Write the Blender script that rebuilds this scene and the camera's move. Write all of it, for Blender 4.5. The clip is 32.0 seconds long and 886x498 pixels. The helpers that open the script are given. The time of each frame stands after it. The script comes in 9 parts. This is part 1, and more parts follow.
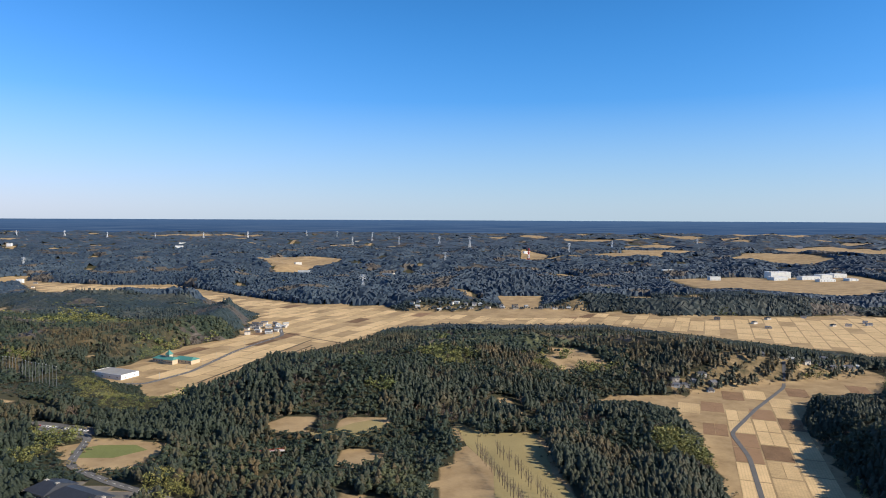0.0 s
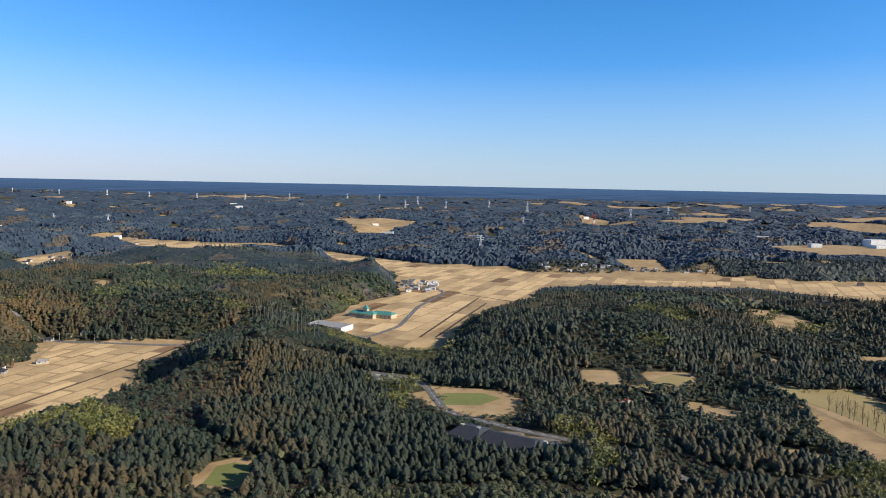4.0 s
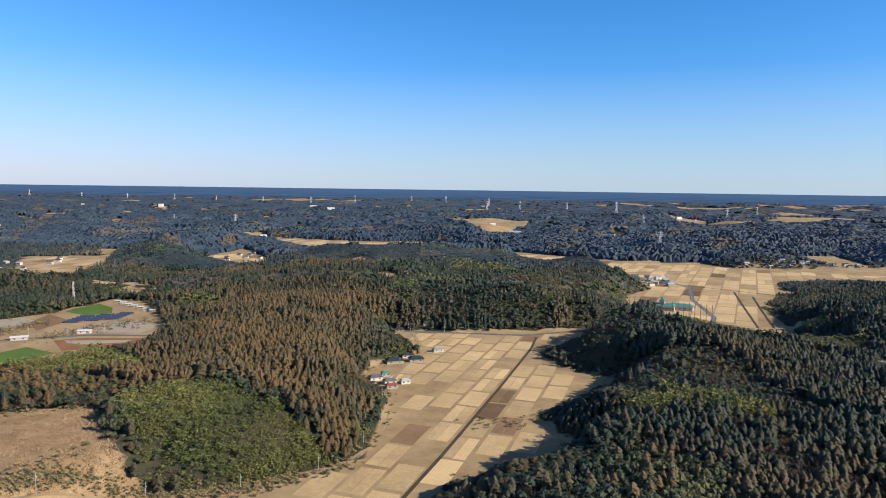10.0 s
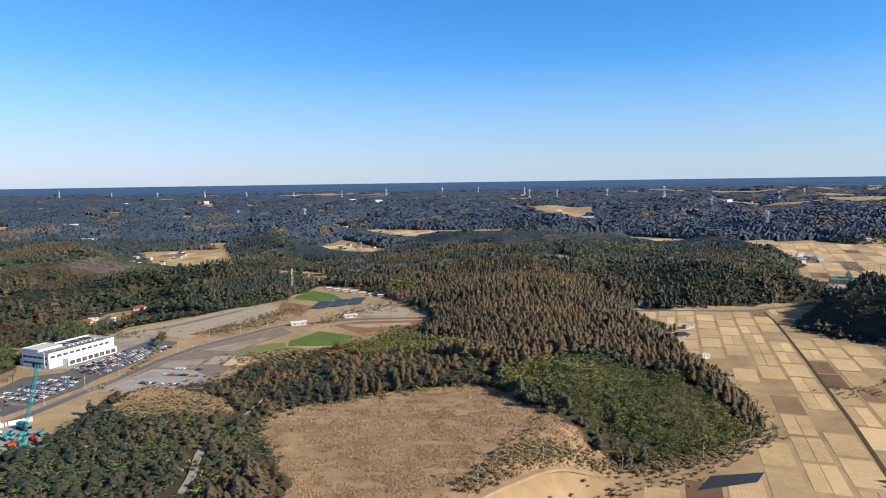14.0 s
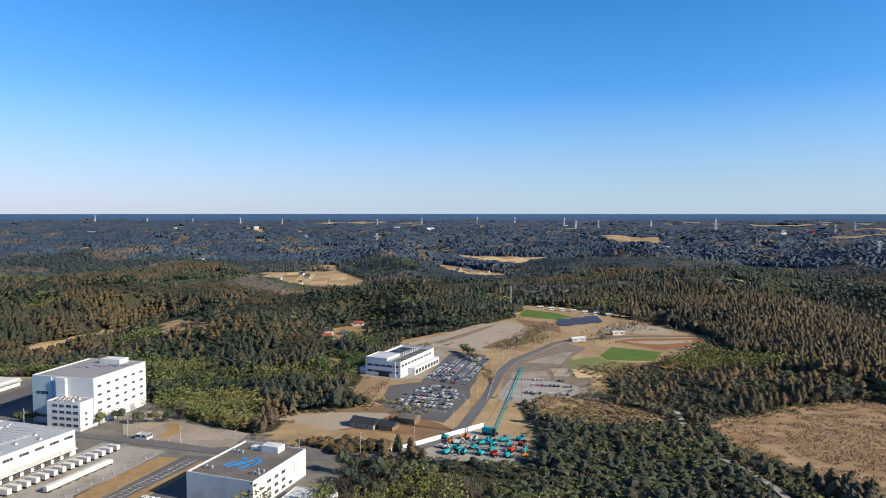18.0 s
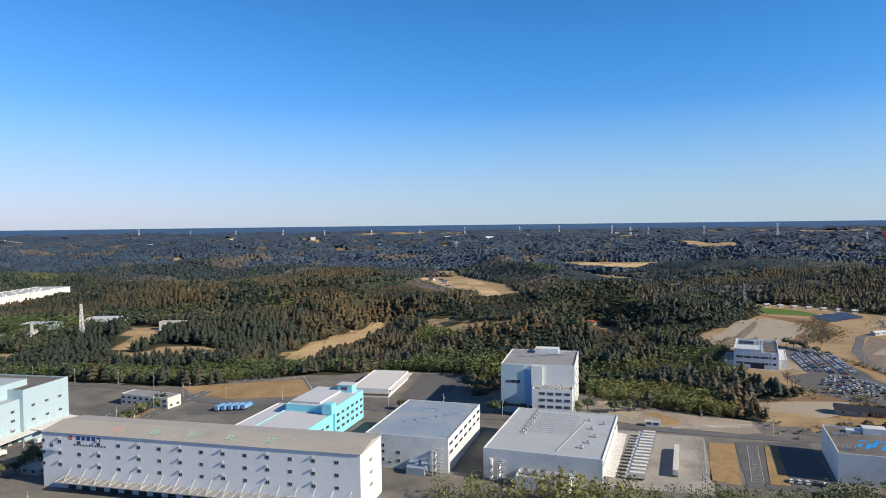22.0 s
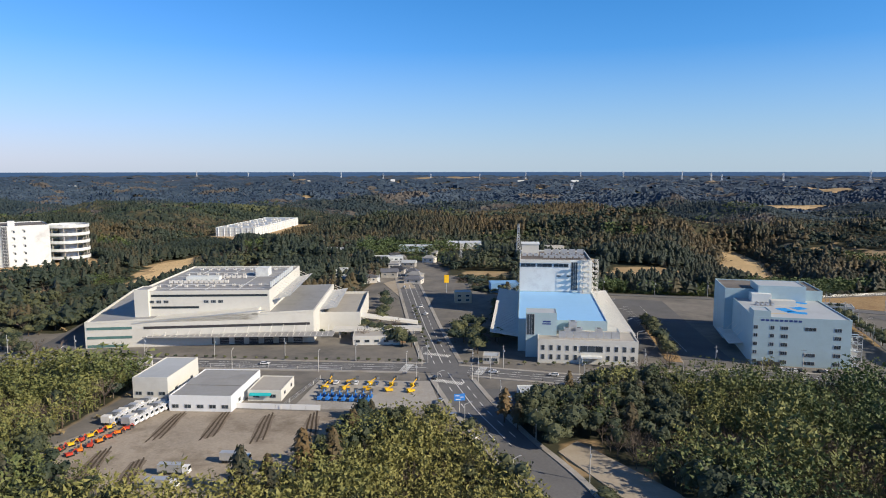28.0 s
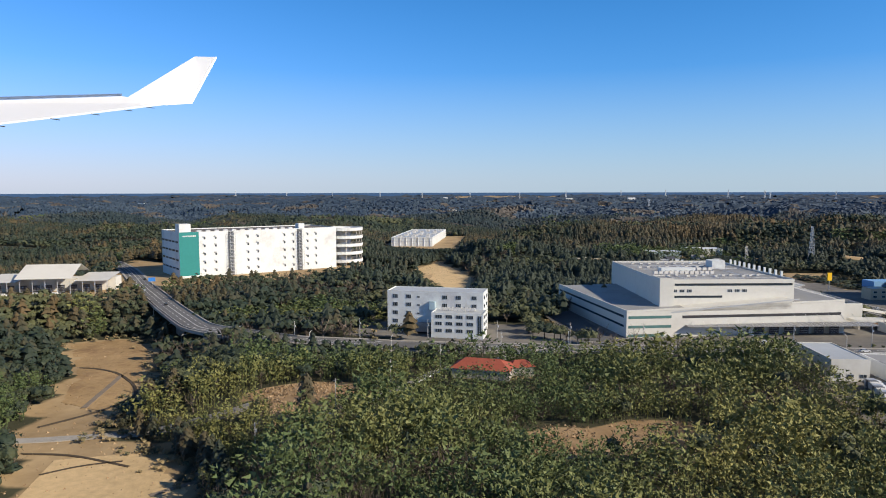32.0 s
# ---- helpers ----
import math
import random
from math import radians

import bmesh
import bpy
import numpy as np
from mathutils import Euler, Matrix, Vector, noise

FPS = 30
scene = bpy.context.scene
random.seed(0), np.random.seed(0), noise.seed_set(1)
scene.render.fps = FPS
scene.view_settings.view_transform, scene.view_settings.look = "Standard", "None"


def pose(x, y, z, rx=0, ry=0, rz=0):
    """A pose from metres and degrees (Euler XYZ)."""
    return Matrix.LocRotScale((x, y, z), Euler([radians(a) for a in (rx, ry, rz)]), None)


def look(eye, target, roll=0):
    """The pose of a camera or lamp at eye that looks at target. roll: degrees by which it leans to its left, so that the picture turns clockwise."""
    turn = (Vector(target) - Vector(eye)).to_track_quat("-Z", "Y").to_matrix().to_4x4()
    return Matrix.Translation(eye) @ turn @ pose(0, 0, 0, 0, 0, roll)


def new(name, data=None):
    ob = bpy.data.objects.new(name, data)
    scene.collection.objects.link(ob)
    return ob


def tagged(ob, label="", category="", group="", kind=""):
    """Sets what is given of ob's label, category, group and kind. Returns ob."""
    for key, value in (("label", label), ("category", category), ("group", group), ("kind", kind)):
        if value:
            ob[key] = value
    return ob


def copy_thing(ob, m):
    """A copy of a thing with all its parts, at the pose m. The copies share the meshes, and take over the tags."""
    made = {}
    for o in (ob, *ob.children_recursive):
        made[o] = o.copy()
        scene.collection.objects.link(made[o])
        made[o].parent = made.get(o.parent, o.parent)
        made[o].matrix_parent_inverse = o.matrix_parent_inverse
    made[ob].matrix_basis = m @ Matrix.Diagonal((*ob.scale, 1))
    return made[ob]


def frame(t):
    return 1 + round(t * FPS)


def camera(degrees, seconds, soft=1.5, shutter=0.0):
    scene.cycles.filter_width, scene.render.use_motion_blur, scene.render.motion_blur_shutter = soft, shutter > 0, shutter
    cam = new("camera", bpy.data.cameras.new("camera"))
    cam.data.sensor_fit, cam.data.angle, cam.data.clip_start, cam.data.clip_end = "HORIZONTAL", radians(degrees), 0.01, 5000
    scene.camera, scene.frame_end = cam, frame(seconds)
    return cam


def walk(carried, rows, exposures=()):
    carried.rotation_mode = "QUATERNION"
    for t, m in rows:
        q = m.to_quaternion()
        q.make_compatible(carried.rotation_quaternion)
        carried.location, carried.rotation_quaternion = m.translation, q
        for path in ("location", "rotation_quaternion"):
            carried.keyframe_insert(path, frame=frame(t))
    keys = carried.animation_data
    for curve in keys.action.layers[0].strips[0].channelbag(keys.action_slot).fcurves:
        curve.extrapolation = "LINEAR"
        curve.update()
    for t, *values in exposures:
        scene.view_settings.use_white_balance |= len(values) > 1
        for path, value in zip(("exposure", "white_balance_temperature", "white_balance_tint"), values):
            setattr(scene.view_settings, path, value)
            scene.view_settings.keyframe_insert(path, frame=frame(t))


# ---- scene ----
cam = camera(66.8, 32.0, soft=1.0)
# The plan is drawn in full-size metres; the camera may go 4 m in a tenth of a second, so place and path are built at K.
K = 0.48
PATH = [
    (0, (-0.37, -6.10, 205.71), (0.19, 193.70, 196.80), 0.27),
    (0.5, (-41.41, -3.71, 203.29), (-41.83, 196.13, 195.32), 0.05),
    (1, (-82.48, -1.78, 200.84), (-83.20, 198.10, 193.92), -0.15),
    (1.5, (-123.54, -0.25, 198.35), (-124.45, 199.61, 190.94), -0.27),
    (2, (-164.57, 0.92, 195.84), (-166.12, 200.65, 185.48), -0.18),
    (2.5, (-205.54, 1.80, 193.31), (-207.71, 201.23, 178.45), 0.13),
    (3, (-246.43, 2.41, 190.75), (-248.98, 201.53, 172.16), 0.60),
    (3.5, (-287.22, 2.80, 188.19), (-289.64, 201.80, 168.39), 1.14),
    (5.5, (-449.02, 2.79, 177.85), (-453.55, 202.29, 164.53), 0.42),
    (6, (-489.07, 2.53, 175.27), (-494.07, 202.08, 162.90), -0.03),
    (6.5, (-528.93, 2.21, 172.69), (-534.31, 201.81, 161.29), -0.19),
    (7, (-568.60, 1.85, 170.11), (-574.69, 201.45, 159.07), -0.28),
    (7.5, (-608.08, 1.46, 167.55), (-614.70, 201.06, 156.79), -0.12),
    (8, (-647.37, 1.06, 165.00), (-654.60, 200.63, 154.06), 0.04),
    (8.5, (-686.45, 0.65, 162.47), (-694.58, 200.13, 150.68), 0.35),
    (9, (-725.34, 0.23, 159.95), (-733.92, 199.63, 146.95), 0.63),
    (9.5, (-764.03, -0.17, 157.46), (-772.96, 199.10, 143.02), 0.77),
    (10, (-802.52, -0.58, 154.98), (-811.52, 198.42, 137.09), 0.77),
    (10.5, (-840.82, -0.97, 152.52), (-849.65, 197.90, 133.29), 0.72),
    (11, (-878.93, -1.36, 150.09), (-887.97, 197.40, 129.80), 0.37),
    (11.5, (-916.86, -1.75, 147.68), (-926.36, 196.88, 126.30), -0.01),
    (12, (-954.61, -2.13, 145.30), (-964.39, 196.38, 122.99), -0.31),
    (12.5, (-992.19, -2.52, 142.95), (-1002.23, 196.00, 120.85), -0.71),
    (13, (-1029.61, -2.92, 140.62), (-1039.73, 195.65, 118.96), -0.90),
    (13.5, (-1066.88, -3.33, 138.31), (-1077.29, 195.25, 117.00), -0.96),
    (14, (-1103.99, -3.78, 136.04), (-1114.52, 194.94, 115.99), -0.85),
    (14.5, (-1140.98, -4.25, 133.79), (-1151.75, 194.44, 113.69), -0.68),
    (16.5, (-1287.71, -6.71, 125.07), (-1299.54, 192.40, 110.40), 0.07),
    (17, (-1324.15, -7.51, 122.96), (-1336.42, 191.69, 109.86), 0.07),
    (17.5, (-1360.50, -8.40, 120.87), (-1373.18, 190.84, 108.97), 0.06),
    (18, (-1396.78, -9.40, 118.80), (-1409.69, 189.89, 108.01), 0.01),
    (18.5, (-1433.00, -10.52, 116.75), (-1446.22, 188.76, 106.06), -0.11),
    (19, (-1469.16, -11.76, 114.73), (-1482.75, 187.50, 104.12), -0.22),
    (19.5, (-1505.28, -13.13, 112.72), (-1519.43, 186.05, 101.45), -0.25),
    (20, (-1541.35, -14.65, 110.74), (-1556.42, 184.48, 99.65), -0.30),
    (20.5, (-1577.39, -16.31, 108.76), (-1593.40, 182.81, 98.91), -0.44),
    (21, (-1613.40, -18.12, 106.80), (-1629.97, 181.03, 98.90), -0.54),
    (21.5, (-1649.39, -20.10, 104.85), (-1666.21, 179.05, 97.37), -0.70),
    (22, (-1685.35, -22.23, 102.91), (-1703.17, 176.83, 95.48), -0.69),
    (22.5, (-1721.29, -24.53, 100.98), (-1740.11, 174.43, 93.15), -0.55),
    (23, (-1757.22, -26.99, 99.04), (-1776.89, 171.89, 91.21), -0.54),
    (23.5, (-1793.13, -29.61, 97.11), (-1813.29, 169.20, 88.90), -0.39),
    (24, (-1829.02, -32.40, 95.17), (-1849.62, 166.35, 86.48), -0.11),
    (24.5, (-1864.89, -35.33, 93.23), (-1886.45, 163.24, 82.96), 0.42),
    (25, (-1900.73, -38.41, 91.27), (-1922.45, 159.85, 76.37), 0.71),
    (25.5, (-1936.54, -41.63, 89.31), (-1958.72, 156.23, 70.39), 1.22),
    (27.5, (-2079.26, -55.56, 81.21), (-2103.00, 141.61, 57.54), 0.25),
    (28, (-2114.75, -59.22, 79.11), (-2138.51, 138.01, 55.99), -0.04),
    (28.5, (-2150.12, -62.90, 76.97), (-2174.29, 134.32, 54.18), -0.08),
    (29, (-2185.37, -66.56, 74.79), (-2209.94, 130.75, 53.26), -0.06),
    (29.5, (-2220.46, -70.19, 72.55), (-2245.78, 127.10, 51.71), -0.04),
    (30, (-2255.38, -73.73, 70.27), (-2280.69, 123.73, 51.09), 0.09),
    (30.5, (-2290.09, -77.16, 67.92), (-2316.03, 120.30, 49.62), 0.21),
    (31, (-2324.56, -80.42, 65.50), (-2351.57, 116.94, 47.60), 0.33),
    (31.5, (-2358.76, -83.47, 63.01), (-2386.53, 113.80, 45.30), 0.08),
    (32, (-2392.65, -86.26, 60.45), (-2420.67, 111.04, 43.40), -0.13),
]
walk(cam, [(t, look(Vector(eye) * K, Vector(target) * K, roll)) for t, eye, target, roll in PATH], [(0, 0.0), (9.5, 0.0), (11, 0.13), (14, 0.08), (17, 0.0), (20, 0.0), (23, -0.1), (32, -0.1)])

# ---- daylight: low winter sun from the +x side, clear sky ----
SUN_ELEV, SUN_SIDE = 29.0, 19.0
SKY_TONE = ((0.285, 1.66), (1.05, 1.0), (1.66, 1.0))
world = bpy.data.worlds.new("clear_winter_sky")
scene.world = world
world.use_nodes = True
wt = world.node_tree
wt.nodes.clear()


def node(tree, kind, **settings):
    n = tree.nodes.new(kind)
    for key, value in settings.items():
        if key in ("operation", "blend_type", "data_type", "noise_dimensions", "sky_type", "feature", "attribute_name", "interpolation_type", "distance"):
            if key == "operation": n.operation = value
            elif key == "blend_type": n.blend_type = value
            elif key == "data_type": n.data_type = value
            elif key == "noise_dimensions": n.noise_dimensions = value
            elif key == "sky_type": n.sky_type = value
            elif key == "feature": n.feature = value
            elif key == "attribute_name": n.attribute_name = value
            elif key == "interpolation_type": n.interpolation_type = value
            elif key == "distance": n.distance = value
        else:
            n.inputs[key.replace("_", " ")].default_value = value
    return n


sky = node(wt, "ShaderNodeTexSky", sky_type="NISHITA")
sky.sun_disc = False
sky.sun_elevation = radians(SUN_ELEV)
sky.sun_rotation = radians(90 + SUN_SIDE)
sky.altitude = 0
sky.air_density, sky.dust_density, sky.ozone_density = 1.0, 0.15, 3.0
where = node(wt, "ShaderNodeTexCoord")
split = node(wt, "ShaderNodeSeparateXYZ")
wt.links.new(where.outputs["Generated"], split.inputs[0])
# far land beyond the terrain sheet: a glowing plain below the horizon, in hazy blue
depth = node(wt, "ShaderNodeMath", operation="MULTIPLY")
depth.inputs[1].default_value = -1.0
wt.links.new(split.outputs["Z"], depth.inputs[0])
deep = node(wt, "ShaderNodeMath", operation="MAXIMUM")
deep.inputs[1].default_value = 0.004
wt.links.new(depth.outputs[0], deep.inputs[0])
plain = node(wt, "ShaderNodeVectorMath", operation="DIVIDE")
comb = node(wt, "ShaderNodeCombineXYZ")
for i in range(3):
    wt.links.new(deep.outputs[0], comb.inputs[i])
wt.links.new(where.outputs["Generated"], plain.inputs[0])
wt.links.new(comb.outputs[0], plain.inputs[1])
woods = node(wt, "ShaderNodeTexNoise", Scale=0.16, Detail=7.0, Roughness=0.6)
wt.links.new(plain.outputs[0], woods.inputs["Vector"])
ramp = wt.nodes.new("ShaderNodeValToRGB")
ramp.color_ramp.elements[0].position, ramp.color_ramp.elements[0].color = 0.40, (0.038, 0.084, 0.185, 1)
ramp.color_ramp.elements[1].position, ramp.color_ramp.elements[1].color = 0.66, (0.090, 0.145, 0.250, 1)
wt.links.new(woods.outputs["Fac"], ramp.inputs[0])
skyc = node(wt, "ShaderNodeBackground", Strength=0.105)
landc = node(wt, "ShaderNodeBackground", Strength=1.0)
# deep winter blue: the sky's own colours, cooler and clearer
parts = node(wt, "ShaderNodeSeparateColor")
wt.links.new(sky.outputs[0], parts.inputs[0])
tone = node(wt, "ShaderNodeCombineColor")
for i, (gain, power) in enumerate(SKY_TONE):
    p = node(wt, "ShaderNodeMath", operation="POWER")
    p.inputs[1].default_value = power
    wt.links.new(parts.outputs[i], p.inputs[0])
    g = node(wt, "ShaderNodeMath", operation="MULTIPLY")
    g.inputs[1].default_value = gain
    wt.links.new(p.outputs[0], g.inputs[0])
    wt.links.new(g.outputs[0], tone.inputs[i])
# thin pale blue haze low over the horizon
rise = node(wt, "ShaderNodeMapRange")
rise.inputs["From Min"].default_value, rise.inputs["From Max"].default_value = 0.0, 0.17
rise.inputs["To Min"].default_value, rise.inputs["To Max"].default_value = 0.72, 0.0
wt.links.new(split.outputs["Z"], rise.inputs["Value"])
low = node(wt, "ShaderNodeMix", data_type="RGBA")
wt.links.new(rise.outputs[0], low.inputs[0])
# sky mixed towards a darker blue, mostly above the view, to deepen the shade
deepen = node(wt, "ShaderNodeMapRange")
deepen.interpolation_type = "SMOOTHSTEP"
deepen.inputs["From Min"].default_value, deepen.inputs["From Max"].default_value = 0.22, 0.80
deepen.inputs["To Min"].default_value, deepen.inputs["To Max"].default_value = 0.0, 1.0
wt.links.new(split.outputs["Z"], deepen.inputs["Value"])
deep_blue = node(wt, "ShaderNodeMix", data_type="RGBA")
wt.links.new(deepen.outputs[0], deep_blue.inputs[0])
wt.links.new(tone.outputs[0], deep_blue.inputs[6])
deep_blue.inputs[7].default_value = (0.50, 0.85, 1.85, 1)
wt.links.new(deep_blue.outputs[2], low.inputs[6])
low.inputs[7].default_value = (4.4, 6.0, 7.3, 1)
wt.links.new(low.outputs[2], skyc.inputs[0])
# haze painted into the far land: paler blue towards the horizon
haze_share = node(wt, "ShaderNodeMapRange")
haze_share.inputs["From Min"].default_value, haze_share.inputs["From Max"].default_value = 0.001, 0.014
haze_share.inputs["To Min"].default_value, haze_share.inputs["To Max"].default_value = 0.75, 0.05
wt.links.new(depth.outputs[0], haze_share.inputs["Value"])
haze_mix = node(wt, "ShaderNodeMix", data_type="RGBA")
wt.links.new(haze_share.outputs[0], haze_mix.inputs[0])
wt.links.new(ramp.outputs[0], haze_mix.inputs[6])
haze_mix.inputs[7].default_value = (0.080, 0.155, 0.300, 1)
wt.links.new(haze_mix.outputs[2], landc.inputs[0])
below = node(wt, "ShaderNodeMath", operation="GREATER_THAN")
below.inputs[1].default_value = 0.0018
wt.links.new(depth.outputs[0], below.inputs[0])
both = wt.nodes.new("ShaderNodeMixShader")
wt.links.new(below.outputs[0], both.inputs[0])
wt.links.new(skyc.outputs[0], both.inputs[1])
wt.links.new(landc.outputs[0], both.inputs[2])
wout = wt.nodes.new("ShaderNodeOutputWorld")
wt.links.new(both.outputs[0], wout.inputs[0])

sun = new("sun", bpy.data.lights.new("sun", "SUN"))
sun.data.energy, sun.data.angle, sun.data.color = 6.2, radians(0.53), (1.0, 0.88, 0.70)
sun_way = Vector((math.cos(radians(SUN_ELEV)) * math.cos(radians(SUN_SIDE)), -math.cos(radians(SUN_ELEV)) * math.sin(radians(SUN_SIDE)), math.sin(radians(SUN_ELEV))))
sun.matrix_world = Matrix.Translation((-1000 * K, 500 * K, 900 * K)) @ sun_way.to_track_quat("Z", "Y").to_matrix().to_4x4()


# ---- materials ----
def material(name, low, high, scale=0.2, fine=3.0, rough=0.7, metal=0.0, bump=0.0, vary=0.0, tint="", stain=None, sheen=0.0):
    """Two scales of noise between two colours; vary: by object; tint: by a mesh attribute."""
    m = bpy.data.materials.new(name)
    m.use_nodes = True
    t = m.node_tree
    b = t.nodes["Principled BSDF"]
    b.inputs["Roughness"].default_value, b.inputs["Metallic"].default_value = rough, metal
    b.inputs["Specular IOR Level"].default_value = 0.15 if rough >= 0.5 and not tint else 0.5
    geo = node(t, "ShaderNodeNewGeometry")
    big = node(t, "ShaderNodeTexNoise", Scale=scale / K, Detail=5.0, Roughness=0.6)
    small = node(t, "ShaderNodeTexNoise", Scale=fine / K, Detail=3.0, Roughness=0.7)
    t.links.new(geo.outputs["Position"], big.inputs["Vector"])
    t.links.new(geo.outputs["Position"], small.inputs["Vector"])
    add = node(t, "ShaderNodeMath", operation="MULTIPLY_ADD")
    add.inputs[1].default_value, add.inputs[2].default_value = 0.45, 0.0
    t.links.new(small.outputs["Fac"], add.inputs[0])
    mixv = node(t, "ShaderNodeMath", operation="MULTIPLY_ADD")
    mixv.inputs[1].default_value = 0.55
    t.links.new(big.outputs["Fac"], mixv.inputs[0])
    t.links.new(add.outputs[0], mixv.inputs[2])
    last = mixv.outputs[0]
    if vary or tint:
        if tint:
            src = node(t, "ShaderNodeAttribute", attribute_name=tint).outputs["Fac"]
        else:
            src = node(t, "ShaderNodeObjectInfo").outputs["Random"]
        off = node(t, "ShaderNodeMath", operation="MULTIPLY_ADD")
        off.inputs[1].default_value, off.inputs[2].default_value = vary or 0.5, -0.5 * (vary or 0.5)
        t.links.new(src, off.inputs[0])
        plus = node(t, "ShaderNodeMath", operation="ADD")
        t.links.new(last, plus.inputs[0])
        t.links.new(off.outputs[0], plus.inputs[1])
        last = plus.outputs[0]
    r = t.nodes.new("ShaderNodeValToRGB")
    r.color_ramp.elements[0].position, r.color_ramp.elements[0].color = 0.3, (*low, 1)
    r.color_ramp.elements[1].position, r.color_ramp.elements[1].color = 0.7, (*high, 1)
    t.links.new(last, r.inputs[0])
    colour = r.outputs[0]
    if stain:
        streak = node(t, "ShaderNodeTexNoise", Scale=0.05 / K, Detail=8.0, Roughness=0.75)
        t.links.new(geo.outputs["Position"], streak.inputs["Vector"])
        rr = t.nodes.new("ShaderNodeValToRGB")
        rr.color_ramp.elements[0].position, rr.color_ramp.elements[1].position = 0.5, 0.68
        t.links.new(streak.outputs["Fac"], rr.inputs[0])
        mx = node(t, "ShaderNodeMix", data_type="RGBA")
        t.links.new(rr.outputs[0], mx.inputs[0])
        t.links.new(colour, mx.inputs[6])
        mx.inputs[7].default_value = (*stain, 1)
        colour = mx.outputs[2]
    t.links.new(colour, b.inputs["Base Color"])
    if sheen:
        b.inputs["Sheen Weight"].default_value = sheen
    if bump:
        bp = node(t, "ShaderNodeBump", Strength=min(1.0, bump), Distance=0.3 * K)
        t.links.new(small.outputs["Fac"], bp.inputs["Height"])
        t.links.new(bp.outputs[0], b.inputs["Normal"])
    return m


M = {}


def paint(name, c, spread=0.12, **more):
    low = tuple(max(0.0, v * (1 - spread)) for v in c)
    high = tuple(min(0.95, v * (1 + spread)) for v in c)
    M[name] = material(name, low, high, **more)
    return M[name]


# trees
LEAF = dict(scale=0.012, fine=0.35, rough=0.75, tint="tint", vary=0.65)
M["cedar"] = material("cedar_needles", (0.020, 0.032, 0.019), (0.122, 0.078, 0.029), **LEAF)
M["broad"] = material("evergreen_leaves", (0.020, 0.035, 0.020), (0.098, 0.102, 0.040), **LEAF)
M["bamboo"] = material("bamboo_leaves", (0.078, 0.112, 0.036), (0.225, 0.212, 0.062), **LEAF)
M["bare"] = material("bare_twigs", (0.085, 0.066, 0.052), (0.21, 0.160, 0.120), **LEAF)
# blue haze of distance is put into the next two needle colours
M["haze_pine"] = material("haze_pine_needles", (0.014, 0.034, 0.062), (0.054, 0.082, 0.112), sheen=0.04, **LEAF)
M["haze_cedar"] = material("haze_cedar_needles", (0.017, 0.033, 0.037), (0.086, 0.084, 0.066), **LEAF)
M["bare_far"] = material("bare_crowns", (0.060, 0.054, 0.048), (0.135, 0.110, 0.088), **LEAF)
M["tuft"] = material("dry_grass_blades", (0.215, 0.140, 0.078), (0.43, 0.310, 0.185), **LEAF)
M["brush"] = material("dry_brush", (0.062, 0.066, 0.028), (0.230, 0.170, 0.082), **LEAF)
paint("bark", (0.10, 0.075, 0.055), 0.3, fine=4.0, rough=0.9)
# ground surfaces
paint("asphalt", (0.130, 0.129, 0.130), 0.25, scale=0.06, fine=1.5, rough=0.9, stain=(0.135, 0.13, 0.122))
paint("road_asphalt", (0.150, 0.149, 0.150), 0.2, scale=0.08, fine=1.0, rough=0.9)
paint("concrete", (0.36, 0.34, 0.31), 0.2, scale=0.08, fine=1.2, rough=0.9, stain=(0.25, 0.22, 0.18))
paint("gravel", (0.345, 0.298, 0.242), 0.3, scale=0.035, fine=1.2, rough=0.95, stain=(0.20, 0.165, 0.125))
paint("sand", (0.40, 0.345, 0.27), 0.18, scale=0.05, fine=0.8, rough=0.95, stain=(0.30, 0.24, 0.17))
paint("dirt", (0.37, 0.275, 0.165), 0.22, scale=0.08, fine=0.8, rough=0.95)
paint("worn_ground", (0.225, 0.185, 0.145), 0.35, scale=0.12, fine=0.7, rough=0.95)
paint("brown_earth", (0.235, 0.150, 0.085), 0.3, scale=0.05, fine=0.8, rough=0.95)
paint("red_earth", (0.27, 0.135, 0.065), 0.3, scale=0.05, fine=0.8, rough=0.95)
paint("dry_grass", (0.36, 0.245, 0.125), 0.35, scale=0.03, fine=0.5, rough=0.95, bump=0.6, stain=(0.24, 0.15, 0.08))
paint("straw", (0.58, 0.425, 0.235), 0.28, scale=0.02, fine=0.35, rough=0.95, bump=0.4, vary=0.28)
paint("green_crop", (0.10, 0.17, 0.035), 0.25, scale=0.05, fine=0.8, rough=0.9)
paint("golf_green", (0.185, 0.205, 0.075), 0.2, scale=0.03, fine=0.6, rough=0.9)
paint("fairway", (0.33, 0.27, 0.13), 0.2, scale=0.02, fine=0.5, rough=0.95)
paint("ditch", (0.085, 0.065, 0.045), 0.3, scale=0.1, fine=1.0, rough=0.8)
paint("dark_plot", (0.235, 0.150, 0.090), 0.35, scale=0.04, fine=0.5, rough=0.95, vary=0.4)
paint("line_paint", (0.70, 0.70, 0.68), 0.1, fine=2.0, rough=0.8)
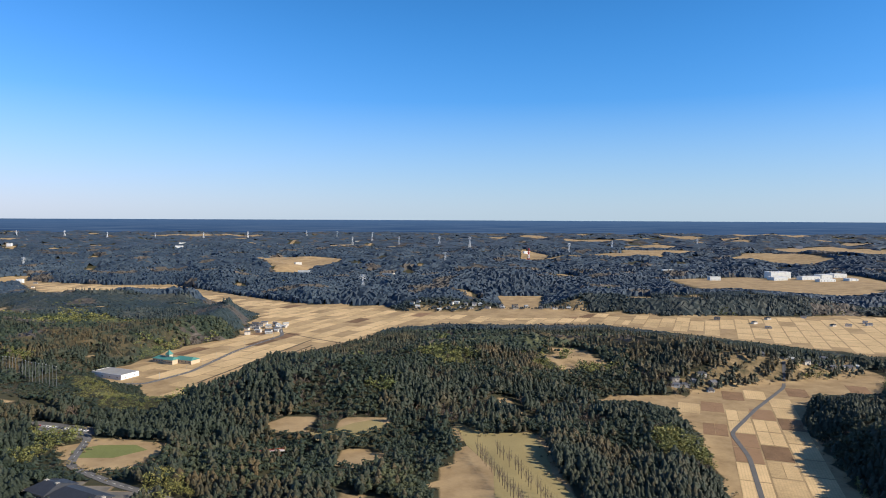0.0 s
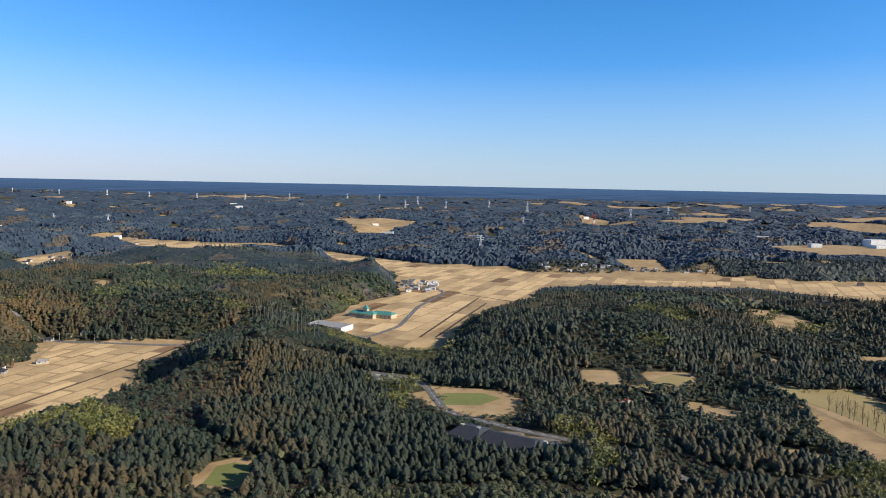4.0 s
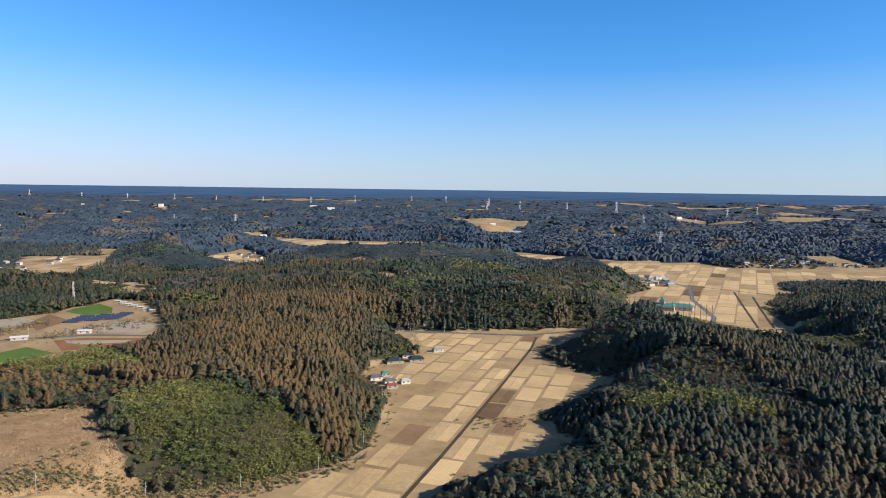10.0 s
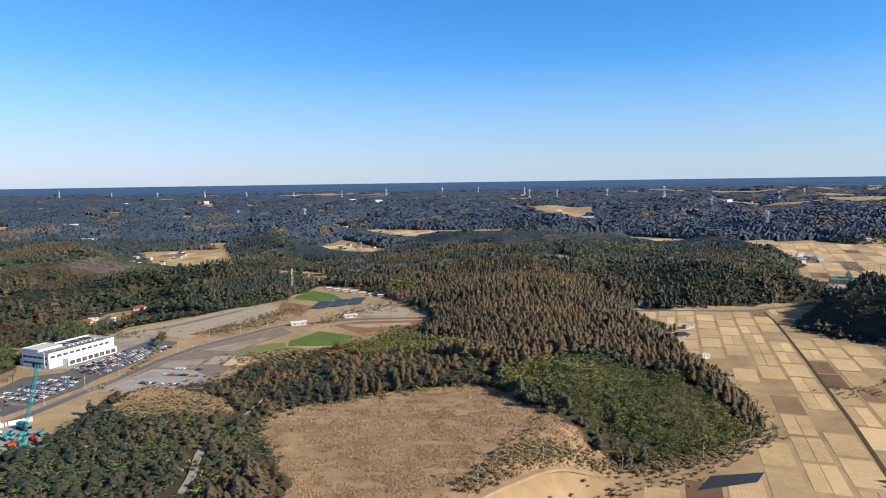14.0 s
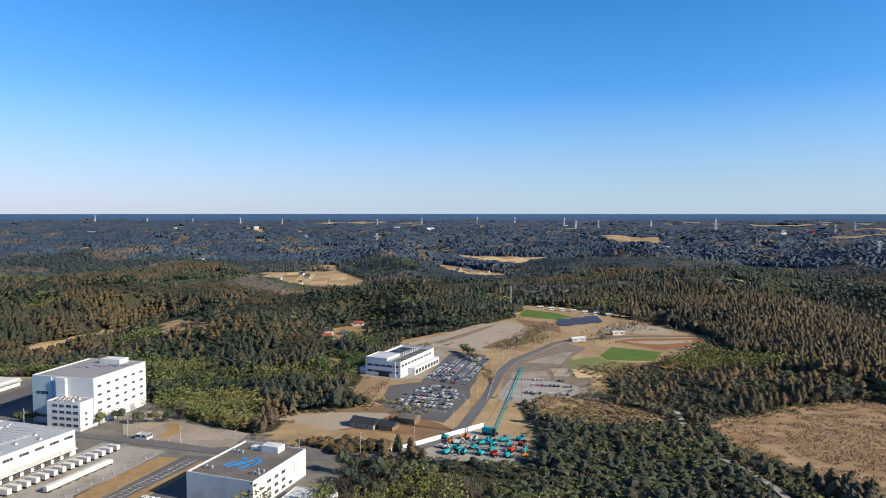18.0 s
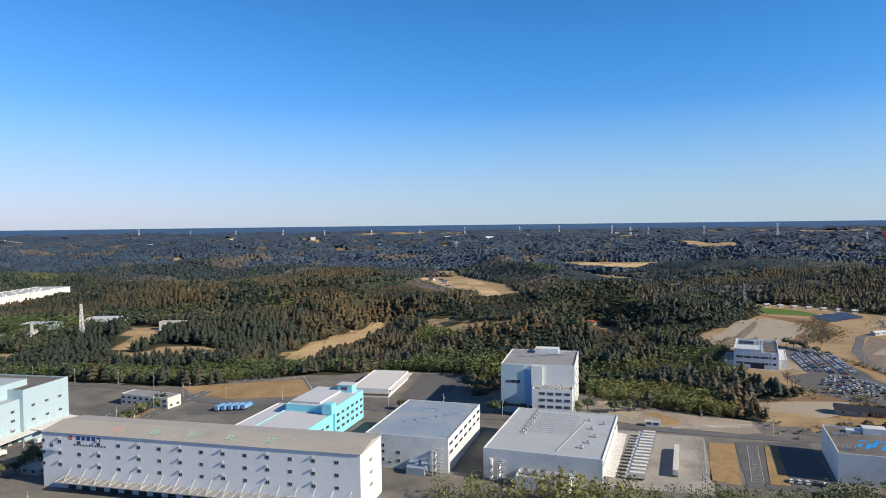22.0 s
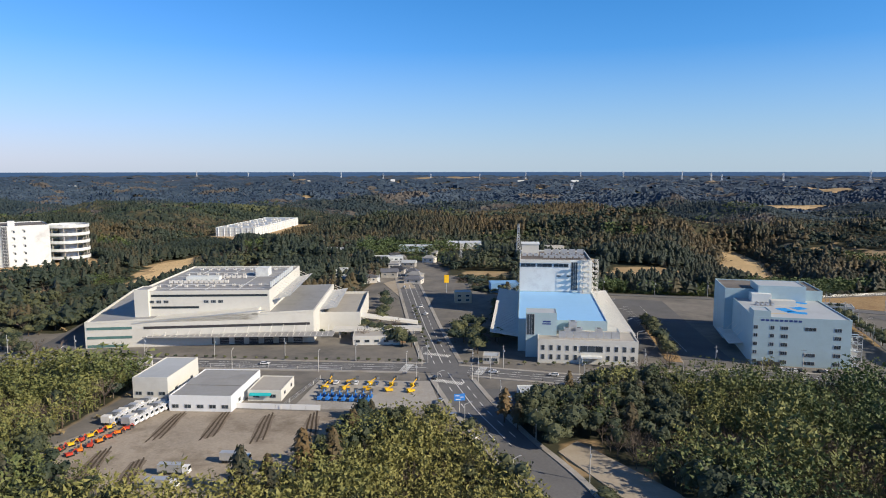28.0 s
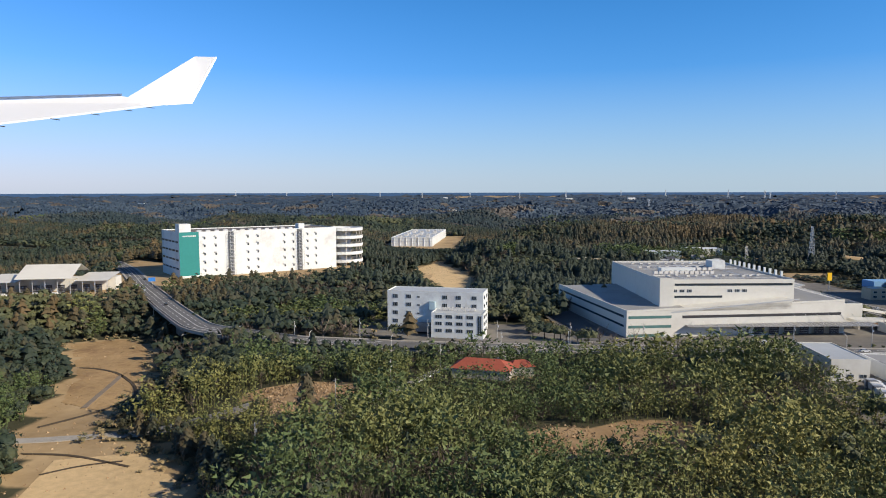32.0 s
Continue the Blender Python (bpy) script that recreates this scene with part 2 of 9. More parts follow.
# buildings
paint("white_panel", (0.69, 0.715, 0.70), 0.04, scale=0.05, fine=0.6, rough=0.55, stain=(0.53, 0.53, 0.53))
paint("cream_panel", (0.65, 0.635, 0.58), 0.05, scale=0.05, fine=0.6, rough=0.6, stain=(0.58, 0.56, 0.51))
paint("grey_panel", (0.77, 0.785, 0.79), 0.05, scale=0.05, fine=0.6, rough=0.6, stain=(0.68, 0.69, 0.69))
paint("pale_blue_panel", (0.40, 0.52, 0.565), 0.05, scale=0.05, fine=0.6, rough=0.6, stain=(0.36, 0.47, 0.51))
paint("cyan_panel", (0.26, 0.68, 0.80), 0.06, scale=0.05, fine=0.6, rough=0.55, stain=(0.30, 0.66, 0.76))
paint("blue_panel", (0.20, 0.38, 0.62), 0.08, scale=0.05, fine=0.6, rough=0.5)
paint("green_panel", (0.035, 0.22, 0.21), 0.1, scale=0.05, fine=0.6, rough=0.55)
paint("grey_roof", (0.31, 0.31, 0.305), 0.1, scale=0.04, fine=0.5, rough=0.6, stain=(0.25, 0.245, 0.235))
paint("pale_roof", (0.44, 0.465, 0.485), 0.06, scale=0.04, fine=0.5, rough=0.5, stain=(0.38, 0.40, 0.415))
paint("tan_roof", (0.41, 0.385, 0.345), 0.1, scale=0.03, fine=0.5, rough=0.7, stain=(0.35, 0.325, 0.29))
paint("white_roof", (0.57, 0.58, 0.60), 0.04, scale=0.04, fine=0.5, rough=0.5)
paint("dark_roof", (0.16, 0.145, 0.13), 0.2, scale=0.05, fine=0.6, rough=0.8, stain=(0.22, 0.20, 0.18))
paint("sky_blue_roof", (0.30, 0.56, 0.86), 0.05, scale=0.03, fine=0.5, rough=0.5)
paint("faded_blue_roof", (0.27, 0.34, 0.42), 0.14, scale=0.05, fine=0.6, rough=0.7, stain=(0.38, 0.37, 0.36))
paint("slate_roof", (0.045, 0.05, 0.062), 0.25, scale=0.2, fine=1.5, rough=0.5)
paint("house_tile", (0.10, 0.105, 0.12), 0.5, scale=0.3, fine=2.0, rough=0.6, vary=0.8)
paint("red_tile", (0.32, 0.088, 0.058), 0.2, scale=0.3, fine=2.0, rough=0.7)
paint("teal_roof", (0.08, 0.25, 0.23), 0.12, scale=0.2, fine=1.0, rough=0.55)
paint("orange_wall", (0.52, 0.44, 0.32), 0.1, scale=0.2, fine=1.0, rough=0.8)
paint("house_wall", (0.52, 0.49, 0.44), 0.3, scale=0.2, fine=1.0, rough=0.8, vary=0.7)
paint("steel", (0.52, 0.53, 0.54), 0.1, fine=2.0, rough=0.45, metal=0.4)
paint("dark_steel", (0.16, 0.17, 0.18), 0.2, fine=2.0, rough=0.6, metal=0.3)
paint("rust_white", (0.66, 0.64, 0.60), 0.1, fine=1.5, rough=0.6)
paint("pole_concrete", (0.46, 0.45, 0.43), 0.12, fine=2.0, rough=0.85)
paint("pylon_steel", (0.60, 0.63, 0.66), 0.08, fine=1.0, rough=0.6)
paint("red_paint", (0.52, 0.06, 0.035), 0.12, fine=2.0, rough=0.5)
paint("orange_paint", (0.75, 0.22, 0.03), 0.12, fine=2.0, rough=0.5)
paint("yellow_paint", (0.78, 0.47, 0.03), 0.12, fine=2.0, rough=0.5)
paint("teal_paint", (0.03, 0.42, 0.45), 0.12, fine=2.0, rough=0.5)
paint("blue_paint", (0.05, 0.22, 0.62), 0.12, fine=2.0, rough=0.5)
paint("logo_blue", (0.03, 0.30, 0.75), 0.1, fine=2.0, rough=0.6)
paint("logo_green", (0.22, 0.62, 0.40), 0.15, fine=2.0, rough=0.6)
paint("faded_green", (0.40, 0.58, 0.47), 0.15, fine=2.0, rough=0.7)
paint("faded_red", (0.60, 0.36, 0.29), 0.15, fine=2.0, rough=0.7)
paint("logo_navy", (0.05, 0.08, 0.24), 0.15, fine=2.0, rough=0.6)
paint("logo_fade", (0.20, 0.30, 0.43), 0.15, fine=2.0, rough=0.7)
paint("tyre", (0.03, 0.03, 0.03), 0.2, fine=3.0, rough=0.9)
paint("car_white", (0.80, 0.80, 0.80), 0.03, fine=2.0, rough=0.25)
paint("car_silver", (0.50, 0.51, 0.53), 0.05, fine=2.0, rough=0.3, metal=0.5)
paint("car_black", (0.03, 0.03, 0.035), 0.1, fine=2.0, rough=0.25)
paint("car_blue", (0.06, 0.13, 0.34), 0.1, fine=2.0, rough=0.25)
paint("car_red", (0.45, 0.04, 0.04), 0.1, fine=2.0, rough=0.25)
paint("window_glass", (0.05, 0.065, 0.08), 0.3, scale=0.3, fine=1.0, rough=0.12, vary=0.5)
paint("green_glass", (0.10, 0.20, 0.19), 0.2, scale=0.3, fine=1.0, rough=0.12)
# near-black colour standing in for the shade inside docks and doorways
paint("shade_void", (0.06, 0.06, 0.065), 0.2, fine=1.0, rough=0.9)
paint("solar_cell", (0.05, 0.07, 0.12), 0.2, fine=1.0, rough=0.2)
paint("pond_water", (0.042, 0.036, 0.03), 0.3, scale=0.1, fine=0.6, rough=0.4)
paint("wing_white", (0.80, 0.81, 0.82), 0.02, scale=0.4, fine=2.0, rough=0.35)
paint("wing_top", (0.20, 0.27, 0.40), 0.06, scale=0.4, fine=2.0, rough=0.35)
paint("vinyl", (0.55, 0.58, 0.60), 0.1, fine=1.0, rough=0.5)

# furrows run along each straw plot
st_ = M["straw"].node_tree
sb = st_.nodes["Principled BSDF"]
was = sb.inputs["Base Color"].links[0].from_socket
tc = node(st_, "ShaderNodeTexCoord")
sx = node(st_, "ShaderNodeSeparateXYZ")
st_.links.new(tc.outputs["Object"], sx.inputs[0])
wave = node(st_, "ShaderNodeMath", operation="MULTIPLY")
wave.inputs[1].default_value = 62.0
st_.links.new(sx.outputs["X"], wave.inputs[0])
sine = node(st_, "ShaderNodeMath", operation="SINE")
st_.links.new(wave.outputs[0], sine.inputs[0])
band = node(st_, "ShaderNodeMapRange")
band.inputs["From Min"].default_value, band.inputs["From Max"].default_value = 0.2, 0.9
band.inputs["To Min"].default_value, band.inputs["To Max"].default_value = 0.0, 0.2
st_.links.new(sine.outputs[0], band.inputs["Value"])
dark = node(st_, "ShaderNodeMix", data_type="RGBA")
st_.links.new(band.outputs[0], dark.inputs[0])
st_.links.new(was, dark.inputs[6])
dark.inputs[7].default_value = (0.33, 0.23, 0.12, 1)
st_.links.new(dark.outputs[2], sb.inputs["Base Color"])

# ground: woodland floor, with open dry land and paved land by attributes
gm = material("land", (0.034, 0.038, 0.024), (0.074, 0.070, 0.042), scale=0.02, fine=0.25, rough=0.95, bump=0.5)
gt = gm.node_tree
gb = gt.nodes["Principled BSDF"]
floor_link = gb.inputs["Base Color"].links[0].from_socket


def over(tree, base, attr, low, high, scale):
    a = node(tree, "ShaderNodeAttribute", attribute_name=attr)
    geo = node(tree, "ShaderNodeNewGeometry")
    n = node(tree, "ShaderNodeTexNoise", Scale=scale / K, Detail=6.0, Roughness=0.7)
    tree.links.new(geo.outputs["Position"], n.inputs["Vector"])
    r = tree.nodes.new("ShaderNodeValToRGB")
    r.color_ramp.elements[0].position, r.color_ramp.elements[0].color = 0.32, (*low, 1)
    r.color_ramp.elements[1].position, r.color_ramp.elements[1].color = 0.68, (*high, 1)
    tree.links.new(n.outputs["Fac"], r.inputs[0])
    edge = node(tree, "ShaderNodeMath", operation="MULTIPLY_ADD")
    edge.inputs[1].default_value, edge.inputs[2].default_value = 0.5, -0.25
    tree.links.new(n.outputs["Fac"], edge.inputs[0])
    sharp = node(tree, "ShaderNodeMath", operation="ADD")
    tree.links.new(a.outputs["Fac"], sharp.inputs[0])
    tree.links.new(edge.outputs[0], sharp.inputs[1])
    step = node(tree, "ShaderNodeMapRange")
    step.inputs["From Min"].default_value, step.inputs["From Max"].default_value = 0.4, 0.6
    tree.links.new(sharp.outputs[0], step.inputs["Value"])
    mx = node(tree, "ShaderNodeMix", data_type="RGBA")
    tree.links.new(step.outputs[0], mx.inputs[0])
    tree.links.new(base, mx.inputs[6])
    tree.links.new(r.outputs[0], mx.inputs[7])
    return mx.outputs[2]


open_land = over(gt, floor_link, "open_land", (0.270, 0.190, 0.105), (0.470, 0.345, 0.195), 0.03)
open_land = over(gt, open_land, "russet", (0.235, 0.150, 0.080), (0.415, 0.295, 0.172), 0.06)
paved_land = over(gt, open_land, "paved", (0.125, 0.121, 0.114), (0.240, 0.220, 0.192), 0.05)
gt.links.new(paved_land, gb.inputs["Base Color"])


# ---- plan: flat zones of the land (outline, level, width of the slope round it) ----
VAL_A = [(-1135, 290), (-1100, 345), (-1076, 380), (-1022, 412), (-939, 449), (-887, 491), (-878, 560), (-885, 650), (-908, 690), (-928, 720), (-900, 770), (-868, 840), (-925, 955), (-778, 962), (-594, 1003), (-689, 878), (-722, 830), (-690, 765), (-645, 719), (-690, 661), (-740, 598), (-715, 535), (-775, 470), (-815, 450), (-838, 390), (-850, 250)]
VAL_B = [(-1668, 2640), (-1240, 2496), (-981, 2483), (-606, 2137), (-412, 1974), (-163, 1917), (-92, 1801), (187, 1827), (401, 1823), (632, 1735), (1183, 1768), (1600, 1500), (819, 1217), (603, 1417), (381, 1602), (135, 1596), (60, 1637), (-114, 1533), (-199, 1342), (-286, 1218), (-323, 1032), (-344, 895), (-397, 892), (-447, 988), (-532, 1020), (-549, 1080), (-508, 1289), (-434, 1393), (-474, 1743), (-647, 1978), (-898, 2026), (-1083, 1934), (-1230, 2069)]
VAL_C = [(204, 935), (343, 953), (498, 1022), (729, 1082), (646, 957), (540, 956), (451, 820), (387, 595), (330, 420), (230, 420), (263, 594), (306, 774), (310, 880), (218, 906)]
BROWN = [(-1202, 324), (-1232, 382), (-1254, 426), (-1247, 447), (-1196, 480), (-1150, 502), (-1104, 514), (-1082, 490), (-1068, 458), (-1066, 430), (-1080, 400), (-1100, 370), (-1125, 320), (-1140, 250), (-1230, 250)]
BANK = [(-1140, 250), (-1125, 320), (-1100, 370), (-1080, 400), (-1066, 430), (-1068, 458), (-1030, 425), (-985, 412), (-1018, 405), (-1047, 392), (-1072, 376), (-1110, 330)]
GLADE_C = [(-1362, 425), (-1360, 489), (-1290, 467), (-1270, 440), (-1300, 418), (-1330, 410)]
CEDAR_HILL = [(-1300, 560), (-1100, 530), (-1010, 560), (-900, 500), (-885, 640), (-940, 720), (-900, 800), (-880, 860), (-930, 950), (-1100, 1000), (-1250, 850), (-1150, 740)]
SCRUB = [(-1362, 425), (-1332, 534), (-1323, 600), (-1240, 598), (-1150, 580), (-1085, 552), (-1090, 514), (-1150, 503), (-1206, 489), (-1242, 434), (-1225, 385), (-1270, 395)]
SCRUB_LOW = [(-1405, 250), (-1240, 250), (-1228, 385), (-1270, 420), (-1362, 425), (-1400, 345)]
DEV = [(-1492, 692), (-1360, 852), (-1343, 985), (-1287, 960), (-1214, 862), (-1152, 748), (-1166, 699), (-1232, 603), (-1291, 577), (-1304, 503), (-1372, 461), (-1362, 395), (-1380, 345), (-1443, 358), (-1480, 380), (-1530, 355), (-1530, 425), (-1480, 456), (-1500, 490), (-1505, 590), (-1470, 600)]
PAD = [(-1475, 268), (-1470, 350), (-1535, 385), (-1600, 410), (-1634, 452), (-1690, 456), (-1700, 432), (-1712, 440), (-1714, 500), (-1735, 506), (-1800, 500), (-1830, 500), (-1920, 452), (-2050, 470), (-2120, 440), (-2155, 470), (-2205, 640), (-2245, 640), (-2240, 400), (-2375, 340), (-2380, 300), (-2490, 292), (-2490, 255), (-2395, 235), (-2285, 225), (-2280, 140), (-2215, 100), (-2185, 130), (-2175, 188), (-2132, 176), (-2080, 238), (-1990, 262), (-1930, 250), (-1890, 228), (-1860, 232), (-1720, 205), (-1715, 262), (-1600, 262)]
VALLEY_S = [(-2679, 280), (-2644, 301), (-2610, 275), (-2569, 192), (-2563, 155), (-2545, 140), (-2522, 131), (-2492, 98), (-2480, 60), (-2540, 50), (-2563, 110), (-2591, 132), (-2600, 165), (-2625, 215)]
GLADE_A = [(-2505, 160), (-2492, 170), (-2472, 177), (-2455, 165), (-2454, 144), (-2468, 128), (-2480, 124)]
GLADE_B = [(-2402, 127), (-2399, 140), (-2390, 149), (-2374, 147), (-2360, 150), (-2333, 156), (-2330, 130), (-2367, 118), (-2382, 109), (-2392, 111)]
HOUSE_LOT = [(-2431, 182), (-2428, 199), (-2396, 203), (-2392, 190), (-2400, 180)]
FIELD_T = [(-1914, 650), (-1902, 717), (-1874, 784), (-1861, 862), (-1828, 870), (-1829, 796), (-1849, 702), (-1866, 612), (-1892, 596)]
FIELD_U = [(-2537, 654), (-2514, 751), (-2454, 595), (-2444, 467), (-2480, 510)]
GOLF_A = [(6, 744), (48, 694), (103, 704), (108, 643), (106, 585), (116, 534), (125, 440), (20, 440), (-10, 560), (23, 659)]
GOLF_B = [(-366, 631), (-338, 656), (-275, 648), (-255, 624), (-272, 574), (-303, 565), (-340, 587)]
CLUB = [(-441, 715), (-362, 690), (-345, 660), (-322, 575), (-200, 505), (-205, 478), (-300, 468), (-345, 500), (-350, 560), (-385, 655), (-420, 670)]
CLUB_PARK = [(-441, 715), (-362, 690), (-345, 660), (-385, 655), (-420, 670)]
CLUB_YARD = [(-330, 530), (-300, 545), (-235, 515), (-232, 490), (-290, 478), (-328, 500)]
GOLF_C = [(-121, 712), (-108, 742), (-92, 754), (-65, 750), (-56, 735), (-66, 712), (-84, 692), (-106, 694)]
GLADE_D = [(-192, 718), (-176, 752), (-152, 762), (-134, 748), (-138, 716), (-150, 690), (-174, 694)]
GLADE_E = [(-103, 645), (-90, 664), (-68, 658), (-48, 632), (-58, 602), (-80, 596), (-98, 610)]
GLADE_F = [(-168, 1050), (-132, 1098), (-92, 1090), (-50, 1100), (-40, 1045), (-70, 985), (-95, 1000), (-130, 975)]
GOLF_D = [(-498, 425), (-498, 464), (-484, 474), (-466, 470), (-458, 440), (-462, 420)]
FAR_A = [(-2002, 1727), (-1797, 1799), (-1677, 1539), (-1640, 1250), (-1600, 1160), (-1526, 1234), (-1545, 1290), (-1640, 1120), (-1719, 1090), (-1740, 1386), (-1850, 1480)]
FAR_B = [(-1560, 1847), (-1536, 2111), (-1336, 1772), (-1395, 1704)]
FAR_D = [(858, 2538), (1155, 2679), (1442, 2660), (1750, 2860), (1700, 2400), (1442, 2160), (1250, 1996), (831, 2134)]
FAR_E = [(179, 2125), (324, 2131), (274, 1850), (182, 1850)]
FAR_W = [(-2665, 1030), (-2660, 1320), (-2540, 1310), (-2530, 1040), (-2470, 940), (-2560, 950)]
FAR_H = [(-2830, 340), (-2760, 430), (-2850, 620), (-2700, 540), (-2600, 640), (-2530, 580), (-2580, 500), (-2700, 400), (-2690, 340), (-2760, 320)]
HILL_BACK = [(860, 1217), (603, 1417), (381, 1602), (135, 1596), (60, 1637), (-114, 1533), (-199, 1342), (-286, 1218), (-200, 1180), (-60, 1340), (120, 1420), (340, 1400), (560, 1240), (760, 1100)]
BACK_LOT = [(-1630, 402), (-1624, 420), (-1607, 423), (-1590, 404), (-1576, 392), (-1558, 386), (-1543, 380), (-1541, 362), (-1550, 357), (-1588, 366), (-1617, 376)]
GLEN_HOMES = [(-1601, 715), (-1598, 859), (-1577, 912), (-1552, 905), (-1540, 807), (-1550, 743), (-1572, 708)]
DIRT_LOT = [(-2104, 164), (-2095, 175), (-2066, 137), (-2050, 100), (-2072, 100), (-2090, 138)]
VERGE = [(-1850, 229), (-1755, 231), (-1700, 206), (-1715, 188), (-1835, 202)]
LOTS = [([(x - 26, y - 22), (x + 26, y - 22), (x + 26, y + 16), (x - 26, y + 16)], z) for x, y, z in ((-2082, 752, -20), (-2190, 790, -20), (-2245, 745, -18), (-2330, 720, -18), (-2400, 820, -20), (-2150, 560, -16))]
FLATS = [(HILL_BACK, -46, 190), (VAL_B, -47, 70), (VAL_A, -50, 60), (VAL_C, -47, 55), (BROWN, -24, 55), (DEV, -17, 30), (PAD, -15.5, 35), (VALLEY_S, -31, 40), (HOUSE_LOT, -16.5, 15), (DIRT_LOT, -16, 20), (BACK_LOT, -15.5, 20), (GLEN_HOMES, -34, 50), (VERGE, -16, 20), (FIELD_T, -30, 50), (FIELD_U, -27, 50), (GOLF_A, -22, 40), (GOLF_B, -14, 25), (CLUB, -14, 30), (GOLF_C, -20, 30), (GLADE_D, -20, 25), (GOLF_D, -16, 30), (FAR_A, -40, 150), (FAR_B, -45, 150), (FAR_D, -22, 150), (FAR_E, -40, 150), (FAR_W, -33, 200), (FAR_H, -16, 30)] + [(poly, z, 90) for poly, z in LOTS]
DOMES = [(-560, 800, 120, 100, 16), (-1060, 720, 190, 170, 18), (-420, 1130, 60, 60, 0), (60, 1180, 300, 150, 18), (-720, 1180, 110, 130, 16), (-250, 720, 90, 70, 10), (-1020, 1180, 130, 110, 16), (-1500, 1050, 150, 120, 18), (-1950, 950, 130, 110, 18), (-2250, 1050, 150, 120, 16), (-1650, 700, 90, 80, 12), (-520, 560, 90, 60, 8)]
ROAD_MAIN = [(-2075, 40), (-2093, 110), (-2105, 142), (-2118, 166), (-2132, 196), (-2151, 251), (-2172, 331), (-2198, 440), (-2225, 554), (-2262, 700)]
ROAD_CROSS = [(-2900, 640), (-2790, 520), (-2718, 426), (-2634, 324), (-2580, 262), (-2520, 240), (-2440, 236), (-2370, 239), (-2259, 248), (-2155, 253), (-2085, 241), (-2010, 262), (-1940, 250), (-1880, 222), (-1790, 212), (-1700, 205), (-1600, 215)]
ROAD_YARD = [(-1928, 262), (-1918, 324), (-1905, 388), (-1898, 440)]
ROAD_BACK = [(-2053, 462), (-1969, 452), (-1935, 434), (-1912, 425), (-1874, 409), (-1820, 416), (-1760, 398), (-1700, 385), (-1622, 371), (-1545, 352), (-1483, 345), (-1440, 362), (-1412, 403), (-1403, 448), (-1394, 494), (-1384, 562), (-1369, 611), (-1345, 652), (-1321, 699), (-1285, 716), (-1240, 735), (-1170, 740)]
ROAD_GLEN = [(-1262, 470), (-1265, 441), (-1268, 399), (-1266, 359), (-1255, 330), (-1252, 290)]
ROAD_VAL = [(-1150, 225), (-1138, 270), (-1118, 312), (-1092, 348), (-1068, 377), (-1045, 396), (-1018, 408), (-989, 415), (-950, 430), (-919, 454), (-887, 491), (-876, 569), (-890, 675), (-880, 760), (-862, 830), (-888, 943)]
ROAD_FAR = [(-1000, 985), (-888, 945), (-820, 944), (-728, 938), (-628, 985), (-560, 1010), (-451, 1006), (-411, 1089), (-390, 1267), (-342, 1436), (-376, 1555)]
ROAD_CLUB = [(-440, 705), (-352, 661), (-330, 580), (-272, 541), (-235, 522), (-190, 497), (-150, 440)]
ROAD_C = [(260, 500), (330, 700), (345, 780), (420, 880), (520, 1000), (560, 1080)]
ROAD_M = [(-2480, 112), (-2466, 128), (-2456, 150), (-2447, 172), (-2437, 197), (-2415, 218), (-2388, 238)]
ROAD_S = [(-2720, 118), (-2640, 126), (-2583, 128), (-2547, 142), (-2500, 150)]
ROADS = [(ROAD_MAIN, 16, "road_asphalt"), (ROAD_CROSS, 13, "road_asphalt"), (ROAD_YARD, 8, "road_asphalt"), (ROAD_BACK, 7.5, "road_asphalt"), (ROAD_VAL, 4.5, "dirt"), (ROAD_FAR, 8, "road_asphalt"), (ROAD_CLUB, 8, "road_asphalt"), (ROAD_C, 5, "road_asphalt"), (ROAD_M, 4, "concrete"), (ROAD_GLEN, 4, "concrete"), (ROAD_S, 5, "concrete")]
BAMBOO = [[(-1262, 600), (-1255, 640), (-1200, 668), (-1140, 645), (-1095, 592), (-1150, 584)], [(-1092, 521), (-1032, 556), (-900, 478), (-935, 425), (-1021, 425)], [(-2548, 150), (-2500, 182), (-2400, 242), (-2284, 236), (-2284, 40), (-2400, 40), (-2470, 80), (-2500, 120)], [(-2230, 60), (-2215, 100), (-2186, 132), (-2145, 172), (-2122, 150), (-2104, 110), (-2100, 40)], [(-2055, 245), (-1990, 255), (-1930, 242), (-1890, 228), (-1850, 205), (-1860, 40), (-2040, 40)], [(-1740, 275), (-1475, 285), (-1410, 330), (-1410, 150), (-1740, 130)], [(-2600, 300), (-2480, 300), (-2480, 350), (-2560, 360)], [(-1634, 426), (-1606, 426), (-1588, 407), (-1556, 389), (-1540, 396), (-1546, 448), (-1576, 486), (-1604, 492), (-1630, 450)], [(-1556, 566), (-1502, 560), (-1482, 600), (-1540, 618)], [(-2050, 478), (-1920, 458), (-1830, 508), (-1690, 515), (-1690, 550), (-1830, 550), (-2050, 530)]]


def inside(poly, x, y):
    hit = np.zeros(np.shape(x), bool)
    for (ax, ay), (bx, by) in zip(poly, poly[1:] + poly[:1]):
        if ay != by:
            hit ^= ((ay > y) != (by > y)) & (x < (bx - ax) * (y - ay) / (by - ay) + ax)
    return hit


def line_gap(points, x, y):
    """Distance to a chain of points."""
    best = np.full(np.shape(x), 1e9)
    for (ax, ay), (bx, by) in zip(points, points[1:]):
        dx, dy = bx - ax, by - ay
        k = np.clip(((x - ax) * dx + (y - ay) * dy) / (dx * dx + dy * dy), 0, 1)
        best = np.minimum(best, np.hypot(x - ax - k * dx, y - ay - k * dy))
    return best


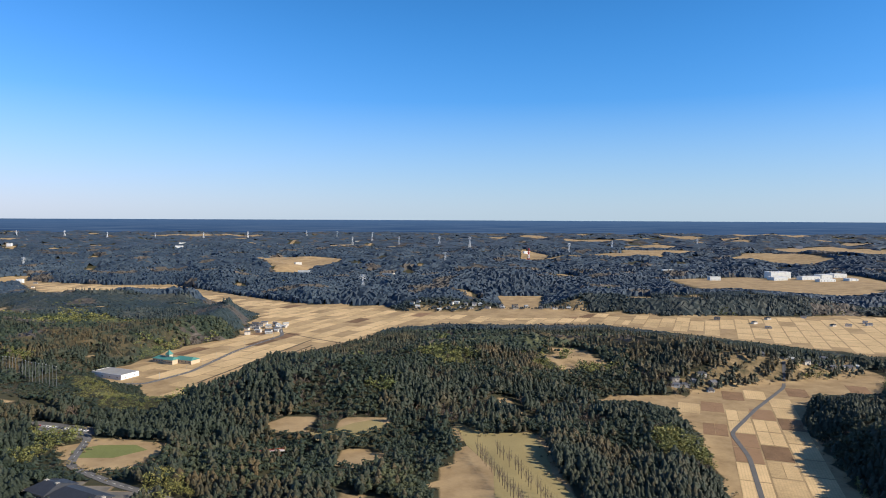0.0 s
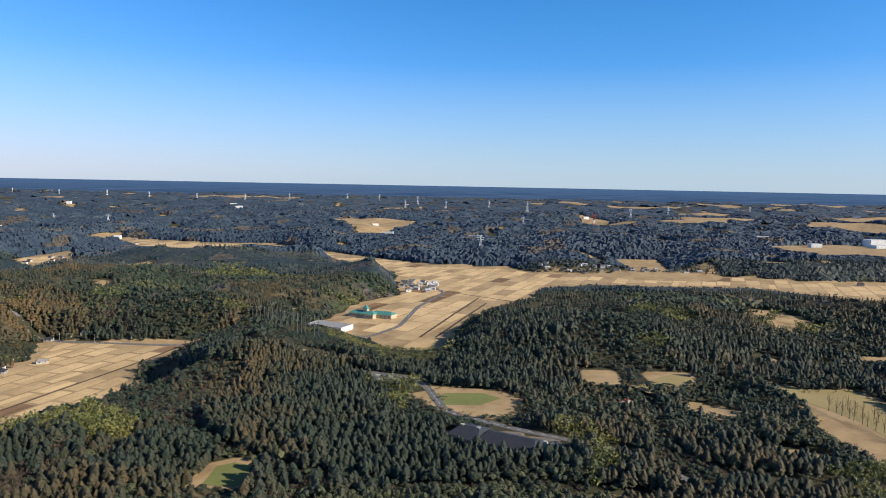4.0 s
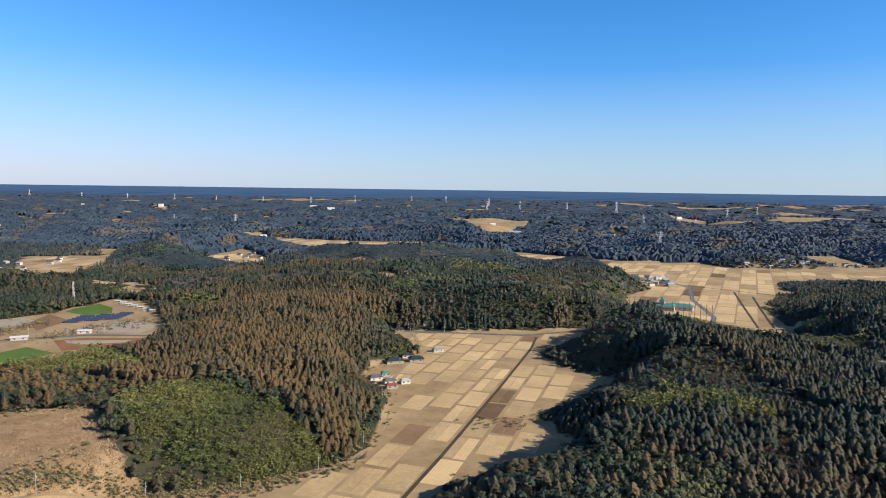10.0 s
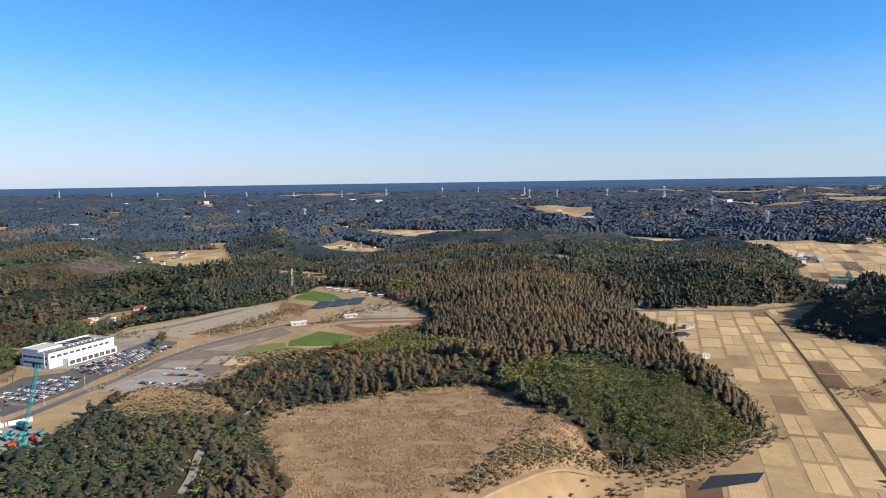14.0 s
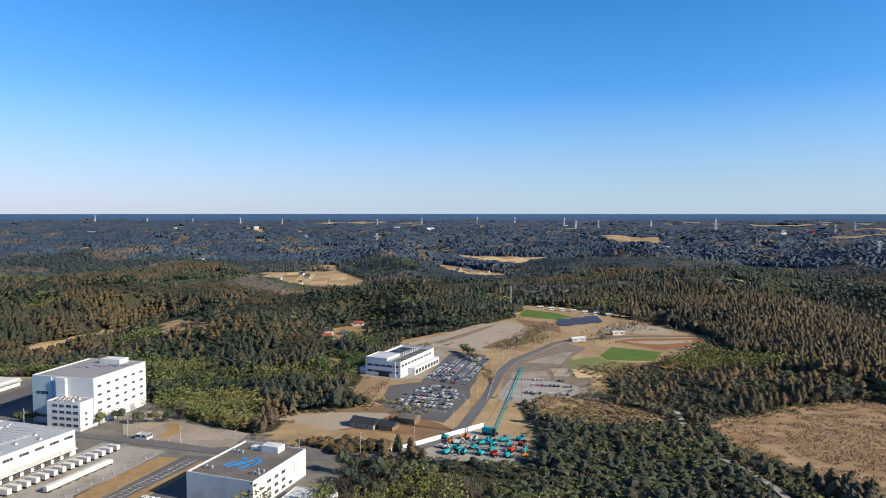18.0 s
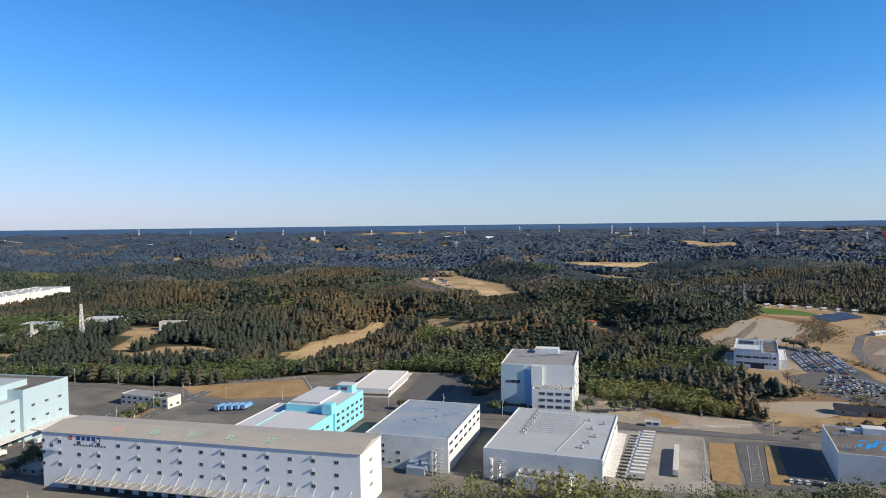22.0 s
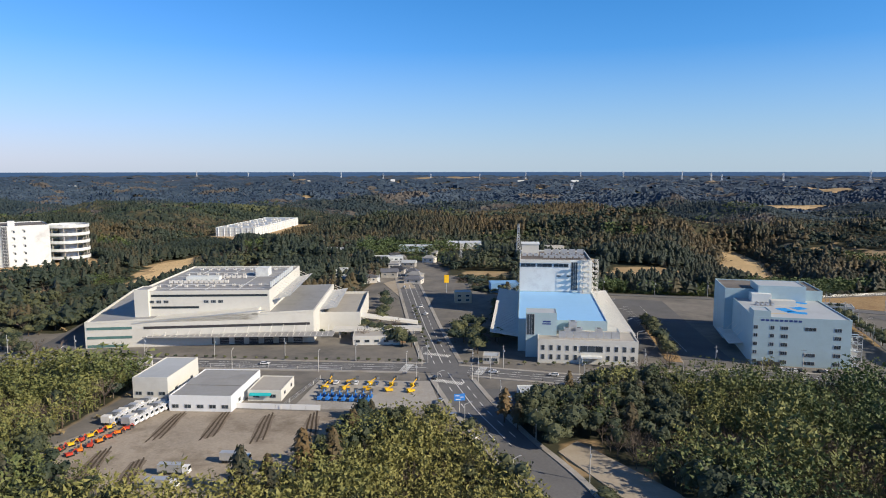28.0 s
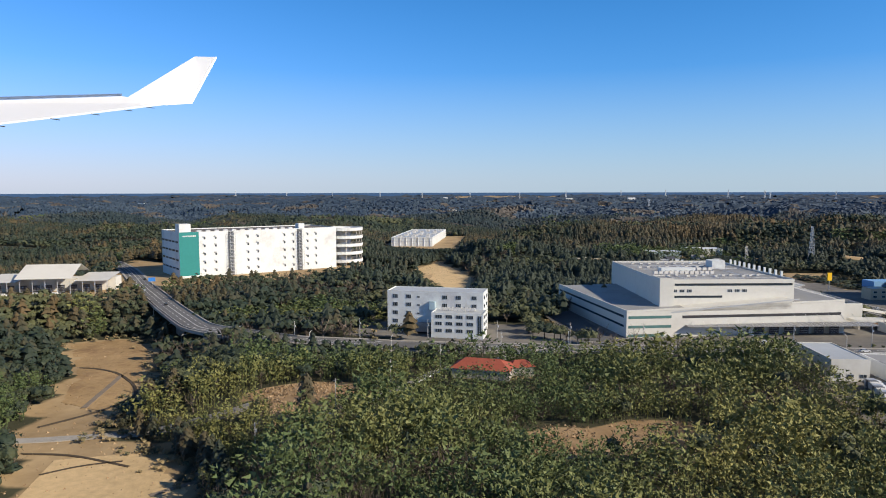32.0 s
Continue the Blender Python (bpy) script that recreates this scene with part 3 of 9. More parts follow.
def lumps(x, y, size, seed):
    """Smooth noise from 0 to 1."""
    u, v = np.asarray(x, float) / size, np.asarray(y, float) / size
    i, j = np.floor(u), np.floor(v)
    f, g = u - i, v - j
    f, g = f * f * (3 - 2 * f), g * g * (3 - 2 * g)

    def corner(a, b):
        s = np.sin(a * 127.1 + b * 311.7 + seed * 74.7) * 43758.5453
        return s - np.floor(s)

    return (corner(i, j) * (1 - f) + corner(i + 1, j) * f) * (1 - g) + (corner(i, j + 1) * (1 - f) + corner(i + 1, j + 1) * f) * g


def land_height(x, y):
    x, y = np.asarray(x, float), np.asarray(y, float)
    h = -18 + 7 * (lumps(x, y, 170, 1) - 0.5) + 5 * (lumps(x, y, 60, 2) - 0.5)
    rough = np.clip((y - 430) / 300, 0, 1)
    h = h + rough * (38 * (lumps(x + 0.4 * y, y, 230, 5) - 0.52) + 18 * (lumps(x - 0.3 * y, y, 120, 6) - 0.5))
    for cx, cy, rx, ry, up in DOMES:
        h = h + up * np.exp(-((x - cx) / rx) ** 2 - ((y - cy) / ry) ** 2)
    far = np.clip((y - 900) / 900, 0, 1)
    cut = np.clip((0.5 - lumps(x, y, 480, 3)) * 5, 0, 1)
    h = h - far * cut * 26 + far * 26 * (lumps(x, y, 330, 4) - 0.45)
    for poly, z, wide in FLATS:
        xs, ys = [p[0] for p in poly], [p[1] for p in poly]
        near = (x > min(xs) - wide) & (x < max(xs) + wide) & (y > min(ys) - wide) & (y < max(ys) + wide)
        if not near.any():
            continue
        gap = np.where(inside(poly, x[near], y[near]), 0, line_gap(poly + poly[:1], x[near], y[near]))
        k = np.clip(1 - gap / wide, 0, 1)
        k = k * k * (3 - 2 * k)
        h[near] = h[near] * (1 - k) + z * k
    return h


def ground_at(x, y):
    return float(land_height(np.array([x]), np.array([y]))[0])


def clearing(x, y):
    """Small grassy gaps in the woods."""
    return (lumps(x + 0.3 * y, y, 85, 50) > 0.87) & (y > 420) & (lumps(x, y, 30, 52) > 0.25) & ~inside(CEDAR_HILL, x, y)


def far_fields(x, y):
    """Pale farmland and villages scattered over the distant plain."""
    wide = (lumps(x, y * 1.2, 720, 60) > 0.86) & (lumps(x, y, 260, 61) > 0.35) & (y > 3000)
    small = (lumps(x, y * 0.75, 240, 64) > 0.90) & (y > 1750)
    east = (lumps(x, y * 0.8, 520, 66) > 0.72) & (y > 2700) & (x > 0.12 * y)
    return wide | small | east


def gully(x, y):
    """Winding strips of scrub and leafless trees between the hills."""
    return (np.abs(lumps(x + 20 * np.sin(y / 60), y, 300, 51) - 0.5) < 0.022) & (y > 420)


# ---- mesh helpers ----
class Build:
    """Collects boxes, prisms and beams into one mesh."""

    def __init__(self):
        self.v, self.f, self.m = [], [], []

    def add(self, verts, faces, slot=0):
        n = len(self.v)
        self.v += [tuple(p) for p in verts]
        self.f += [tuple(n + i for i in f) for f in faces]
        self.m += [slot] * len(faces)
        return self

    def prism(self, poly, z0, z1, slot=0, top=None):
        """An upright prism; top: the slot of its upper face."""
        n = len(poly)
        up = z1 if hasattr(z1, "__len__") else [z1] * n
        low = z0 if hasattr(z0, "__len__") else [z0] * n
        verts = [(x, y, low[i]) for i, (x, y) in enumerate(poly)] + [(x, y, up[i]) for i, (x, y) in enumerate(poly)]
        self.add(verts, [(i, (i + 1) % n, n + (i + 1) % n, n + i) for i in range(n)] + [tuple(range(n - 1, -1, -1))], slot)
        k = len(self.v) - 2 * n
        self.f.append(tuple(k + n + i for i in range(n)))
        self.m.append(slot if top is None else top)
        return self

    def box(self, x0, x1, y0, y1, z0, z1, slot=0, top=None):
        return self.prism([(x0, y0), (x1, y0), (x1, y1), (x0, y1)], z0, z1, slot, top)

    def beam(self, a, b, r, slot=0, r2=None, sides=4):
        a, b = Vector(a), Vector(b)
        d = (b - a).normalized()
        u = d.orthogonal().normalized()
        w = d.cross(u)
        r2 = r if r2 is None else r2
        ring = [(math.cos(2 * math.pi * i / sides + 0.785), math.sin(2 * math.pi * i / sides + 0.785)) for i in range(sides)]
        verts = [a + (u * c + w * s) * r for c, s in ring] + [b + (u * c + w * s) * r2 for c, s in ring]
        n = sides
        return self.add(verts, [(i, (i + 1) % n, n + (i + 1) % n, n + i) for i in range(n)] + [tuple(range(n - 1, -1, -1)), tuple(range(n, 2 * n))], slot)

    def parapet(self, x0, x1, y0, y1, z0, z1, t, slot=0):
        self.box(x0, x1, y0, y0 + t, z0, z1, slot).box(x0, x1, y1 - t, y1, z0, z1, slot)
        return self.box(x0, x0 + t, y0 + t, y1 - t, z0, z1, slot).box(x1 - t, x1, y0 + t, y1 - t, z0, z1, slot)

    def mesh(self, name, *mats):
        me = bpy.data.meshes.new(name)
        me.from_pydata(self.v, [], self.f)
        for m in mats:
            me.materials.append(M[m])
        if len(mats) > 1:
            me.polygons.foreach_set("material_index", self.m)
        me.update()
        return me


def part(name, mesh, parent, m=None, label=""):
    ob = new(name, mesh)
    ob.parent = parent
    if m is not None:
        ob.matrix_basis = m
    return tagged(ob, label)


def thing(name, label, category, x, y, z=None, turn=0.0, group="", kind=""):
    ob = new(name)
    ob.empty_display_size = 0.5
    ob.matrix_basis = pose(x, y, ground_at(x, y) if z is None else z, 0, 0, turn)
    return tagged(ob, label, category, group, kind)


def raw_mesh(name, verts, tris, mat, tint=None):
    """A triangle mesh from arrays."""
    me = bpy.data.meshes.new(name)
    n, m = len(verts), len(tris)
    me.vertices.add(n)
    me.vertices.foreach_set("co", np.ascontiguousarray(verts, np.float32).ravel())
    me.loops.add(3 * m)
    me.loops.foreach_set("vertex_index", np.ascontiguousarray(tris, np.int32).ravel())
    me.polygons.add(m)
    me.polygons.foreach_set("loop_start", np.arange(0, 3 * m, 3, dtype=np.int32))
    if tint is not None:
        me.attributes.new("tint", "FLOAT", "POINT").data.foreach_set("value", np.ascontiguousarray(tint, np.float32))
    me.polygons.foreach_set("use_smooth", np.zeros(m, bool))
    me.materials.append(mat)
    me.update(calc_edges=True)
    return me


# ---- the ground: one sheet out to the horizon ----
def steps(*runs):
    out = []
    for a, b, s in runs:
        out += list(np.arange(a, b, s))
    return np.array(out + [runs[-1][1]], float)


gx = steps((-11000, -3200, 150), (-3200, 800, 14), (800, 9000, 140))
gy = steps((-900, 60, 60), (60, 700, 10), (700, 1400, 20), (1400, 2600, 30), (2600, 5000, 55), (5000, 10380, 130))
X, Y = np.meshgrid(gx, gy)
XF, YF = X.ravel(), Y.ravel()
Z = land_height(XF, YF)
# house plots with only a few trees left between the houses
HAMLETS = [[(330, 950), (498, 1018), (729, 1078), (745, 1215), (520, 1215), (430, 1050), (325, 985)], [(-92, 1798), (187, 1824), (401, 1820), (401, 1885), (-92, 1875)], [(-450, 1440), (-350, 1440), (-350, 1600), (-450, 1600)]]
OPEN = [DIRT_LOT, BACK_LOT, GLEN_HOMES, VERGE, BANK, GLADE_D, GLADE_E, GLADE_F, GLADE_C, GLADE_A, GLADE_B, HOUSE_LOT, VAL_A, VAL_B, VAL_C, BROWN, DEV, VALLEY_S, FIELD_T, FIELD_U, GOLF_A, GOLF_B, GOLF_C, GOLF_D, FAR_A, FAR_B, FAR_D, FAR_E, FAR_W, FAR_H] + [poly for poly, z in LOTS]
PAVED = [PAD, CLUB_PARK, CLUB_YARD]
opened, paved = np.zeros(len(XF)), np.zeros(len(XF))
russet = np.maximum.reduce([inside(p, XF, YF) for p in (VERGE, GLADE_F, BROWN, BANK, GLADE_C, GLADE_A, GLADE_B, HOUSE_LOT)]).astype(np.float32)
opened = np.maximum(opened, np.maximum(0.6 * clearing(XF, YF), far_fields(XF, YF)))
for poly in OPEN + PAVED:
    opened = np.maximum(opened, inside(poly, XF, YF))
for poly in HAMLETS:
    opened = np.maximum(opened, 0.5 * inside(poly, XF, YF))
for poly in PAVED:
    paved = np.maximum(paved, inside(poly, XF, YF))
W, HN = len(gx), len(gy)
quad = (np.arange(HN - 1)[:, None] * W + np.arange(W - 1)[None, :]).ravel()
tris = np.concatenate([np.stack([quad, quad + 1, quad + W + 1], 1), np.stack([quad, quad + W + 1, quad + W], 1)])
land_mesh = raw_mesh("ground", np.stack([XF, YF, Z], 1), tris, gm)
land_mesh.attributes.new("open_land", "FLOAT", "POINT").data.foreach_set("value", opened.astype(np.float32))
land_mesh.attributes.new("russet", "FLOAT", "POINT").data.foreach_set("value", russet)
land_mesh.attributes.new("paved", "FLOAT", "POINT").data.foreach_set("value", paved.astype(np.float32))
land_mesh.polygons.foreach_set("use_smooth", np.ones(len(tris), bool))
tagged(new("ground", land_mesh), "rolling winter land with woodland floor, dry valleys and plateau", "ground", kind="structure")


# ---- patches of ground, roads ----
def patch(name, label, poly, z, mat, lift=0.12, kind="structure"):
    """A thin slab with an even level."""
    b = Build().prism(poly, z - 0.3, z + lift)
    return tagged(new(name, b.mesh(name, mat)), label, "ground", kind=kind)


def strip(points, width, lift, off=0.0, step=8.0, level=None):
    """A road ribbon draped over the land."""
    pts = []
    for (ax, ay), (bx, by) in zip(points, points[1:]):
        n = max(1, int(math.hypot(bx - ax, by - ay) / step))
        pts += [(ax + (bx - ax) * i / n, ay + (by - ay) * i / n) for i in range(n)]
    pts.append(points[-1])
    p = np.array(pts, float)
    for _ in range(3):
        p[1:-1] = 0.25 * p[:-2] + 0.5 * p[1:-1] + 0.25 * p[2:]
    d = np.gradient(p, axis=0)
    d /= np.hypot(d[:, 0], d[:, 1])[:, None]
    side = np.stack([-d[:, 1], d[:, 0]], 1)
    left, right = p + side * (off + width / 2), p + side * (off - width / 2)
    mid = np.maximum.reduce([land_height(q[:, 0], q[:, 1]) for q in (left, right, p)])
    if level is not None:
        mid = np.maximum(mid, level(p[:, 0], p[:, 1]))
    z = mid + lift
    n = len(p)
    verts = [(x, y, h) for (x, y), h in zip(left, z)] + [(x, y, h) for (x, y), h in zip(right, z)] + [(x, y, h - 1.8) for (x, y), h in zip(left, z)] + [(x, y, h - 1.8) for (x, y), h in zip(right, z)]
    faces = []
    for i in range(n - 1):
        faces += [(i, n + i, n + i + 1, i + 1), (2 * n + i, i, i + 1, 2 * n + i + 1), (n + i, 3 * n + i, 3 * n + i + 1, n + i + 1)]
    return Build().add(verts, faces), p, z


def bridge_level(x, y):
    return np.where((x < -2470) & (x > -2760), -15.5, -99.0)


def cut(build, own, room):
    """Leave out what would run across another road."""
    mids = np.array([np.mean([build.v[i][:2] for i in f], axis=0) for f in build.f])
    keep = np.ones(len(mids), bool)
    for points, width, mat in ROADS:
        if points is not own and width >= 8:
            keep &= line_gap(points, mids[:, 0], mids[:, 1]) > width / 2 + room
    build.f = [f for f, ok in zip(build.f, keep) if ok]
    build.m = [m for m, ok in zip(build.m, keep) if ok]
    return build


for k, (points, width, mat) in enumerate(ROADS):
    lvl = bridge_level if points is ROAD_CROSS else None
    b, line, zs = strip(points, width, 0.22 + 0.016 * k, level=lvl)
    label = {"sand": "pale dirt track along the rice fields", "concrete": "narrow concrete lane between the trees"}.get(mat, "grey asphalt road with worn white lines")
    r = tagged(new("road", b.mesh("road", mat)), label, "road", kind="structure")
    if width >= 8 and mat == "road_asphalt":
        for off in ((0.0,) if width < 12 else (0.0, width / 4, -width / 4)):
            lb = Build()
            full, q, zq = strip(points, 0.35, 0.30 + 0.016 * k, off=off, level=lvl, step=5.0)
            n = len(q)
            for i in range(0, n - 1, 1 if off == 0.0 and width > 12 else 2):
                s = np.array([full.v[i], full.v[n + i], full.v[n + i + 1], full.v[i + 1]])
                s[:, 2] = s[:, 2].max() + 0.03
                lb.add(s, [(0, 1, 2, 3)])
            part("lane_line", cut(lb, points, 1.0).mesh("lane_line", "line_paint"), r)
        if width >= 9:
            for off in (width / 2 + 1.2, -width / 2 - 1.2):
                kb, _, _ = strip(points, 2.2, 0.40, off=off, level=lvl)
                part("pavement", cut(kb, points, 2.0).mesh("pavement", "concrete"), r)

# rice plots with ditches between them
def plots(name, label, valley, z, origin, angle, w, l, near, gap=2.0, dark=0.06):
    root = tagged(new(name), label, "rice field", kind="structure")
    root.matrix_basis = pose(origin[0], origin[1], z, 0, 0, angle)
    ca, sa = math.cos(radians(angle)), math.sin(radians(angle))
    rng = random.Random(len(valley) * 7)
    meshes = []
    for kind in ("straw", "straw", "straw", "dark_plot"):
        b = Build().box(-0.5, 0.5, -0.5, 0.5, -0.3, 0.14)
        meshes.append(b.mesh("plot", kind))
    rest, count = [], 0
    xs, ys = np.array([p[0] for p in valley]), np.array([p[1] for p in valley])
    reach = int(max(np.ptp(xs), np.ptp(ys)) / min(w, l)) + 2
    cells = []
    for i in range(-reach, reach):
        for j in range(-reach, reach):
            u, v = (i + 0.5) * w, (j + 0.5) * l
            v += 0.31 * l * ((i * 7) % 3 - 1)
            cu = np.array([u - w / 2, u + w / 2, u + w / 2, u - w / 2, u])
            cv = np.array([v - l / 2, v - l / 2, v + l / 2, v + l / 2, v])
            px, py = origin[0] + cu * ca - cv * sa, origin[1] + cu * sa + cv * ca
            ok = inside(valley, px, py)
            if ok[4] and ok.sum() >= 5:
                cells.append((math.hypot(px[4] - near[0], py[4] - near[1]), u, v))
    cells.sort()
    for far, u, v in cells:
        if rng.random() < 0.10:
            continue
        me = meshes[3] if rng.random() < dark else meshes[0]
        cut = rng.choice((1, 1, 2))
        for s in range(cut):
            ww = (w - gap) / cut - (0.6 if cut > 1 else 0)
            uu = u + (s - (cut - 1) / 2) * (w - gap) / cut
            m = Matrix.Translation((uu, v, 0)) @ Matrix.Diagonal((ww, l - gap - rng.random() * 2.5, 0.8 + 0.5 * rng.random(), 1))
            if count < 160:
                part("plot", me, root, m)
                count += 1
            else:
                rest.append(m)
    if rest:
        b = Build()
        for m in rest:
            c = [m @ Vector(p) for p in ((-0.5, -0.5, 0.14), (0.5, -0.5, 0.14), (0.5, 0.5, 0.14), (-0.5, 0.5, 0.14))]
            b.prism([(p.x, p.y) for p in c], -0.3, 0.14)
        tagged(part("far_plots", b.mesh("far_plots", "straw"), root), kind="stuff")
    return root


plots("rice_fields", "harvested rice plots with pale stubble and dark ditches", VAL_A, -50, (-785, 650), -15.7, 24, 48, (-850, 400), gap=3.4)
plots("rice_fields", "wide flat valley of harvested straw-coloured rice plots", VAL_B, -47, (-330, 1300), -22, 34, 78, (-300, 950), gap=2.6, dark=0.14)
plots("rice_fields", "dry brown rice plots beside a narrow road", VAL_C, -47, (350, 800), -20, 30, 52, (330, 600), gap=1.8, dark=0.5)
plots("rice_fields", "small dry fields below the plateau edge", FAR_A, -40, (-1700, 1400), 10, 40, 70, (-1650, 1100), gap=3)
plots("rice_fields", "small dry fields between houses", FAR_B, -45, (-1450, 1850), 20, 40, 80, (-1450, 1700), gap=3)
strip_b, _, _ = strip([(-862, 380), (-855, 398), (-824, 500), (-771, 689), (-725, 861), (-712, 930)], 3.0, 0.2)
tagged(new("canal", strip_b.mesh("canal", "ditch")), "straight dark drainage canal through the rice fields", "canal", kind="structure")
for pts in ([(-374, 1012), (-322, 1200), (-269, 1386)], [(-350, 1013), (-304, 1168), (-257, 1322)], [(-560, 1600), (-423, 1540), (-280, 1410), (-142, 1300)]):
    strip_b, _, _ = strip(pts, 4.0, 0.2)
    tagged(new("canal", strip_b.mesh("canal", "ditch")), "dark drainage ditch across the wide rice valley", "canal", kind="structure")
for pts, wide, mat, label in (([(-2639, 226), (-2624, 229), (-2605, 223), (-2584, 205), (-2571, 188), (-2572, 168), (-2579, 154), (-2585, 144)], 1.6, "ditch", "dark winding ditch through a dry valley field"), ([(-2583, 168), (-2588, 184), (-2594, 204), (-2598, 217)], 2.4, "worn_ground", "brown wheel track across a dry field"), ([(-2572, 119), (-2554, 121), (-2527, 114)], 1.2, "ditch", "dark furrow along a ploughed field"), ([(-2552, 104), (-2543, 114), (-2532, 118)], 1.0, "ditch", "dark furrow along a ploughed field"), ([(-2508, 95), (-2504, 101), (-2499, 106)], 2.0, "worn_ground", "brown wheel track across a dry field")):
    strip_b, _, _ = strip(pts, wide, 0.3, step=4.0)
    tagged(new("field_track", strip_b.mesh("field_track", mat)), label, "track", kind="structure")
patch("pond", "small dark flooded plot with reflecting water", [(-975, 388), (-935, 400), (-925, 414), (-960, 408)], -50, "pond_water", 0.25)
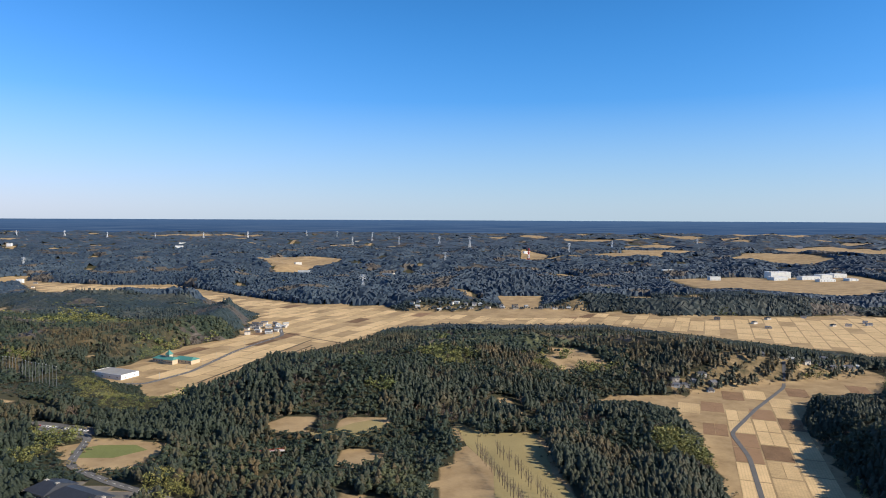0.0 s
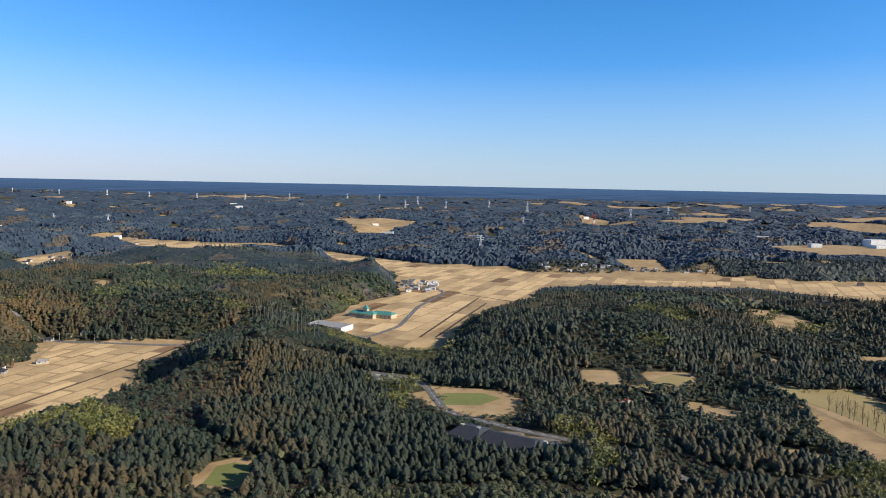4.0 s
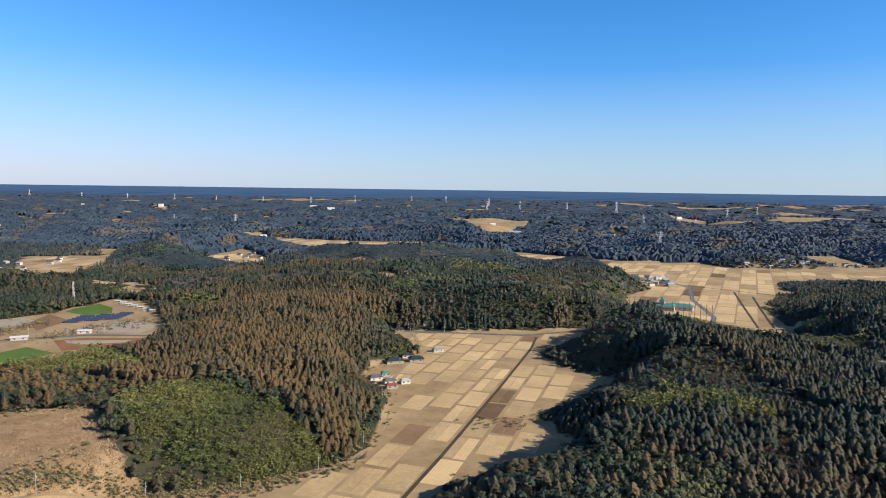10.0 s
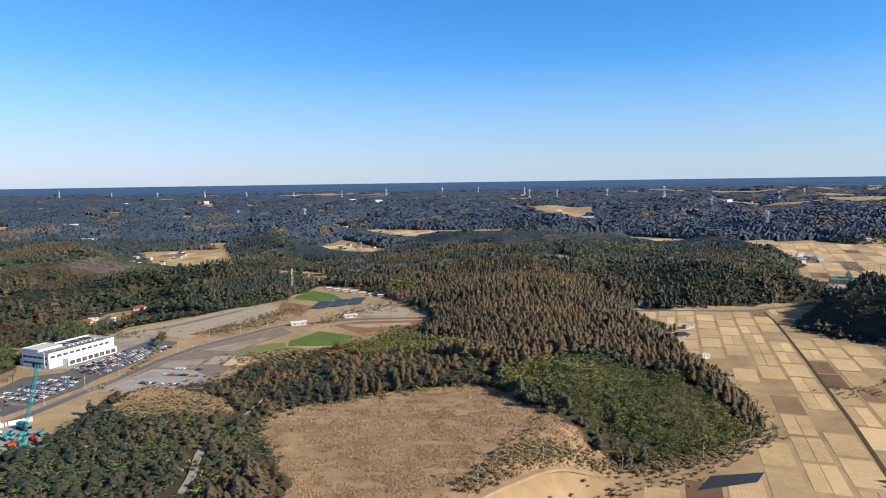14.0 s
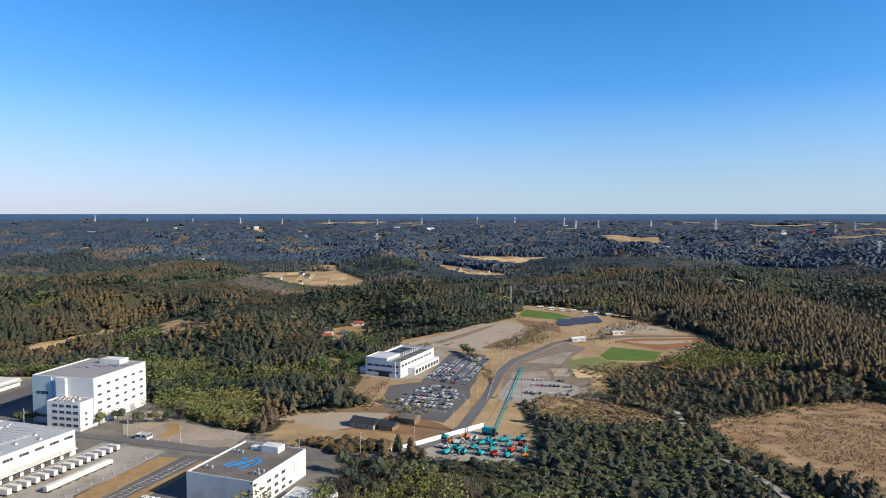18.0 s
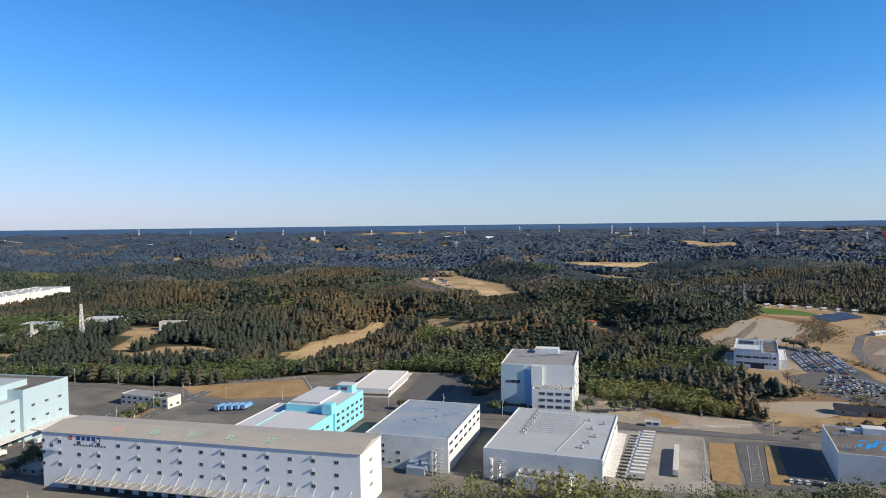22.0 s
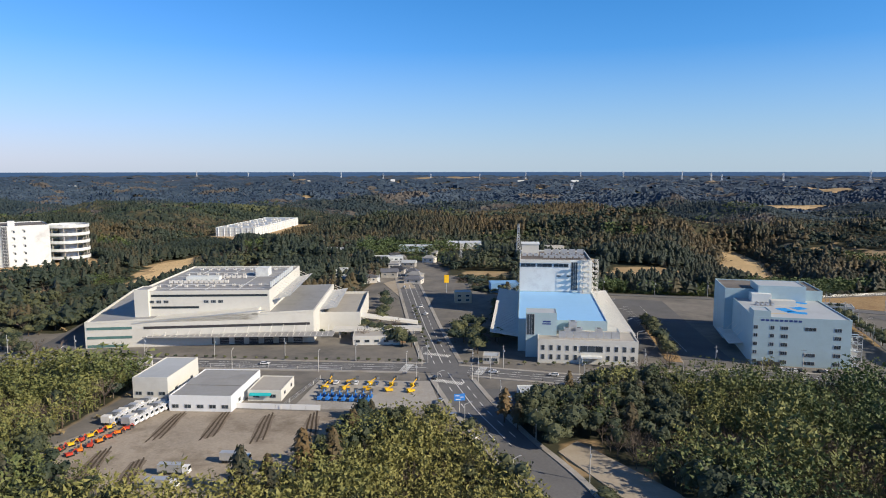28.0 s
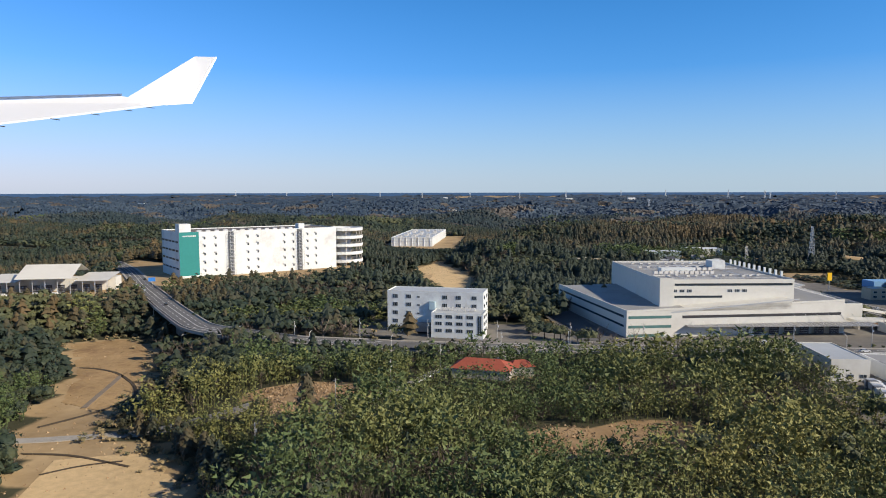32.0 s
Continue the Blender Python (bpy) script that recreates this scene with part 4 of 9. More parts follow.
for z, name, label, mat, poly in (
    (-15.5, "grass_strip", "dry tan grass field beside the factory road", "dry_grass", [(-1924, 453), (-1840, 480), (-1818, 432), (-1871, 420), (-1905, 432)]),
    (-15.5, "grass_strip", "dry tan grass strip between car parks", "dry_grass", [(-1592, 290), (-1577, 343), (-1564, 342), (-1580, 284)]),
    (-15.5, "factory_yard", "dark asphalt yard with white bay lines", "asphalt", [(-2052, 285), (-2010, 280), (-2014, 440), (-2056, 446)]),
    (-15.5, "factory_yard", "dark asphalt lorry yard", "asphalt", [(-1952, 290), (-1928, 290), (-1918, 395), (-1945, 400)]),
    (-15.5, "factory_yard", "pale concrete loading yard", "concrete", [(-1640, 280), (-1595, 272), (-1577, 352), (-1620, 363)]),
    (-15.5, "factory_yard", "dark asphalt car park", "asphalt", [(-1578, 282), (-1542, 275), (-1525, 345), (-1563, 346)]),
    (-15.4, "verge", "narrow tan grass strip inside the dark car park", "dry_grass", [(-1567, 286), (-1550, 339), (-1544, 338), (-1559, 284)]),
    (-15.5, "factory_yard", "grey asphalt yard behind the low shed", "asphalt", [(-1757, 412), (-1730, 405), (-1715, 500), (-1750, 502)]),
    (-15.5, "factory_yard", "grey asphalt yard with parked trailers", "asphalt", [(-1890, 402), (-1815, 408), (-1812, 388), (-1885, 382)]),
    (-15.5, "lorry_yard", "worn gravel and asphalt lorry park", "gravel", [(-2278, 140), (-2262, 187), (-2180, 190), (-2188, 135), (-2215, 104)]),
    (-15.5, "machine_yard", "pale concrete hire yard with machines", "concrete", [(-2206, 229), (-2156, 233), (-2146, 197), (-2206, 191)]),
    (-15.5, "car_park", "asphalt forecourt beside the crossing", "asphalt", [(-2138, 225), (-2088, 228), (-2080, 212), (-2132, 190)]),
    (-15.5, "factory_yard", "dark asphalt beside the white factory", "asphalt", [(-2372, 258), (-2352, 258), (-2372, 345), (-2392, 340)]),
    (-16, "verge", "pale rutted dirt lot below the trees", "sand", [(-2102, 163), (-2095, 173), (-2068, 137), (-2054, 104), (-2070, 102), (-2088, 138)]),
    (-15.5, "verge", "dry grass bank between the factory yards", "dry_grass", [(-2043, 279), (-2042, 314), (-2042, 365), (-2035, 352), (-2034, 300), (-2035, 277)]),
    (-15.5, "verge", "tan grass bank beside the yard road", "dry_grass", [(-1925, 322), (-1918, 392), (-1913, 392), (-1920, 318)]),
    (-15.5, "verge", "pale sandy ground beside the main road", "sand", [(-2204, 426), (-2232, 492), (-2219, 522), (-2200, 470)]),
    (-15.5, "verge", "pale gravel lot behind the white tower", "gravel", [(-1630, 402), (-1624, 426), (-1606, 428), (-1589, 408), (-1575, 397), (-1557, 391), (-1541, 384), (-1543, 361), (-1555, 359), (-1588, 368), (-1616, 377)]),
    (-15.4, "verge", "strip of tan grass across a gravel lot", "dry_grass", [(-1600, 398), (-1592, 399), (-1582, 384), (-1586, 372), (-1594, 374), (-1592, 386)]),
    (-15.4, "verge", "pale worn track over a gravel lot", "sand", [(-1622, 408), (-1610, 412), (-1602, 398), (-1606, 386), (-1616, 392)]),
    (-15.4, "verge", "sandy patch beside the back road", "sand", [(-1576, 385), (-1556, 380), (-1550, 370), (-1566, 370), (-1580, 376)]),
    (-34, "grass_strip", "dry garden ground round houses in a glen", "dry_grass", [(-1592, 760), (-1592, 855), (-1574, 904), (-1557, 896), (-1547, 807), (-1556, 752)]),
    (-15.5, "verge", "brown grassy bank below the factory ramp", "brown_earth", [(-2208, 334), (-2186, 294), (-2178, 300), (-2190, 346)]),
    (-14, "car_park", "asphalt golf club car park", "asphalt", [(-438, 712), (-364, 690), (-352, 668), (-385, 658), (-418, 672)]),
    (-14, "golf_green", "olive green putting green with pale rim", "golf_green", [(-348, 618), (-330, 634), (-295, 636), (-278, 622), (-300, 600), (-335, 600)]),
    (-22, "fairway", "pale dry golf fairway", "fairway", [(14, 742), (48, 700), (98, 702), (104, 640), (100, 585), (112, 534), (118, 445), (40, 445), (48, 598), (26, 662)]),
    (-20, "fairway", "dry golf fairway with a pale cart path", "fairway", [(-138, 694), (-112, 708), (-96, 728), (-72, 742), (-58, 718), (-80, 690), (-106, 664), (-126, 668)]),
    (-16, "golf_green", "round green golf tee ringed by a path", "golf_green", [(-491, 430), (-491, 460), (-481, 467), (-468, 463), (-464, 440), (-468, 428)]),
    (-31, "bare_field", "pale dry valley field with wheel tracks", "dry_grass", [(-2672, 278), (-2645, 294), (-2616, 270), (-2578, 200), (-2572, 165), (-2598, 174), (-2623, 218)]),
    (-31, "bare_field", "tan ploughed valley field with furrows", "straw", [(-2556, 116), (-2530, 126), (-2496, 98), (-2488, 66), (-2536, 58)]),
    (-30, "bare_field", "narrow tan field winding up a wooded gully", "straw", [(-1906, 652), (-1897, 717), (-1869, 784), (-1857, 856), (-1833, 862), (-1834, 796), (-1854, 702), (-1872, 634)]),
    (-27, "grass_strip", "tan dry meadow between woods", "straw", [(-2530, 656), (-2514, 738), (-2460, 592), (-2450, 480), (-2478, 516)]),
):
    patch(name, label, poly, z, mat, 0.2 if name == "verge" else 0.12)

# the new estate beside the curving road: plots of many colours, one just above the other where they meet
for lift, name, label, mat, poly in (
    (0.05, "gravel_yard", "pale worn ground round the auction hall", "gravel", [(-1502, 540), (-1470, 524), (-1446, 528), (-1428, 600), (-1430, 650), (-1492, 668)]),
    (0.05, "bare_field", "grey-brown rough ground beside the curving road", "worn_ground", [(-1388, 470), (-1380, 560), (-1364, 611), (-1341, 650), (-1314, 694), (-1296, 668), (-1318, 620), (-1312, 560), (-1314, 480)]),
    (0.05, "bare_field", "brown rough ground below the car park", "brown_earth", [(-1505, 375), (-1500, 440), (-1470, 456), (-1424, 414), (-1414, 400), (-1440, 366), (-1470, 352)]),
    (0.10, "car_park", "asphalt car park with white bays", "asphalt", [(-1472, 460), (-1473, 508), (-1449, 522), (-1409, 502), (-1408, 480), (-1424, 418), (-1457, 436)]),
    (0.10, "car_park", "long asphalt car park beside the hall", "asphalt", [(-1449, 522.4), (-1430, 641), (-1397, 628), (-1400, 560), (-1409, 502.4)]),
    (0.14, "grass_strip", "dry tan verge between car park and road", "dry_grass", [(-1408, 470), (-1404, 540), (-1396, 622), (-1390, 612), (-1395, 540), (-1400, 470), (-1406, 446)]),
    (0.10, "gravel_yard", "pale sandy open yard", "sand", [(-1540, 368), (-1532, 425), (-1495, 436), (-1460, 437), (-1468, 414), (-1492, 398), (-1505, 362)]),
    (0.14, "grass_strip", "tan bare plot beside the sheds", "dry_grass", [(-1491, 385), (-1482, 402), (-1440, 391), (-1446, 374), (-1486, 372)]),
    (0.10, "bare_ground", "pale levelled earth on a building site", "sand", [(-1486, 672), (-1455, 712), (-1408, 805), (-1378, 826), (-1352, 808), (-1352, 727), (-1372, 700), (-1398, 644), (-1440, 660)]),
    (0.16, "bare_ground", "brown tracks worn into levelled earth", "worn_ground", [(-1462, 682), (-1448, 692), (-1400, 782), (-1386, 806), (-1392, 782), (-1420, 722), (-1444, 680)]),
    (0.16, "bare_ground", "darker damp corner of the levelled earth", "brown_earth", [(-1402, 660), (-1384, 700), (-1366, 720), (-1372, 704), (-1392, 656)]),
    (0.10, "truck_park", "pale concrete parking area with a few cars", "concrete", [(-1387, 495), (-1377, 533), (-1341, 530), (-1319, 509), (-1321, 489), (-1352, 473), (-1387, 471)]),
    (0.10, "gravel_yard", "pale gravel square beside the road", "gravel", [(-1376, 538), (-1376, 558), (-1346, 566), (-1344, 537)]),
    (0.10, "gravel_yard", "small pale fenced square of earth", "sand", [(-1341, 575), (-1326, 576), (-1327, 548), (-1340, 547)]),
    (0.10, "bare_field", "straw-coloured plot below the crops", "straw", [(-1323, 573), (-1300, 574), (-1300, 546), (-1322, 544)]),
    (0.10, "gravel_yard", "pale gravel strip beside the curving road", "gravel", [(-1362, 598), (-1326, 640), (-1312, 648), (-1330, 592)]),
    (0.10, "crop_field", "bright green rectangular crop field", "green_crop", [(-1289, 631), (-1270, 674), (-1226, 651), (-1243, 612), (-1285, 612)]),
    (0.10, "crop_field", "pale green young crop field", "golf_green", [(-1329, 594), (-1304, 623), (-1291, 624), (-1286, 610), (-1266, 603), (-1281, 582), (-1315, 579)]),
    (0.10, "crop_field", "bright green vegetable field", "green_crop", [(-1353, 891), (-1340, 934), (-1305, 906), (-1285, 868), (-1306, 846), (-1350, 869)]),
    (0.10, "bare_field", "ploughed reddish brown field", "brown_earth", [(-1360, 850), (-1308, 812), (-1312, 752), (-1350, 796)]),
    (0.10, "bare_field", "orange-brown bare earth of a building site", "red_earth", [(-1262, 705), (-1236, 722), (-1166, 728), (-1171, 690), (-1225, 662), (-1240, 680)]),
    (0.16, "bare_field", "pale tracks across bare earth", "sand", [(-1250, 706), (-1180, 716), (-1176, 706), (-1222, 690), (-1240, 696)]),
    (0.10, "bare_field", "orange-brown bare slope", "red_earth", [(-1262, 602), (-1240, 608), (-1224, 640), (-1214, 612), (-1240, 584)]),
    (0.10, "bare_field", "pale bare earth with site tracks", "sand", [(-1278, 760), (-1190, 752), (-1186, 790), (-1230, 830), (-1252, 800)]),
    (0.10, "machine_yard", "pale concrete yard full of building machines", "concrete", [(-1447, 366), (-1405, 408), (-1396, 399), (-1375, 388), (-1362, 363), (-1378, 350), (-1427, 352)]),
):
    patch(name, label, poly, -17, mat, lift)

# ---- trees ----
ICO_V = np.array([(0, 0, 1)] + [(0.894 * math.cos(a), 0.894 * math.sin(a), 0.447) for a in np.arange(5) * 1.2566] + [(0.894 * math.cos(a), 0.894 * math.sin(a), -0.447) for a in np.arange(5) * 1.2566 + 0.6283] + [(0, 0, -1)])
ICO_F = np.array([(0, i, i % 5 + 1) for i in range(1, 6)] + [(i, i + 5, i % 5 + 1) for i in range(1, 6)] + [(i % 5 + 1, i + 5, i % 5 + 6) for i in range(1, 6)] + [(i + 5, 11, i % 5 + 6) for i in range(1, 6)])


def leaves(r, p, out, size):
    """Leaf clumps: small triangles at points p, roughly square to the directions out."""
    n = len(p)
    d = out + r.normal(size=(n, 3)) * 0.45
    d /= np.linalg.norm(d, axis=1)[:, None]
    u = np.cross(d, r.normal(size=(n, 3)))
    u /= np.linalg.norm(u, axis=1)[:, None]
    w = np.cross(d, u)
    k = size * r.uniform(0.6, 1.35, (n, 1))
    v = np.stack([p + u * k, p - u * k * 0.5 + w * k * 0.87, p - u * k * 0.5 - w * k * 0.87], 1)
    return v.reshape(-1, 3), np.arange(3 * n).reshape(-1, 3)


def joined(pieces):
    vs, fs, n = [], [], 0
    for v, f in pieces:
        vs.append(v)
        fs.append(np.asarray(f) + n)
        n += len(v)
    return np.concatenate(vs), np.concatenate(fs)


def cedar_shape(r, sides, tiers, wide=0.20, sprays=0):
    """Overlapping ragged skirts of boughs under a rounded top; unit height."""
    out = []
    for k in range(tiers):
        u = k / max(1, tiers - 1)
        z0, z1 = 0.26 + 0.60 * u, min(1.0, 0.26 + 0.60 * (k + 1.75) / tiers + 0.10)
        rad = wide * np.interp(u, (0, 0.25, 0.55, 0.8, 1.0), (0.92, 1.05, 0.96, 0.76, 0.50))
        a = np.arange(sides) * 6.2832 / sides + r.uniform(0, 6.28)
        q = rad * np.where(np.arange(sides) % 2, 0.70, 1.08) * r.uniform(0.85, 1.15, sides)
        dz = np.where(np.arange(sides) % 2, 0.045, -0.02) + r.uniform(-0.02, 0.02, sides)
        v = np.concatenate([np.stack([q * np.cos(a), q * np.sin(a), z0 + dz], 1), [(r.uniform(-0.02, 0.02), r.uniform(-0.02, 0.02), 1.0 if k == tiers - 1 else z1)]])
        out.append((v, [(i, (i + 1) % sides, sides) for i in range(sides)]))
    if sprays:
        h = r.uniform(0.3, 0.97, sprays)
        rad = wide * np.interp(h, (0.25, 0.45, 0.68, 0.9, 1.0), (0.95, 1.05, 0.86, 0.45, 0.12)) * r.uniform(0.75, 1.05, sprays)
        a = r.uniform(0, 6.283, sprays)
        d = np.stack([np.cos(a), np.sin(a), np.full(sprays, 0.55)], 1)
        out.append(leaves(r, np.stack([rad * np.cos(a), rad * np.sin(a), h], 1), d, 0.045))
    return joined(out)


def broad_shape(r, lobes, leafs, size=0.05):
    """Several uneven lobes hung with leaf clumps."""
    out = []
    for b in range(lobes):
        a, q = 6.283 * b / lobes + r.uniform(-0.5, 0.5), (0.0 if lobes == 1 else r.uniform(0.08, 0.17))
        c = np.array((q * math.cos(a), q * math.sin(a), 0.58 + r.uniform(-0.14, 0.16)))
        rad = np.array((0.33, 0.33, 0.38)) if lobes == 1 else np.array((0.25, 0.25, 0.25)) * r.uniform(0.75, 1.25)
        core = 0.74
        out.append((c + ICO_V[:11] * rad * core * r.uniform(0.7, 1.2, (11, 1)), ICO_F[:15] if lobes > 2 else ICO_F[:10]))
        n = leafs // lobes
        d = r.normal(size=(n, 3))
        d /= np.linalg.norm(d, axis=1)[:, None]
        d[:, 2] = np.abs(d[:, 2]) * 0.85 + d[:, 2] * 0.15
        bulge = 1 + 0.16 * np.sin(d[:, 0] * 7 + b) * np.sin(d[:, 1] * 6 + 2 * b) + 0.12 * np.sin(d[:, 2] * 9)
        out.append(leaves(r, c + d * rad * (bulge * r.uniform(0.82, 1.08, n))[:, None], d, size))
    return joined(out)


def bamboo_shape(r, culms, leafs, wide=0.1, blade=0.05):
    """Soft rounded plumes of leaf sprays that lean out from one clump."""
    out = []
    for c in range(culms):
        a, lean = 6.283 * c / culms + r.uniform(-0.6, 0.6), r.uniform(0.02, 0.14)
        base = np.array((math.cos(a), math.sin(a), 0)) * r.uniform(0.05, 0.26)
        tall = r.uniform(0.74, 1.05)
        lean_way = np.array((math.cos(a) * lean, math.sin(a) * lean, 0))
        stem = np.array([(-0.007, 0, 0), (0.007, 0, 0), (0, 0, 0.9)])
        out.append((stem * (1, 1, tall) + base + lean_way * (stem[:, 2:3] ** 2), [(0, 1, 2)]))
        n = leafs // culms
        h = 0.16 + 0.86 * r.uniform(0.0, 1.0, n) ** 0.72
        rad = wide * np.interp(h, (0.15, 0.4, 0.65, 0.88, 1.02), (0.65, 1.0, 1.12, 0.8, 0.25)) * r.uniform(0.65, 1.08, n)
        b = r.uniform(0, 6.283, n)
        p = np.stack([rad * np.cos(b), rad * np.sin(b), h * tall], 1) + base + lean_way * (h ** 2)[:, None]
        d = np.stack([np.cos(b), np.sin(b), r.uniform(-0.2, 1.5, n)], 1) + r.normal(size=(n, 3)) * 0.3
        d /= np.linalg.norm(d, axis=1)[:, None]
        s = np.cross(d, r.normal(size=(n, 3)))
        s /= np.linalg.norm(s, axis=1)[:, None]
        k = blade * r.uniform(0.6, 1.35, (n, 1))
        v = np.stack([p - s * k * 0.45 - d * k * 0.5, p + s * k * 0.45 - d * k * 0.5, p + d * k], 1)
        out.append((v.reshape(-1, 3), np.arange(3 * n).reshape(-1, 3)))
    return joined(out)


def bare_shape(r, limbs, twigs, thick=0.006):
    """Limbs that fork into many thin upright twigs."""
    out = [(np.array([(0.022, 0, 0), (-0.013, 0.02, 0), (-0.013, -0.02, 0), (0, 0, 0.55)]), [(0, 1, 3), (1, 2, 3), (2, 0, 3)])]
    for t in range(limbs):
        a, e = 6.283 * t / limbs + r.uniform(-0.4, 0.4), r.uniform(0.6, 1.3)
        s = np.array((0, 0, r.uniform(0.18, 0.4)))
        d = np.array((math.cos(a) * math.cos(e), math.sin(a) * math.cos(e), math.sin(e)))
        ln = r.uniform(0.35, 0.5)
        w = np.cross(d, r.normal(size=3))
        w = w / np.linalg.norm(w) * thick * 1.8
        out.append((np.stack([s - w, s + w, s + d * ln]), [(0, 1, 2)]))
        k = r.uniform(0.25, 1.0, (twigs, 1))
        p = s + d * ln * k
        dd = d + r.normal(size=(twigs, 3)) * 0.55 + (0, 0, 0.35)
        dd /= np.linalg.norm(dd, axis=1)[:, None]
        ww = np.cross(dd, r.normal(size=(twigs, 3)))
        ww = ww / np.linalg.norm(ww, axis=1)[:, None] * thick
        v = np.stack([p - ww, p + ww, p + dd * r.uniform(0.14, 0.32, (twigs, 1))], 1)
        out.append((v.reshape(-1, 3), np.arange(3 * twigs).reshape(-1, 3)))
    return joined(out)


rs = np.random.RandomState(5)
SHAPES = {
    0: {"cedar": [cedar_shape(rs, 10, 6, 0.21, 70) for _ in range(5)], "broad": [broad_shape(rs, 4, 112, 0.042) for _ in range(6)], "bamboo": [bamboo_shape(rs, 5, 128, 0.125, 0.058) for _ in range(6)], "bare": [bare_shape(rs, 7, 12, 0.0065) for _ in range(5)]},
    3: {"cedar": [cedar_shape(rs, 6, 3, 0.235) for _ in range(8)], "broad": [broad_shape(rs, 1, 7, 0.13) for _ in range(7)], "bamboo": [bamboo_shape(rs, 2, 20, 0.19, 0.13) for _ in range(4)], "bare": [bare_shape(rs, 4, 3, 0.018) for _ in range(4)]},
    4: {"cedar": [cedar_shape(rs, 9, 6, 0.225, 16) for _ in range(6)], "broad": [broad_shape(rs, 3, 42, 0.065) for _ in range(6)], "bamboo": [bamboo_shape(rs, 3, 60, 0.16, 0.095) for _ in range(5)], "bare": [bare_shape(rs, 6, 9, 0.011) for _ in range(4)]},
    1: {"cedar": [cedar_shape(rs, 7, 4, 0.235, 5) for _ in range(8)], "broad": [broad_shape(rs, 2, 10, 0.10) for _ in range(7)], "bamboo": [bamboo_shape(rs, 3, 48, 0.17, 0.105) for _ in range(5)], "bare": [bare_shape(rs, 5, 6, 0.016) for _ in range(5)]},
    2: {"cedar": [cedar_shape(rs, 6, 2, 0.21) for _ in range(5)], "broad": [(ICO_V[:11] * (0.30, 0.30, 0.36) * rs.uniform(0.75, 1.2, (11, 1)) + (0, 0, 0.58), ICO_F[:15]) for _ in range(5)], "bamboo": [bamboo_shape(rs, 1, 10, 0.26, 0.19) for _ in range(3)], "bare": [bare_shape(rs, 3, 3, 0.035) for _ in range(3)]},
}
CLEAR = OPEN + PAVED


def blocked(x, y, room):
    bad = clearing(x, y) | far_fields(x, y)
    for poly in CLEAR:
        bad |= inside(poly, x, y)
    for poly in HAMLETS:
        bad |= inside(poly, x, y) & (np.sin(x * 0.23) * np.sin(y * 0.19 + x * 0.05) < 0.05)
    for points, width, mat in ROADS:
        bad |= line_gap(points, x, y) < width / 2 + room
    return bad


def sow(x0, x1, y0, y1, gap, r):
    gx, gy = np.meshgrid(np.arange(x0, x1, gap), np.arange(y0, y1, gap))
    x = gx.ravel() + r.uniform(-0.45, 0.45, gx.size) * gap
    y = gy.ravel() + r.uniform(-0.45, 0.45, gx.size) * gap
    keep = (x > -2440 - 0.90 * (y + 86)) & (x < 60 + 0.70 * y) & (y > 20 + np.clip((x + 2500) / 2500, 0, 1) * 340)
    return x[keep], y[keep]


def near_line(x):
    """How far ahead the closest visible land lies, along the flight line."""
    return 120 + np.clip((x + 2500) / 2500, 0, 1) * 330


FOREST_LABEL = {"cedar": ("cedar_forest", "dense dark green and rust-brown cedar forest on the hills"), "broad": ("evergreen_forest", "rounded dark evergreen broadleaf woodland"), "bamboo": ("bamboo_grove", "feathery yellow-green bamboo grove"), "bare": ("bare_woodland", "grey-brown leafless winter trees among the evergreens")}


EYES = ((-2393, -1685, -1030, 0), (-86, -22, -3, -4), (60, 103, 141, 206))


def blocks_sight(x, y, h0, tall):
    """Where full-grown trees would hide an open valley: shrunk to fit the camera's view."""
    ex = np.clip(x, -2393, 0)
    ey, ez = np.interp(ex, EYES[0], EYES[1]), np.interp(ex, EYES[0], EYES[2])
    hit = np.zeros(len(x), bool)
    for poly, z, wide in FLATS[1:]:
        if poly in (CLUB, PAD, FAR_H, HOUSE_LOT, BACK_LOT):
            continue
        for k in (0.45, 0.75, 1.0):
            zt = h0 + k * tall
            s = np.maximum(0, (zt - z) / np.maximum(ez - zt, 20))
            hit |= inside(poly, x + (x - ex) * s, y + (y - ey) * s)
    return hit


def stands(x, y):
    """Which kind of wood grows where: patches with wandering edges, from 0 to 1."""
    wx = x + 36 * (lumps(x, y, 42, 70) - 0.5) + 16 * (lumps(x, y, 17, 72) - 0.5)
    wy = y + 36 * (lumps(x, y, 42, 71) - 0.5) + 16 * (lumps(x, y, 17, 73) - 0.5)
    return lumps(wx, wy, 120, 11), lumps(wx, wy, 84, 12), lumps(wx, wy, 76, 17), lumps(wx, wy, 170, 14)


